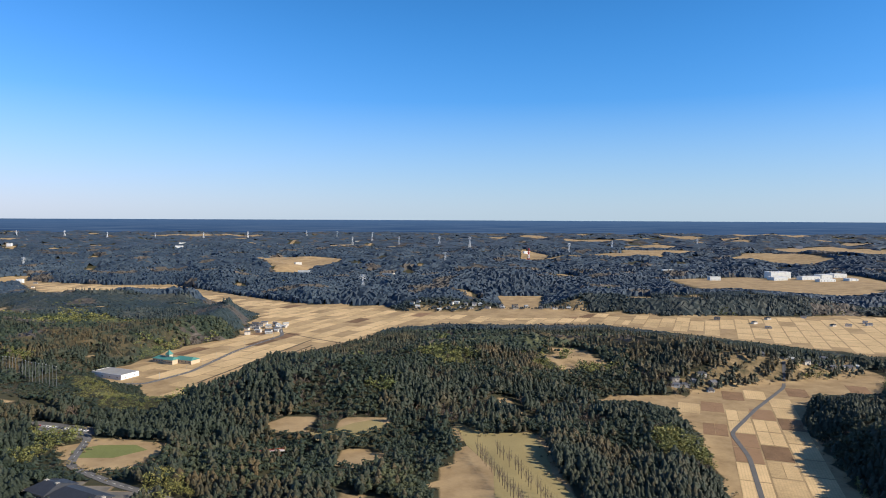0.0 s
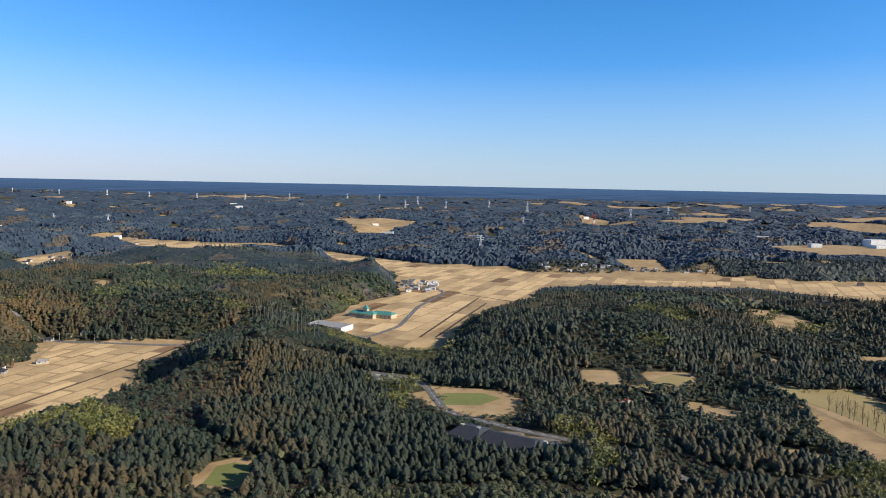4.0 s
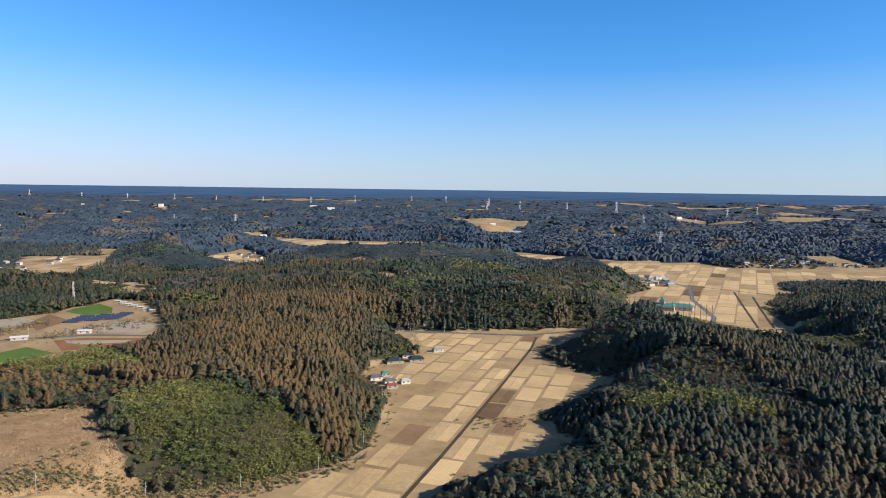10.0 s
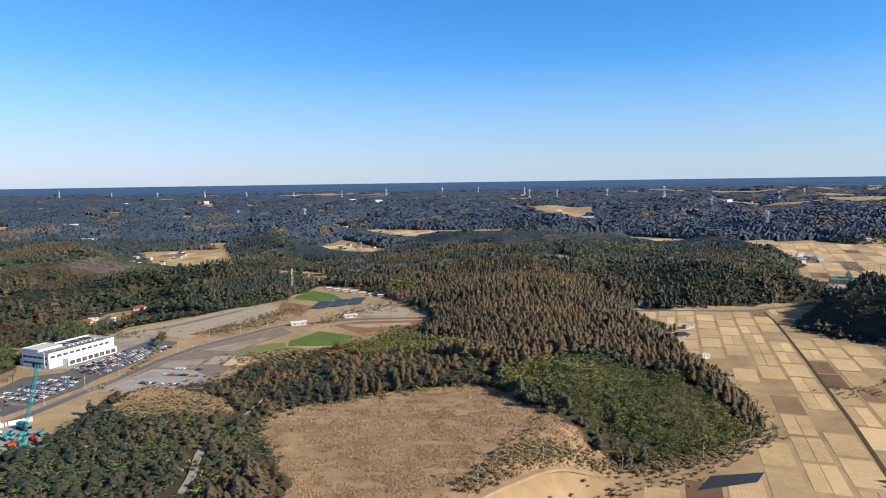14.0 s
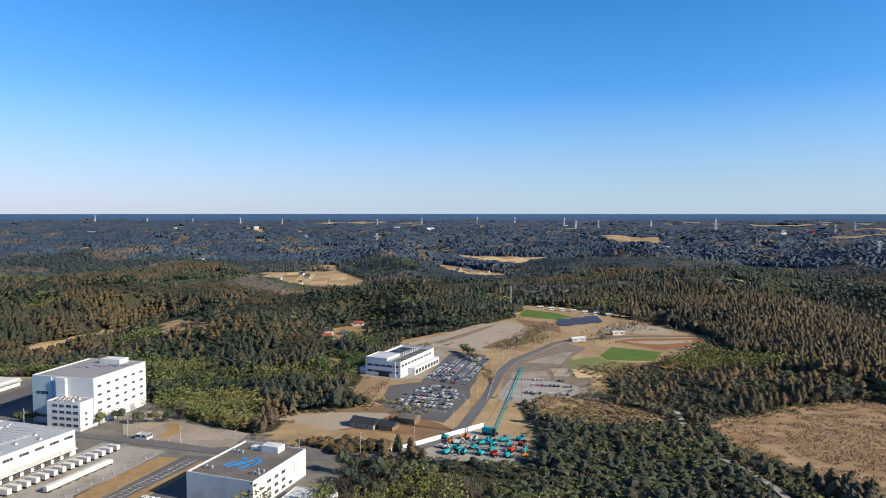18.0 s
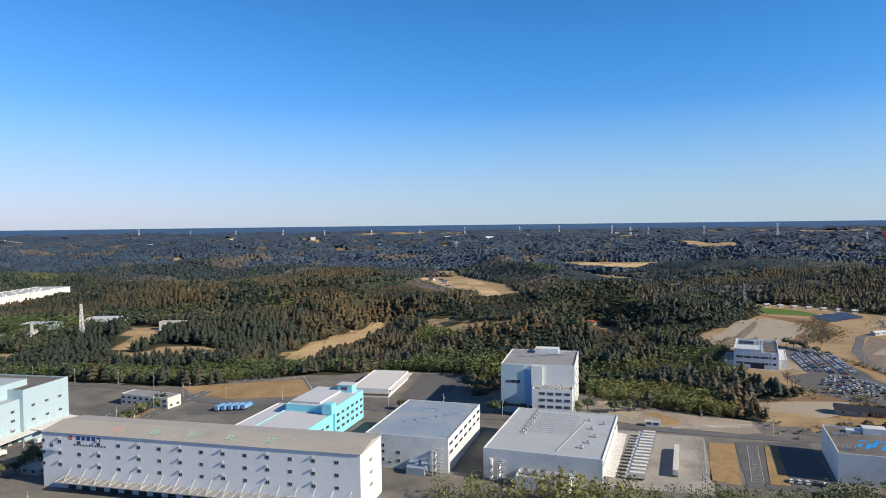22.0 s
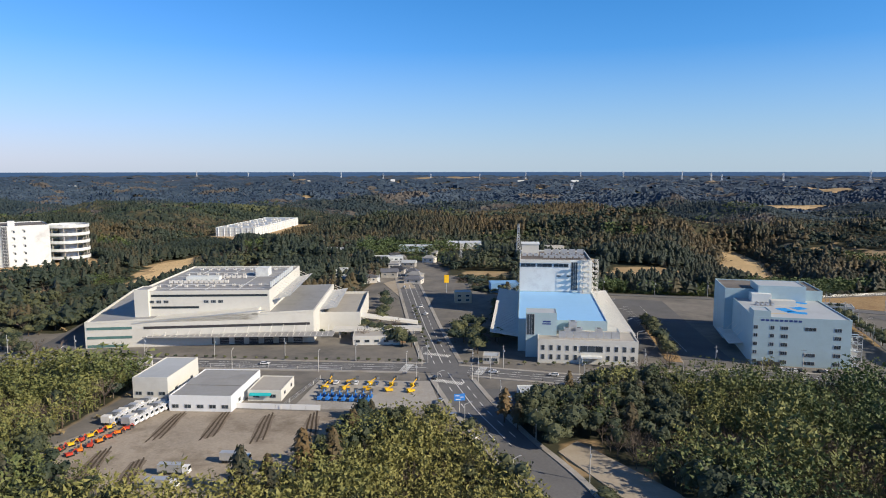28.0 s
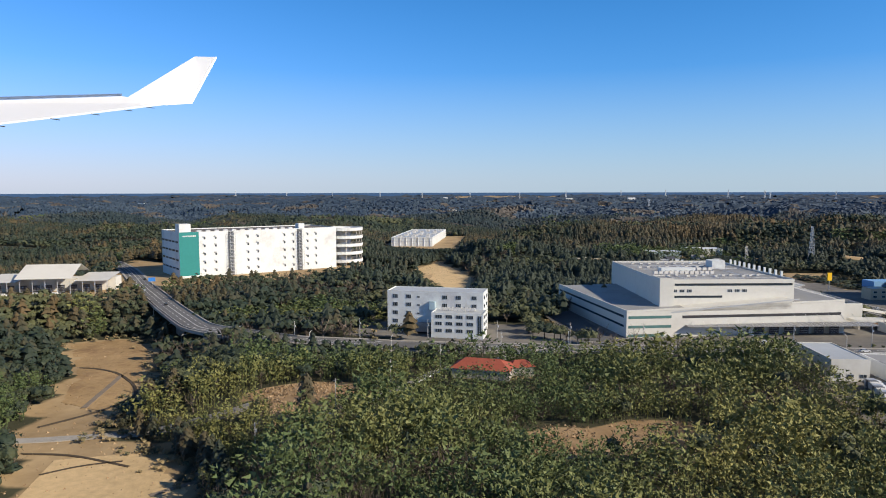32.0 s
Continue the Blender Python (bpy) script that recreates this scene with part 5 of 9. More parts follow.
def plant(x, y, lod, r, grow=1.0, wood=""):
    h0 = land_height(x, y)
    n1, n2, n3, stand = stands(x, y)
    pick = r.uniform(size=len(x))
    groove = np.zeros(len(x), bool)
    for poly in BAMBOO:
        groove |= inside(poly, x, y)
    planted = inside(CEDAR_HILL, x, y)
    scrub = (inside(SCRUB, x, y) | inside(SCRUB_LOW, x, y)) | gully(x, y)
    size = np.where(scrub, 0.6, 1.0) * np.where(blocks_sight(x, y, h0, 12.0) & ~groove, 0.36, np.where(groove & (y > 300), 0.75, 1.0))
    # rust tint fades beyond y 1200, part of the painted haze
    rust = np.clip(0.2 + 0.6 * (stand - 0.4) * 1.6 + 0.2 * np.clip((-1550 - x) / 250, 0, 1) * np.clip((2300 + x) / 300, 0, 1) + 0.22 * planted - 0.25 * np.clip((y - 1200) / 800, 0, 1), 0, 1)
    close = (lod == 0) | (x < -2330) & (y < 520)
    conifer = np.where(close, n1 > 0.83, n1 > 0.43)
    kinds = np.where(conifer & (pick < 0.89) | ~conifer & (pick > (0.97 if lod == 0 else 0.86)) | planted & (pick < 0.97), 0, 1)
    kinds = np.where(~planted & ((n2 > 0.69) & (r.uniform(size=len(x)) < 0.6) | (r.uniform(size=len(x)) < 0.03)), 3, kinds)
    kinds = np.where(~planted & (n3 > 0.78) & (n1 < 0.62) & (r.uniform(size=len(x)) < 0.9), 2, kinds)
    if lod == 0:
        kinds = np.where((kinds == 1) & (r.uniform(size=len(x)) < 0.10 + 0.5 * (lumps(x, y, 50, 19) > 0.55)), 2, kinds)
        kinds = np.where(r.uniform(size=len(x)) < 0.05 + 0.25 * (lumps(x, y, 40, 20) > 0.78), 3, kinds)
    kinds = np.where(scrub, np.where(pick < 0.34, 1, np.where(pick < 0.46, 0, 3)), kinds)
    kinds = np.where(inside(SCRUB_LOW, x, y), np.where(pick < 0.46, 1, np.where(pick < 0.60, 0, np.where(pick < 0.72, 2, 3))), kinds)
    kinds = np.where(groove & ((r.uniform(size=len(x)) < 0.94) & (kinds != 3) | (kinds == 0)), 2, kinds)
    patchy, blotch = 0.70 + 0.55 * lumps(x, y, 27, 81), 0.34 * (lumps(x, y, 34, 82) - 0.5)
    # broad: tint lowered past y 480, standing in for slopes that lie in shade
    blend = {0: 0.68 * rust, 1: 0.55 * lumps(x, y, 75, 15) - 0.2 * ((x > -1800) & (y > 480)) - (0.12 if lod == 0 else 0), 2: np.where((x > -1250) | (y > 500), 0.3, 0.6) * lumps(x, y, 60, 16) ** 1.5 + 0.35 * (x > -1250) + 0.3 * ((x > -2548) & (x < -2478) & (y < 175)) + (0.12 * ((x > -2440) & (x < -2280) & (y < 235)) + 0.3 * ((x >= -2280) & (x < -1990) & (y < 235))) * lumps(x, y, 90, 18) + 0.12 * ((x > -2235) & (x < -2095) & (y < 180)) + 0.22 * ((x > -2350) & (x < -2280) & (y < 130)) + 0.26 * ((x > -1690) & (x < -1400) & (y < 560)), 3: 0.5 * n1}
    drift = np.interp(x, (-1700, -1200, -950, -820), (-0.1, 0.1, 0.1, -0.12)) * (y > 430)
    blend[0], blend[1] = blend[0] + drift, blend[1] + drift
    for k, kind in enumerate(("cedar", "broad", "bamboo", "bare")):
        sel = np.where(kinds == k)[0]
        if not len(sel):
            continue
        tall = {"cedar": (11.5, 15.5), "broad": (8.5, 12.5), "bamboo": (11, 14) if lod == 0 else (9, 12), "bare": (7.5, 11.5)}[kind]
        vs, fs, ts, n = [], [], [], 0
        shapes = SHAPES[lod][kind]
        which = r.randint(0, len(shapes), len(sel))
        for s, (v, f) in enumerate(shapes):
            mine = sel[which == s]
            if not len(mine):
                continue
            a = r.uniform(0, 6.283, len(mine))
            hgt = r.uniform(*tall, len(mine)) * (0.85 + 0.3 * n2[mine]) * patchy[mine] * size[mine]
            if k == 2:
                hgt *= r.uniform(0.78, 1.22, len(mine)) * (0.82 + 0.36 * lumps(x[mine], y[mine], 15, 83))
            wid = hgt * r.uniform(0.85, 1.25, len(mine)) * grow / size[mine] ** 0.9
            c, sn = np.cos(a)[:, None], np.sin(a)[:, None]
            px = (v[None, :, 0] * c - v[None, :, 1] * sn) * wid[:, None] + x[mine][:, None]
            py = (v[None, :, 0] * sn + v[None, :, 1] * c) * wid[:, None] + y[mine][:, None]
            pz = v[None, :, 2] * hgt[:, None] + h0[mine][:, None] - 0.4
            vs.append(np.stack([px, py, pz], 2).reshape(-1, 3))
            fs.append((f[None] + (np.arange(len(mine)) * len(v))[:, None, None]).reshape(-1, 3) + n)
            ts.append(np.repeat(np.clip(r.uniform(0, 1, len(mine)) * (0.14 if k == 2 else 0.24) + blend[k][mine] + blotch[mine], 0, 1), len(v)))
            n += len(mine) * len(v)
        name, label = FOREST_LABEL[kind]
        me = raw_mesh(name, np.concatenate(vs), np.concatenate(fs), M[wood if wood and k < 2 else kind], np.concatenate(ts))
        tagged(new(name, me), label, "forest", kind="stuff")


def canopy_sheet(x0, x1, y0, y1, gap, r, wood):
    """The closed roof of distant woods: ragged crowns side by side, torn open over fields and villages."""
    gx, gy = np.meshgrid(np.arange(x0, x1, gap), np.arange(y0, y1, gap))
    rows, cols = gx.shape
    x, y = gx.ravel() + r.uniform(-0.42, 0.42, gx.size) * gap, gy.ravel() + r.uniform(-0.42, 0.42, gx.size) * gap
    bare_land = blocked(x, y, 4.0) | (x < -2700 - 0.95 * (y + 86)) | (x > 330 + 0.74 * y)
    shut = bare_land.reshape(rows, cols)
    edge = shut.copy()
    edge[1:] |= shut[:-1]
    edge[:-1] |= shut[1:]
    edge[:, 1:] |= shut[:, :-1]
    edge[:, :-1] |= shut[:, 1:]
    edge[0], edge[-1] = True, edge[-1] | (y1 < 10000)
    n1, n2, n3, stand = stands(x, y)
    h0 = land_height(x, y)
    tall = (1.0 if wood == "haze_pine" else 0.55) * (7.0 + 4.0 * (n1 > 0.38) + 6.0 * lumps(x, y, 55, 80)) * np.where(blocks_sight(x, y, h0, 12.0), 0.45, 1.0) * np.where((np.arange(x.size) // cols + np.arange(x.size) % cols) % 2, r.uniform(0.8, 1.25, x.size), r.uniform(0.35, 0.8, x.size))
    z = np.where(edge.ravel(), h0 - 1.0, h0 + tall)
    quad = (np.arange(rows - 1)[:, None] * cols + np.arange(cols - 1)[None, :]).ravel()
    flip = r.uniform(size=quad.size) < 0.5
    q = np.stack([quad, quad + 1, quad + cols + 1, quad + cols], 1)
    tri = np.where(flip[:, None, None], q[:, [0, 1, 2, 0, 2, 3]].reshape(-1, 2, 3), q[:, [0, 1, 3, 1, 2, 3]].reshape(-1, 2, 3)).reshape(-1, 3)
    tri = tri[~bare_land[tri].any(axis=1)]
    tint = np.clip(0.02 + 0.36 * stand + 0.30 * r.uniform(size=x.size) - (0.08 if wood else 0.0), 0, 1)
    kind = np.where(n1 > 0.38, 0, 1)[tri[:, 0]]
    kind = np.where((n2 > 0.80)[tri[:, 0]], 3, kind)
    for k, name in ((0, "cedar"), (1, "broad"), (3, "bare")):
        mine = tri[kind == k]
        used = np.unique(mine)
        back = np.zeros(x.size, np.int64)
        back[used] = np.arange(len(used))
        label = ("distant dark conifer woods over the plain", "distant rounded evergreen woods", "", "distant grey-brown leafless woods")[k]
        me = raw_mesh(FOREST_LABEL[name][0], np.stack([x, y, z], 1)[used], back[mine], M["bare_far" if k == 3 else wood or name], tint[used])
        tagged(new(FOREST_LABEL[name][0], me), label, "forest", kind="stuff")


rf = np.random.RandomState(21)
# nearest woods along the last part of the flight
x, y = sow(-2620, -1380, 10, 520, 4.9, rf)
near = (y < near_line(x) + 75) & ~blocked(x, y, 2.5)
plant(x[near], y[near], 0, rf)
# the wooded hills in the middle distance
x, y = sow(-3050, 820, 10, 760, 5.5, rf)
mid = ~((x > -2620) & (x < -1380) & (y < near_line(x) + 75)) & ~blocked(x, y, 3.0)
close = mid & (y < 545) & (x > -1250)
plant(x[close], y[close], 4, rf, 1.12)
mid &= ~close
plant(x[mid], y[mid], 1, rf, 1.15)
x, y = sow(-3250, 980, 760, 1130, 6.2, rf)
mid = ~blocked(x, y, 3.0)
plant(x[mid], y[mid], 3, rf, 1.28)
# thicker growth in the groves and scrub
x, y = sow(-2050, -880, 280, 620, 5.0, rf)
thick = (inside(SCRUB, x, y) | inside(SCRUB_LOW, x, y))
for poly in BAMBOO:
    thick |= inside(poly, x, y)
thick &= ~blocked(x, y, 3.0) & ~((x > -2620) & (x < -1380) & (y < near_line(x) + 75))
plant(x[thick], y[thick], 1, rf, 1.15)
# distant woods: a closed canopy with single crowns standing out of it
for y0, y1, gap, apart, grow, wood in ((1130, 1480, 9.0, 8.2, 1.25, ""), (1480, 1900, 9.5, 9.2, 1.35, "haze_cedar"), (1900, 3050, 7.6, 26.0, 1.5, "haze_pine"), (3050, 5100, 15.0, 80.0, 2.2, "haze_pine")):
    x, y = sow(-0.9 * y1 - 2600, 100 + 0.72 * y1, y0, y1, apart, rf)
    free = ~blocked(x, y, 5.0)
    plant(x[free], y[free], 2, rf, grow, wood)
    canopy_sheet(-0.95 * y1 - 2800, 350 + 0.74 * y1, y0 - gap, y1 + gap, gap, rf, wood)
canopy_sheet(-12600, 8000, 5050, 10330, 42.0, rf, "haze_pine")


# ---- buildings ----
PANES = {}


def windows(parent, face, size, spots, bars=1, glass="window_glass", name="window", frame="steel"):
    """face: (side, plane), the side of the block and the distance of its wall from the origin; spots: (along, height)."""
    w, h = size
    n = max(0, min(bars + 1, 3))
    key = (size, n, glass, frame)
    if key not in PANES:
        PANES[key] = (Build().box(-w / 2, w / 2, -0.1, 0.1, -h / 2, h / 2).mesh(name, glass), None) if n == 0 else (Build().box(-w / 2 - 0.14, w / 2 + 0.14, -0.10, 0.1, -h / 2 - 0.14, h / 2 + 0.14).mesh(name, frame), Build().box(-w / 2 / n + 0.07, w / 2 / n - 0.07, -0.13, -0.08, -h / 2, h / 2).mesh("pane", glass))
    side, off = face
    for u, z in spots:
        m = {"S": pose(u, off, z), "N": pose(-u, off, z, 0, 0, 180), "E": pose(off, u, z, 0, 0, 90), "W": pose(off, -u, z, 0, 0, -90)}[side]
        f = part(name, PANES[key][0], parent, m)
        for k in range(n):
            part("pane", PANES[key][1], f, pose((k - (n - 1) / 2) * w / n, 0, 0))


def block(root, x0, x1, y0, y1, z0, z1, wall, roof, name="wall", rim=0.7, label=""):
    """Walls with a parapet, and a roof deck below its rim."""
    t, zi = 0.4, z1 - rim - 0.25
    out = [(x0, y0), (x1, y0), (x1, y1), (x0, y1)]
    inn = [(x0 + t, y0 + t), (x1 - t, y0 + t), (x1 - t, y1 - t), (x0 + t, y1 - t)]
    v = [(x, y, z0) for x, y in out] + [(x, y, z1) for x, y in out] + [(x, y, z1) for x, y in inn] + [(x, y, zi) for x, y in inn]
    f = [(3, 2, 1, 0), (12, 13, 14, 15)]
    for i in range(4):
        k = (i + 1) % 4
        f += [(i, k, 4 + k, 4 + i), (4 + i, 4 + k, 8 + k, 8 + i), (8 + i, 8 + k, 12 + k, 12 + i)]
    w = Build().add(v, f)
    part(name, w.mesh(name, wall), root, label=label)
    part("roof", Build().box(x0 + 0.42, x1 - 0.42, y0 + 0.42, y1 - 0.42, z1 - rim - 0.24, z1 - rim).mesh("roof", roof), root)


def roof_units(root, spots, z, size=(2.4, 1.4, 1.6), mat="steel", name="air_unit"):
    w, d, h = size
    b = Build().box(-w / 2, w / 2, -d / 2, d / 2, 0.2, h).box(-w / 2 + 0.1, -w / 2 + 0.3, -d / 2, d / 2, 0, 0.2).box(w / 2 - 0.3, w / 2 - 0.1, -d / 2, d / 2, 0, 0.2)
    b.box(-w / 4, w / 4, -d / 3, d / 3, h, h + 0.15, 1)
    me = b.mesh(name, mat, "dark_steel")
    for x, y in spots:
        part(name, me, root, pose(x, y, z))


def bars_text(root, spots, z, name="roof_mark", mat="logo_navy", upright=None):
    """Plain bars where a mark is painted: (x, y, w, l, turn)."""
    for x, y, w, l, turn in spots:
        if upright is None:
            part(name, Build().box(-w / 2, w / 2, -l / 2, l / 2, 0, 0.04).mesh(name, mat), root, pose(x, y, z, 0, 0, turn))
        else:
            part(name, Build().box(-w / 2, w / 2, -0.06, 0, -l / 2, l / 2).mesh(name, mat), root, pose(x, upright, y, 0, 0, turn))


def ring(cx, cy, r0, r1, z, n=20, h=0.04):
    """One closed ring with an inner and an outer wall."""
    v, f = [], []
    for i in range(n):
        a = 6.2832 * i / n
        c, d = math.cos(a), math.sin(a)
        v += [(cx + r0 * c, cy + r0 * d, z), (cx + r1 * c, cy + r1 * d, z), (cx + r1 * c, cy + r1 * d, z + h), (cx + r0 * c, cy + r0 * d, z + h)]
        p, q = 4 * i, 4 * ((i + 1) % n)
        f += [(p + k, p + (k + 1) % 4, q + (k + 1) % 4, q + k)[::-1] for k in range(4)]
    return Build().add(v, f)


def canopy(root, side, off, a, b, z, reach, fall=0.6, ties=8, mat="grey_roof", tie=5.0, name="canopy"):
    """A loading canopy along a wall, hung on slanting ties. side: S, E or W."""
    turn = {"S": 0, "E": 90, "W": -90}[side]
    base = pose(0, 0, 0, 0, 0, turn)
    o = {"S": off, "E": -off, "W": off}[side]
    o = -abs(off)
    c = Build()
    c.add([(a, o, z), (b, o, z), (b, o - reach, z - fall), (a, o - reach, z - fall), (a, o, z + 0.25), (b, o, z + 0.25), (b, o - reach, z - fall + 0.25), (a, o - reach, z - fall + 0.25)], [(0, 1, 2, 3)[::-1], (4, 5, 6, 7)[::-1], (3, 2, 6, 7), (0, 3, 7, 4), (2, 1, 5, 6)])
    ob = part(name, c.mesh(name, mat), root, base)
    for i in range(ties):
        u = a + (b - a) * (i + 0.5) / ties
        part("tie", Build().beam((u, o, z + tie), (u, o - reach * 0.85, z - fall * 0.8 + 0.2), 0.11).mesh("tie", "rust_white"), ob)
    for i in range(ties * 2 + 1):
        u = a + (b - a) * i / (ties * 2)
        part("rib", Build().beam((u, o - 0.05, z + 0.3), (u, o - reach, z - fall + 0.3), 0.1).mesh("rib", "rust_white"), ob)
    return ob


def doors(root, side, off, spots, w, h, mat="dark_steel", name="dock_door", z=0.0):
    turn = {"S": 0, "E": 90, "W": -90, "N": 180}[side]
    b = Build().box(-w / 2, w / 2, -0.06, 0.1, 0, h, 0)
    for i in range(1, 5):
        b.box(-w / 2, w / 2, -0.09, -0.06, h * i / 5 - 0.04, h * i / 5 + 0.04, 1)
    me = b.mesh(name, mat, "steel")
    for u in spots:
        part(name, me, root, pose(0, 0, 0, 0, 0, turn) @ pose(u, -abs(off), z))


def stair_tower(root, x, y, z0, z1, w=3.6, d=5.0, mat="steel", turn=0):
    """An open steel outdoor stair."""
    b = Build()
    for i in (-1, 1):
        for j in (-1, 1):
            b.beam((i * w / 2, j * d / 2, z0), (i * w / 2, j * d / 2, z1), 0.13)
    n = max(2, int((z1 - z0) / 3.2))
    for k in range(n + 1):
        z = z0 + (z1 - z0) * k / n
        b.box(-w / 2, w / 2, -d / 2, -d / 2 + 1.2, z - 0.1, z).box(-w / 2, w / 2, d / 2 - 1.2, d / 2, z - 0.1, z)
        b.beam((-w / 2, -d / 2, z + 1.0), (w / 2, -d / 2, z + 1.0), 0.06).beam((w / 2, -d / 2, z + 1), (w / 2, d / 2, z + 1), 0.06)
        if k < n:
            zn = z0 + (z1 - z0) * (k + 1) / n
            b.beam((-w / 4, -d / 2 + 1, z), (-w / 4, d / 2 - 1, (z + zn) / 2), 0.35).beam((w / 4, d / 2 - 1, (z + zn) / 2), (w / 4, -d / 2 + 1, zn), 0.35)
    part("stair_tower", b.mesh("stair_tower", mat), root, pose(x, y, 0, 0, 0, turn))


PADZ = -15.5


def long_warehouse():
    r = thing("warehouse", "long four-storey pale grey warehouse with small hooded windows and loading canopy", "warehouse", -1818.5, 267, -17.0, -8.5)
    L, D, H = 77.5, 13.0, 27.5
    b = Build().box(-L, L, -D, D, -2, H - 0.5)
    part("wall", b.mesh("wall", "grey_panel"), r)
    part("roof", Build().add([(-L - 0.5, -D - 0.6, H - 0.48), (L + 0.5, -D - 0.6, H - 0.48), (L + 0.5, 0, H + 1.4), (-L - 0.5, 0, H + 1.4), (-L - 0.5, D + 0.6, H - 0.48), (L + 0.5, D + 0.6, H - 0.48)], [(0, 1, 2, 3), (3, 2, 5, 4), (0, 3, 4), (1, 5, 2)]).mesh("roof", "tan_roof"), r)
    rib = Build().beam((0, -D - 0.5, H - 0.4), (0, 0, H + 1.48), 0.09)
    rme = rib.mesh("roof_rib", "grey_roof")
    for i in range(80):
        part("roof_rib", rme, r, pose(-L + 1 + i * 1.95, 0, 0))
    rows = (H - 4.6, H - 9.9, H - 15.2)
    cols = [-68 + i * 10.4 for i in range(14)]
    windows(r, ("S", -D), (1.7, 1.3), [(u, z) for u in cols for z in rows], 1)
    windows(r, ("S", -D), (1.6, 1.3), [(-77, z) for z in rows] + [(-72.5, rows[0] - 2)], 1)
    hood = Build().prism([(-0.45, -0.9), (0.45, -0.9), (0.45, 0), (-0.45, 0)], [0.0, 0.0, 0.1, 0.1], [0.35, 0.35, 0.7, 0.7])
    hme = hood.mesh("hood", "steel")
    for k, u in enumerate(cols):
        if k % 2 == 0:
            for z in rows:
                part("hood", hme, r, pose(u - 0.2, -D, z + 1.5))
    canopy(r, "S", D, -66, L, 6.6, 6.0, 0.5, 18, "grey_roof", 4.6)
    doors(r, "S", D, [-62 + i * 7.4 for i in range(19)], 4.2, 4.4, "shade_void", z=0.6)
    part("dock", Build().box(-66, L, -D - 4.0, -D - 0.02, -2.0, 0.9).mesh("dock", "concrete"), r)
    part("side_canopy", Build().box(-L + 1, -L + 9, -D - 2.5, -D, H - 8.4, H - 8.0).mesh("side_canopy", "faded_blue_roof"), r)
    bars_text(r, [(-58 + i * 2.7, H - 2.5, 1.9, 1.7, 0) for i in range(5)], 0, "wall_mark", "logo_navy", -D - 0.01)
    bars_text(r, [(-60 + i * 1.6, H - 5.6, 0.9, 0.8, 0) for i in range(11)], 0, "wall_mark", "dark_steel", -D - 0.01)
    part("round_mark", ring(0, 0, 0.4, 1.0, 0, 14, 0.1).mesh("round_mark", "red_paint"), r, pose(-62, -D - 0.02, H - 2.5, 90, 0, 0))
    slope = math.degrees(math.atan2(1.88, D + 0.6))
    part("roof_mark", ring(0, 0, 1.8, 2.9, 0, 18, 0.06).box(-0.4, 0.4, -1.8, 1.8, 0, 0.06).mesh("roof_mark", "faded_red"), r, pose(-42, -7, H + 0.62, slope, 0, 0))
    for i in range(4):
        g = Build().box(-2.6, 2.6, 1.3, 2.0, 0, 0.06).box(-0.4, 0.4, -2.2, 1.3, 0, 0.06).box(-2.2, -1.5, -2, 1.3, 0, 0.06).box(0.7, 2.6, -0.6, 0, 0, 0.06).box(-1.5, 2.4, -2.2, -1.6, 0, 0.06)
        part("roof_mark", g.mesh("roof_mark", "faded_green"), r, pose(-22 + i * 19, -7, H + 0.62, slope, 0, 0))
    doors(r, "E", L, [-9], 3.6, 4.0, "steel")
    for z in rows[:3]:
        part("balcony", Build().box(L, L + 1.4, -3, 1, z - 2, z - 1.8).box(L + 1.3, L + 1.4, -3, 1, z - 1.8, z - 0.9).mesh("balcony", "rust_white"), r)
    doors(r, "E", L, [-1], 2.0, 2.2, "white_panel", "side_door", H - 9)
    return r


long_warehouse()


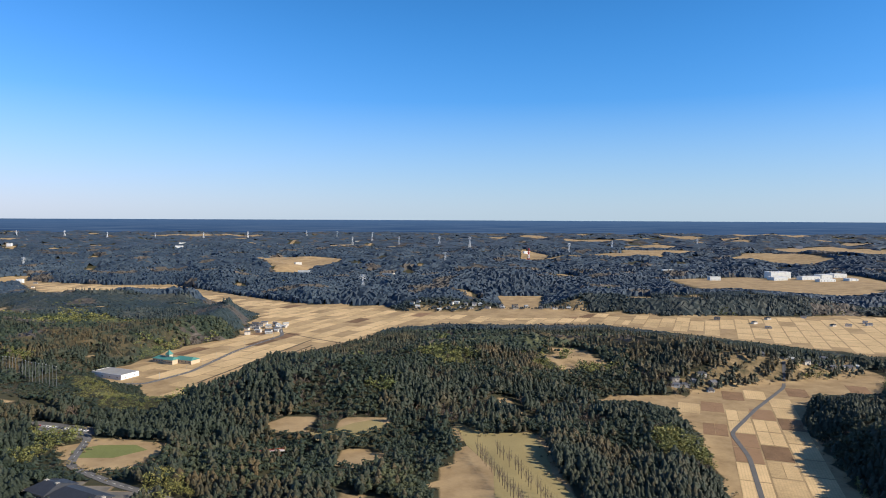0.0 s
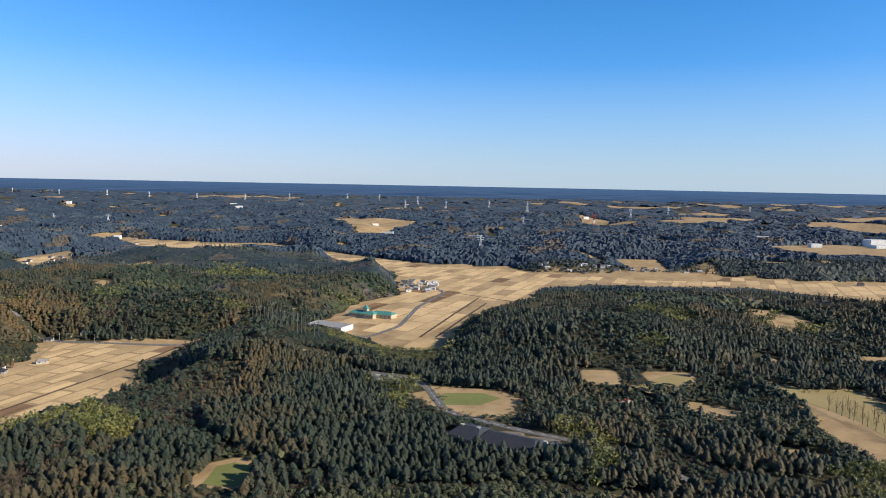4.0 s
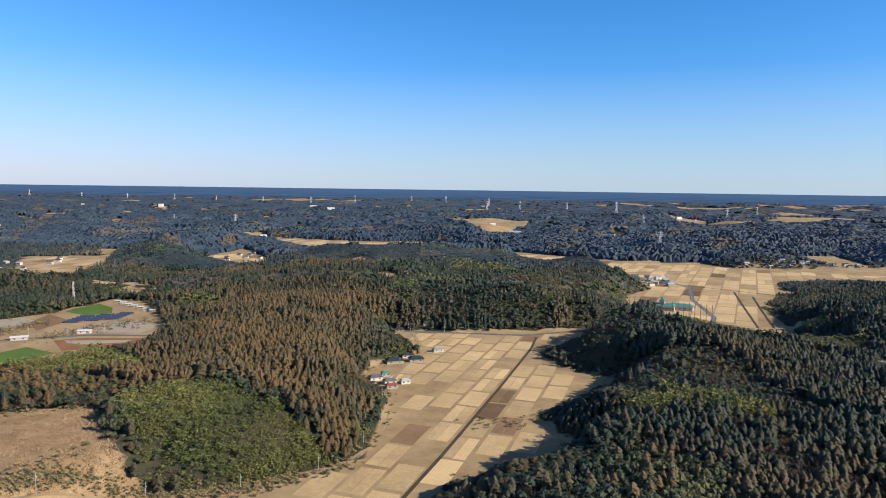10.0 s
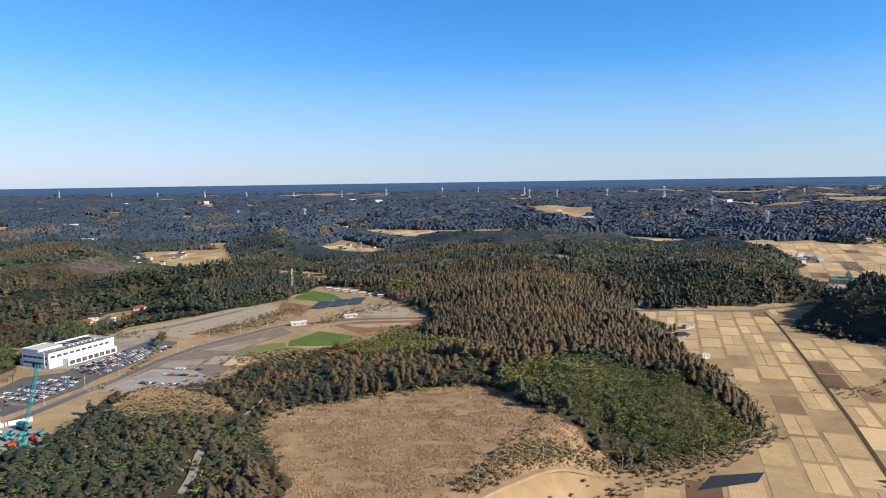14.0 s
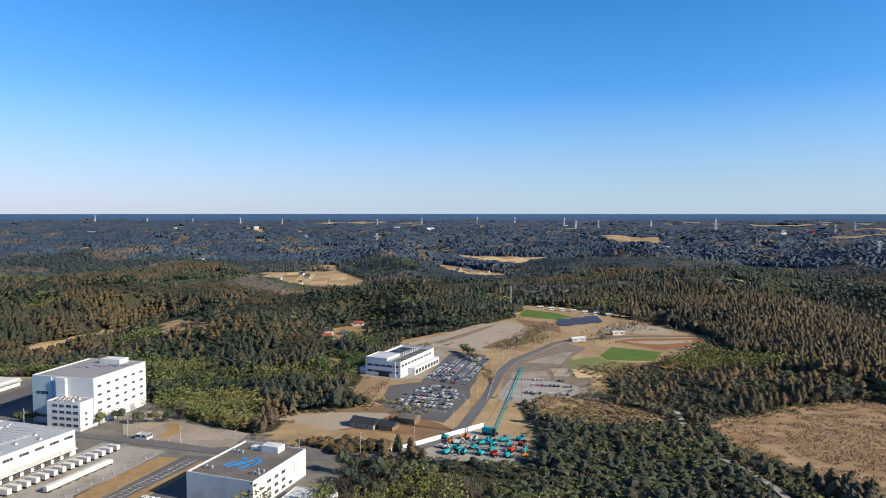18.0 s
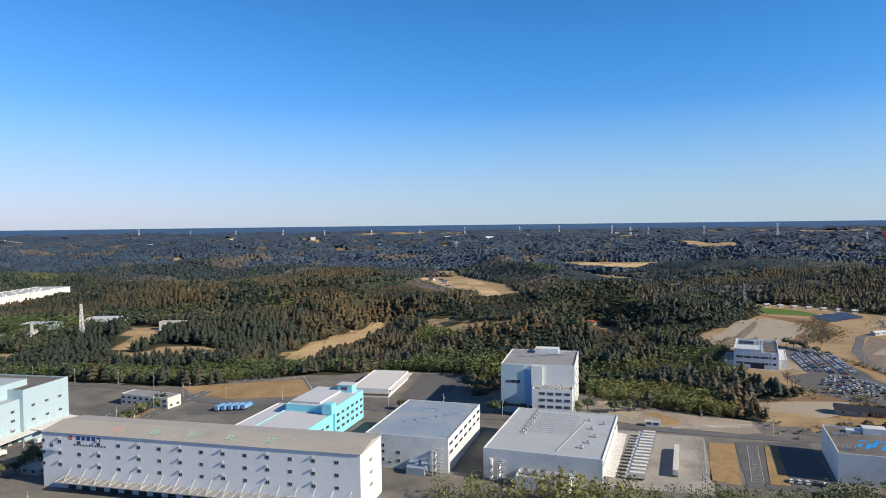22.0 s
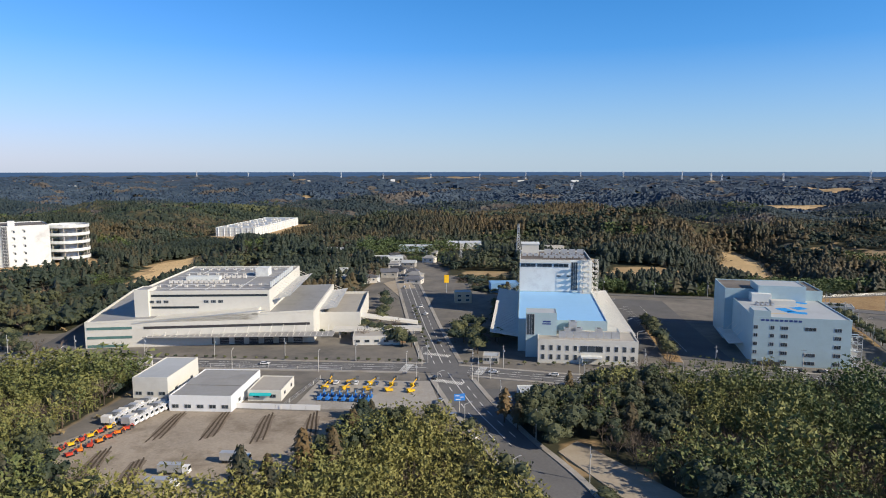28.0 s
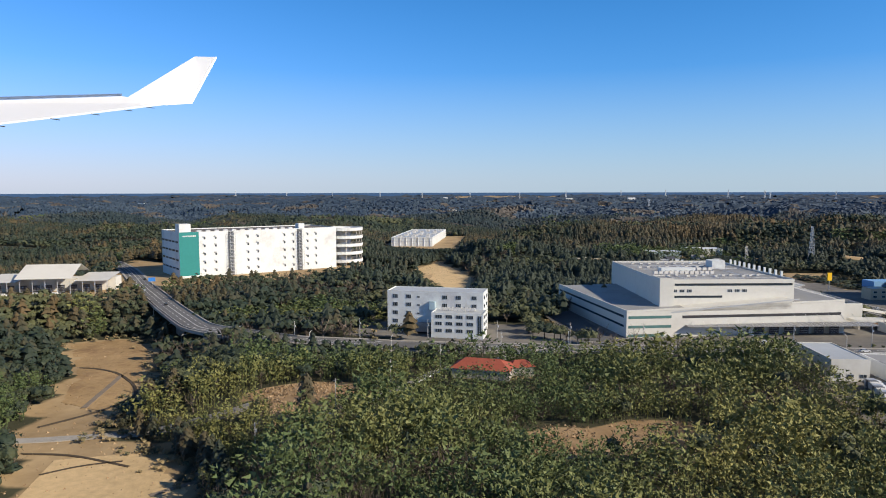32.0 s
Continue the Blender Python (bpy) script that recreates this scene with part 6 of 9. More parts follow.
def blue_panel_tower():
    r = thing("warehouse", "tall pale grey-blue warehouse block with narrow front office wing", "warehouse", -1661, 420, -15.5, -9)
    block(r, -22.8, 22.8, -25, 25, -1, 30.5, "white_panel", "grey_roof", label="white panel walls")
    # pale blue on the front stands in for the bluish shade of this side
    part("cladding", Build().box(-22.6, -8.1, -25.4, -25.02, -1, 30.2).mesh("cladding", "pale_blue_panel"), r, label="front panels coloured pale blue in place of shade")
    block(r, -2, 22, -36, -25.05, -1, 18, "white_panel", "grey_roof", "office_wing")
    part("pilaster", Build().box(-3.5, 3.5, -27.0, -25.02, -1, 29.9).mesh("pilaster", "white_panel"), r)
    part("blue_band", Build().box(-8, -3.6, -25.6, -25.02, -1, 27).mesh("blue_band", "blue_panel"), r)
    windows(r, ("S", -36), (3.4, 1.5), [(4 + i * 5.0, z) for i in range(4) for z in (3.5, 7.5, 11.5, 15.4)], 2)
    windows(r, ("E", 22), (1.8, 1.3), [(-31, z) for z in (3, 6.5, 10)], 1)
    windows(r, ("S", -25.4), (9.0, 1.8), [(-15, 19.5), (-15, 4.6)], 4)
    windows(r, ("E", 22.8), (3.2, 1.3), [(-20 + i * 8, z) for i in range(6) for z in (9, 14, 19, 24.5)], 2)
    bars_text(r, [(-13, 2, 1.2, 7, 90), (-6, 3, 1.2, 7, 60), (-2, 8, 1.2, 8, 75), (4, 8, 1.1, 8, 90), (10, 10, 1.2, 7, 60), (14, 13, 1.2, 7, 90)], 29.82, "roof_mark", "logo_navy")
    part("roof_mark", ring(6, 15, 2.6, 3.8, 29.82).mesh("roof_mark", "logo_navy"), r)
    part("plant_room", Build().box(-6, 10, 15, 24, 29.85, 33.0).mesh("plant_room", "white_panel"), r)
    roof_units(r, [(2 + i * 3.2, -29) for i in range(5)] + [(4 + i * 3.2, -33) for i in range(4)], 17.3, mat="rust_white")
    doors(r, "E", 22.8, [-20, -10, 0, 10], 4.5, 4.6, "steel")


blue_panel_tower()


def flat_store(cx, cy, turn, w, d, h, roof, wall, label, marks=None, strip_rows=2, vents=False, z=PADZ):
    r = thing("warehouse", label, "warehouse", cx, cy, z, turn)
    block(r, -w / 2, w / 2, -d / 2, d / 2, -2, h, wall, roof, rim=0.45)
    n = max(3, int(d / 9))
    for k in range(strip_rows):
        zz = h - 3.2 - k * 4.2
        windows(r, ("E", w / 2), (5.6, 1.3), [(-d / 2 + d * (i + 0.5) / n, zz) for i in range(n)], 3)
    if vents:
        tube = Build().beam((-11, 0, 0.35), (11, 0, 0.35), 0.16, sides=6)
        tme = tube.mesh("roof_pipe", "white_roof")
        for i in range(11):
            part("roof_pipe", tme, r, pose(-2, -4 + i * 3.3, h - 0.4))
        roof_units(r, [(-14 - (i % 2) * 1.5, -8 + i * 2.6) for i in range(16)], h - 0.42, (1.2, 1.2, 0.8), "rust_white", "roof_vent")
        roof_units(r, [(16, -22), (18, -14), (20, -4), (17, 8), (14, 22), (22, 18)], h - 0.42, (2.2, 1.4, 1.0), "rust_white")
        part("roof_pipe", Build().beam((6, -30, 0.3), (13, 24, 0.3), 0.15, sides=6).mesh("roof_pipe", "white_roof"), r, pose(0, 0, h - 0.4))
    return r, h


r, h = flat_store(-1660, 316, -14.5, 54.5, 72, 14, "pale_roof", "white_panel", "broad flat pale blue-grey roofed factory with roof pipes and lorry docks", vents=True, strip_rows=1)
canopy(r, "E", 27.25, -32, 33, 5.2, 5.0, 0.4, 10, "rust_white", 3.0)
doors(r, "E", 27.25, [-30 + i * 6 for i in range(11)], 4, 4.2, "shade_void")
block(r, -10, 14, -45, -36.05, -2, 6, "grey_panel", "grey_roof", "annex")
roof_units(r, [(-6 + i * 4, -40) for i in range(5)], 5.4, (2.4, 1.6, 2.0))
stair_tower(r, -18, -38, -1, 9, 3, 4)
part("tank", Build().beam((-23, -38, 0), (-23, -38, 10), 1.0, sides=10).mesh("tank", "rust_white"), r)
r, h = flat_store(-1726.5, 327, -11.5, 42.5, 64, 16.5, "faded_blue_roof", "white_panel", "flat-roofed white factory with faded blue painted roof", strip_rows=2)
bars_text(r, [(-9 + i * 4.4, -9 + i * 4.2, 1.0, 5.5, 20 + 25 * (i % 3)) for i in range(6)], h - 0.42, "roof_mark", "logo_fade")
bars_text(r, [(-10 + i * 4.4, -9 + i * 4.2, 3.0, 0.9, 20) for i in range(6)], h - 0.42, "roof_mark", "logo_fade")
part("roof_mark", ring(-3, 14, 4.0, 5.4, h - 0.42).mesh("roof_mark", "logo_fade"), r)
windows(r, ("S", -32), (1.6, 1.4), [(-12, z) for z in (4, 8, 11)] + [(-4, 4), (-4, 8)], 1)
stair_tower(r, 17, -35, -1, 12, 4, 5)
part("porch", Build().prism([(2, -38), (11, -38), (11, -32.05), (2, -32.05)], 0, [3.4, 3.4, 5.5, 5.5]).mesh("porch", "faded_blue_roof"), r)


def cyan_office():
    r = thing("factory", "bright cyan three-storey factory wing with white stepped roofs", "factory", -1793.5, 338, -13.0, -11)
    block(r, -15, 15, 2, 42, -1, 16, "cyan_panel", "white_roof", rim=0.3, label="bright cyan painted walls")
    block(r, -16, 14, -42, 1.95, -1, 12.5, "cyan_panel", "white_roof", "low_wing", rim=0.3)
    block(r, -30, -16.05, -30, 20, -1, 11, "white_panel", "white_roof", "rear_wing", rim=0.3)
    for zz in (3.2, 7.0, 10.8):
        windows(r, ("E", 15), (3.4, 1.5), [(6 + i * 6.5, zz) for i in range(6)], 3)
    for zz in (3.2, 7.0):
        windows(r, ("E", 14), (3.4, 1.5), [(-38 + i * 6.5, zz) for i in range(6)], 3)
    part("stair_head", Build().box(9, 14.9, -1.8, 4, 12.6, 18.2).mesh("stair_head", "cyan_panel"), r)
    part("roof_tank_house", Build().box(2, 11, 34, 41, 15.8, 20).mesh("roof_tank_house", "cyan_panel"), r)
    part("tank_roof", Build().box(1.4, 11.6, 33.4, 41.6, 20.02, 20.4).mesh("tank_roof", "white_roof"), r)
    windows(r, ("S", 34), (4, 2), [(6, 18)], 2)
    part("roof_step", Build().box(-14, 4, 6, 40, 15.9, 16.9).mesh("roof_step", "white_roof"), r)


cyan_office()
r, h = flat_store(-1775, 458, -6, 27, 57, 6.2, "rust_white", "white_panel", "long low white loading shed with pale ribbed roof", strip_rows=0)
canopy(r, "E", 13.5, -27, 27, 4.8, 3.5, 0.3, 9, "rust_white", 1.2)
doors(r, "E", 13.5, [-24 + i * 7.5 for i in range(7)], 4, 3.8, "grey_panel")
part("brick_band", Build().box(-13.5, 13.5, -28.62, -28.52, 1.2, 2.6).mesh("brick_band", "brown_earth"), r)


def small_office_box():
    r = thing("factory", "white box factory with dark flat roof and blue roof mark", "factory", -1512.5, 306.5, -16.5, -16)
    block(r, -18.3, 18.3, -22.5, 22.5, -1, 14.8, "white_panel", "dark_roof", rim=0.8)
    windows(r, ("E", 18.3), (3.0, 1.4), [(-10 + i * 6, z) for i in range(4) for z in (3, 6.6, 10.4)][:10], 2)
    windows(r, ("E", 18.3), (5, 5), [(14, 9)], 3, "vinyl")
    doors(r, "S", 22.5, [-10], 1.6, 2.2, "steel", "side_door")
    doors(r, "S", 22.5, [11, 16], 2.4, 3, "steel")
    part("stair_head", Build().box(-2, 8, 13, 19.2, 14.0, 17.2).mesh("stair_head", "white_panel"), r)
    part("roof_house", Build().box(-9, -2.5, 14, 18, 14.0, 15.4).mesh("roof_house", "white_panel"), r)
    roof_units(r, [(-15 + i * 2.6, 8) for i in range(3)] + [(-14, -14), (-11, -14), (12, -13), (14.5, -13), (12, -10), (15, -10)], 14.0, (1.6, 1.1, 1.5))
    for spot in ((-3.5, -6, 1.8, 9, -20), (0, -2, 1.8, 11, -20), (3, -6, 1.8, 9, -20), (-4, 2, 3.4, 1.8, -20), (3.4, 3, 5.5, 1.8, -20), (5.5, -2, 1.6, 6, -20), (-7, -6, 1.6, 6, -20)):
        bars_text(r, [spot], 14.02, "roof_mark", "logo_blue")


small_office_box()


def twin_block():
    r = thing("factory", "pale blue five-storey freight building with lower front block and canopies", "factory", -1978, 306, -16.5, -6)
    block(r, -21.8, 21.8, -30, 22, -1, 25, "pale_blue_panel", "pale_roof", rim=0.5, label="pale blue panels")
    block(r, -26, 24, 22.05, 56, -1, 30, "pale_blue_panel", "dark_roof", "rear_block", rim=0.6)
    block(r, -10, 14, 16, 36, 24.6, 33, "pale_blue_panel", "pale_roof", "lift_house", rim=0.3)
    part("lift_house_small", Build().box(-14, -4, 12, 20, 24.6, 29).mesh("lift_house_small", "white_panel"), r)
    block(r, -21.7, -14, -29.9, -20, 25.02, 28, "pale_blue_panel", "pale_roof", "corner_house", rim=0.3)
    part("roof_house", Build().box(-6, 6, 4, 9, 24.5, 27).mesh("roof_house", "cream_panel"), r)
    roof_units(r, [(-13 + (i % 4) * 2.4, 2 + (i // 4) * 2.2) for i in range(8)] + [(-20 + (i % 3) * 2.4, -18 + (i // 3) * 2.0) for i in range(9)], 24.52, (1.6, 1.2, 1.4))
    for z in (3.0, 7.4, 11.6, 15.8, 19.8):
        windows(r, ("S", -30), (3.0, 1.6), [(16, z), (-7.5, z)] if z < 19 else [(16, z), (-7.5, z)], 3)
        windows(r, ("S", -30), (1.8, 1.6), [(-13, z), (-20.5, z)], 1)
    windows(r, ("S", -30), (5.0, 1.5), [(4, 19.8), (4, 7.0), (4, 3.0)], 4)
    windows(r, ("E", 21.8), (2.6, 1.3), [(-16 + i * 11, z) for i in range(4) for z in (8.5, 14, 19)], 2)
    windows(r, ("E", 24), (2.6, 1.3), [(29 + i * 10, z) for i in range(3) for z in (12, 20)], 2)
    bars_text(r, [(-17.5 + i * 2.1, 23.4, 1.5, 0.9, 0) for i in range(9)], 0, "wall_mark", "logo_navy", -30.02)
    for spot in ((-2, -8, 6, 9, 20), (2, -14, 9, 5, -15), (6, -2, 7, 6, 30), (4, 8, 5, 7, 10), (10, 14, 8, 4, -20), (-8, -18, 9, 2.6, 8)):
        bars_text(r, [spot], 24.52, "roof_mark", "logo_blue" if spot[0] > -5 else "orange_wall")
    canopy(r, "E", 21.8, -14, 27, 6.4, 7.0, 0.5, 5, "rust_white", 6)
    canopy(r, "E", 24.0, 26, 55, 6.8, 8.0, 0.5, 4, "rust_white", 6)
    canopy(r, "W", 21.8, -26, 10, 6.4, 7.0, 0.5, 5, "rust_white", 6)
    doors(r, "E", 21.8, [-10 + i * 7 for i in range(6)], 4.4, 4.4, "shade_void")
    part("entrance", Build().box(-19, -9, -31.5, -30.02, 0, 3.0).mesh("entrance", "shade_void"), r)
    stair_tower(r, 24.8, -26, -1, 17, 4.5, 6)


twin_block()


def blue_roof_terminal():
    r = thing("factory", "freight terminal with sky-blue flat roof, white rear tower and truss canopies", "factory", -2094, 330, PADZ, 0)
    x0, x1 = -23, 23
    block(r, x0, x1, -40, 46, -1, 17, "pale_blue_panel", "sky_blue_roof", rim=0.5, label="pale blue panels under a sky-blue roof")
    block(r, x0, x1, 46.05, 100, -1, 37.5, "white_panel", "dark_roof", "rear_tower", rim=1.0)
    part("cornice", Build().box(x0, 9, 44.8, 46.02, 35.4, 37.5).mesh("cornice", "cream_panel"), r)
    windows(r, ("S", 46), (9.5, 2.0), [(-17.5, 33.8), (-7, 33.8), (3.5, 33.8)], 5)
    windows(r, ("S", 46), (2.6, 1.0), [(2, 27), (8.5, 27)], 2)
    windows(r, ("S", 46), (4.0, 18), [(12, 27)], 2, "window_glass")
    for z in (22, 26, 30, 34):
        windows(r, ("E", x1), (4.0, 1.6), [(60 + i * 8.5, z) for i in range(5)], 3)
    windows(r, ("W", x0), (2.6, 1.4), [(-92 + i * 9, z) for i in range(5) for z in (20, 26, 32)], 2)
    part("lift_house", Build().box(-22, -10, 80, 94, 36.6, 43.6).mesh("lift_house", "cream_panel"), r)
    part("lift_roof", Build().box(-22.4, -9.6, 79.6, 94.4, 43.62, 44.1).mesh("lift_roof", "white_panel"), r)
    for i in range(5):
        part("louvre_screen", Build().box(-6 + i * 5.6, -1.4 + i * 5.6, 86, 86.3, 36.6, 40).mesh("louvre_screen", "steel"), r)
    roof_units(r, [(-20 + i * 4, 70) for i in range(10)] + [(-6 + i * 4, 62) for i in range(7)], 36.62, (2.8, 2.0, 2.0))
    stair_tower(r, 19, 43.2, 16.8, 38, 6, 5, "rust_white")
    stair_tower(r, x1 + 2.2, 50, -1, 37, 4, 6, "rust_white")
    block(r, -13, 35.5, -61, -40.05, -1, 12, "cream_panel", "tan_roof", "front_office", rim=0.5)
    windows(r, ("S", -61), (1.6, 2.4), [(-10.5 + i * 3.95, z) for i in (0, 1, 2, 3, 4, 8, 9, 10, 11) for z in (3.2, 7.8)], 0)
    windows(r, ("S", -61), (11, 3.0), [(13, 7.6)], 7)
    part("porch", Build().box(8, 18, -64, -61.02, 3.6, 4.4).box(8.4, 9, -63.6, -63, 0, 3.6).box(17, 17.6, -63.6, -63, 0, 3.6).mesh("porch", "white_panel"), r)
    windows(r, ("E", 35.5), (1.4, 7.0), [(-58 + i * 3.4, 5.8) for i in range(5)], 0)
    block(r, -19, -3.5, -51, -39.0, -1, 23, "pale_blue_panel", "pale_roof", "sign_tower", rim=0.3)
    windows(r, ("S", -51), (3.8, 10.5), [(-16.6, 17)], 2)
    bars_text(r, [(-8.5, 18.6, 4.0, 0.8, 0), (-8.5, 17.4, 4.4, 0.6, 0)], 0, "wall_mark", "logo_navy", -51.02)
    for i in range(8):
        part("louvre_screen", Build().box(-2.5 + i * 3.7, 1.0 + i * 3.7, -55, -54.8, 11.5, 14.9).mesh("louvre_screen", "steel"), r)
    part("louvre_screen", Build().box(27.2, 27.4, -54.6, -44, 11.5, 14.9).mesh("louvre_screen", "steel"), r)
    roof_units(r, [(2, -47), (8, -47), (18, -47)], 11.5, (3.4, 3.0, 3.4))
    roof_units(r, [(5, -43)], 11.5, (4, 4, 6), "steel", "exhaust_duct")
    canopy(r, "E", x1, -38, 96, 7.2, 15.0, -2.0, 20, "rust_white", 9)
    canopy(r, "W", -x0, -96, 38, 7.2, 15.0, -2.0, 20, "rust_white", 9)
    doors(r, "E", x1, [-34 + i * 8 for i in range(17)], 5, 4.6, "shade_void")


blue_roof_terminal()


def stepped_factory():
    r = thing("factory", "large cream stepped mail factory with long window bands and rooftop plant", "factory", -2295.8, 327.7, -15.0, 9)
    part("wall", Build().prism([(-60, -52), (60, -42), (60, 50), (-76, 50)], -1, [12.8, 16.5, 16.5, 12.8]).mesh("wall", "cream_panel"), r, label="cream panel walls of the lower floors")
    part("roof", Build().prism([(-59, -51), (59, -41), (59, 49), (-75, 49)], [12.82, 16.52, 16.52, 12.82], [12.92, 16.62, 16.62, 12.92]).mesh("roof", "grey_roof"), r)
    for name, pts, zs in (("rim", [(-60, -52), (60, -42), (60, -41.4), (-60, -51.4)], (12.9, 16.6, 16.6, 12.9)), ("rim", [(-60, -52), (-59.4, -52), (-75.4, 50), (-76, 50)], (12.9,) * 4)):
        part(name, Build().prism(pts, zs, [z + 1.0 for z in zs]).mesh(name, "cream_panel"), r)
    block(r, -38, 35, -37, 60, 12.9, 28, "cream_panel", "grey_roof", "upper_block", rim=0.9)
    block(r, -38.6, -31, -39, -26, 12.9, 29, "cream_panel", "grey_roof", "corner_tower", rim=0.4)
    for z, a, b, g in ((25.2, -30, 34, "window_glass"), (18.6, -30, -4, "window_glass")):
        part("window_band", Build().box(a, b, -37.12, -37.02, z - 0.6, z + 0.6).mesh("window_band", g), r)
    windows(r, ("S", -37), (2.6, 1.4), [(-30, 21.8), (-26, 21.8), (-22, 21.8), (0, 21.8), (4, 21.8), (8, 21.8)], 2)
    tilt = math.degrees(math.atan2(10, 120))
    # the last, longest band is shade-dark colour instead of glass
    for z, a, b, g in ((10.2, -59, -36, "green_glass"), (5.2, -59, -36, "green_glass"), (0.6, -59, -40, "green_glass"), (10.0, -30, 58, "shade_void")):
        ln = (b - a) / math.cos(radians(tilt))
        me = Build().box(0, ln, -0.14, -0.02, -0.7, 0.7).mesh("window_band", g)
        part("window_band", me, r, pose(a, -52 + (a + 60) * 10 / 120, z, 0, 0, tilt))
    lean = math.degrees(math.atan2(-16, 102))
    for z in (5.2, 10.2):
        part("window_band", Build().box(0, 98, -0.12, -0.02, -0.6, 0.6).mesh("window_band", "window_glass"), r, pose(-60 - 15.7, 48, z, 0, 0, -90 - lean) @ pose(0, 0, 0))
    part("slant_line", Build().add([(-36, -50.15, 12.8), (34, -44.3, 18.5), (34, -44.3, 17.9), (-36, -50.15, 12.1)], [(0, 1, 2, 3)]).mesh("slant_line", "steel"), r)
    part("slant_wall", Build().prism([(-36, -50.0), (30, -44.5), (30, -37.1), (-36, -37.1)], 12.9, [13.2, 18.5, 18.5, 13.2]).mesh("slant_wall", "cream_panel"), r)
    c = canopy(r, "S", 44, -28, 72, 5.6, 9.0, 0.4, 16, "grey_roof", 4.6)
    doors(r, "S", 46.5, [-20 + i * 8 for i in range(10)], 5, 4.6, "shade_void")
    block(r, 60.05, 84, -20, 48, -1, 10.5, "cream_panel", "tan_roof", "side_wing", rim=0.5)
    part("ramp", Build().prism([(84.05, -14), (118, -8), (118, -2), (84.05, -6)], [7.0, 1.0, 1.0, 7.0], [8.2, 2.2, 2.2, 8.2]).mesh("ramp", "cream_panel"), r)
    part("ramp", Build().prism([(70, -36), (120, -36), (120, -28), (70, -28)], 3.6, 5.2).mesh("ramp", "cream_panel"), r)
    for i in range(7):
        part("ramp_pier", Build().box(73 + i * 7, 74 + i * 7, -34, -30, -1, 3.58).mesh("ramp_pier", "concrete"), r)
    for i in range(11):
        part("roof_post", Build().box(33.2, 34.4, -26 + i * 6.4, -25 + i * 6.4, 28, 31).mesh("roof_post", "white_panel"), r)
    part("lift_house", Build().box(14, 22, 20, 30, 27.1, 32).mesh("lift_house", "white_panel"), r)
    for i in range(22):
        part("roof_rail", Build().beam((-40 + i * 3.3, 38, 28.9), (-40 + i * 3.3, 38, 30.4), 0.15).mesh("roof_rail", "steel"), r)
    roof_units(r, [(-30 + i * 3, -6) for i in range(12)] + [(-18 + i * 3.4, 12) for i in range(9)], 27.12, (2.2, 1.6, 1.8), "rust_white")
    part("roof_house", Build().box(-24, -4, 2, 8, 27.12, 29.6).mesh("roof_house", "white_panel"), r)
    roof_units(r, [(-32 + i * 5.2, -20 + (i % 3) * 2.2) for i in range(12)] + [(-30 + i * 6.0, 24 + (i % 2) * 2.5) for i in range(8)] + [(-28 + i * 5.5, 46) for i in range(10)], 27.12, (1.7, 1.3, 1.2), "rust_white")
    for y0 in (-28, -14, 16, 34, 52):
        part("roof_pipe", Build().beam((-34, y0, 27.5), (30, y0, 27.5), 0.16, sides=6).mesh("roof_pipe", "white_roof"), r)
    for u in (-22, -2, 16):
        part("roof_pipe", Build().beam((u, -32, 27.55), (u, 54, 27.55), 0.14, sides=6).mesh("roof_pipe", "white_roof"), r)
    canopy(r, "E", 35, -30, 52, 21.0, 10.0, -2.5, 12, "pale_roof", 6, "truss_canopy")
    canopy(r, "E", 60, -18, 46, 12.6, 10.0, -1.5, 10, "pale_roof", 5, "truss_canopy")
    part("deck_rim", Build().parapet(60.1, 83.9, -19.9, 47.9, 10.52, 11.6, 0.4).mesh("deck_rim", "cream_panel"), r)


stepped_factory()


def four_storey_office():
    r = thing("office_building", "white four-storey office with sash windows and a three-storey front wing", "office", -2447, 276, -13.4, -4)
    block(r, -26.5, 26.5, -8, 8, -2, 20.3, "white_panel", "pale_roof", rim=0.4)
    for z in (3.6, 8.2, 12.8, 17.2):
        windows(r, ("S", -8), (2.7, 1.9), [(-22, z), (-14.5, z), (5.5, z), (13, z), (21.5, z)] if z > 12 else [(-22, z), (-14.5, z)], 2)
        windows(r, ("E", 26.5), (3.6, 1.8), [(-4.5, z), (3.5, z)], 3)
    windows(r, ("S", -8), (1.4, 0.7), [(-9, z) for z in (8, 12.6, 17)], 0)
    block(r, 1, 28.5, -21, -8.05, -2, 11.2, "white_panel", "pale_roof", "front_wing", rim=0.4)
    for z in (1.9, 5.6, 9.2):
        windows(r, ("S", -21), (3.4, 1.6), [(5, z), (10.5, z), (16, z), (21.5, z)], 3)
        windows(r, ("E", 28.5), (3.6, 1.6), [(-17.5, z), (-12, z)], 3)
    windows(r, ("S", -21), (2.0, 10), [(26.5, 5)], 1)
    roof_units(r, [(5 + i * 2.4, -12) for i in range(8)], 10.82, (1.8, 1.2, 1.8), "rust_white")
    part("arched_bay", Build().box(-2.6, 0.4, -9.6, -8.02, 10.5, 15).mesh("arched_bay", "pale_blue_panel"), r)
    part("porch", Build().box(-12, -2, -13, -8.05, -1, 3.4).mesh("porch", "concrete"), r)


four_storey_office()


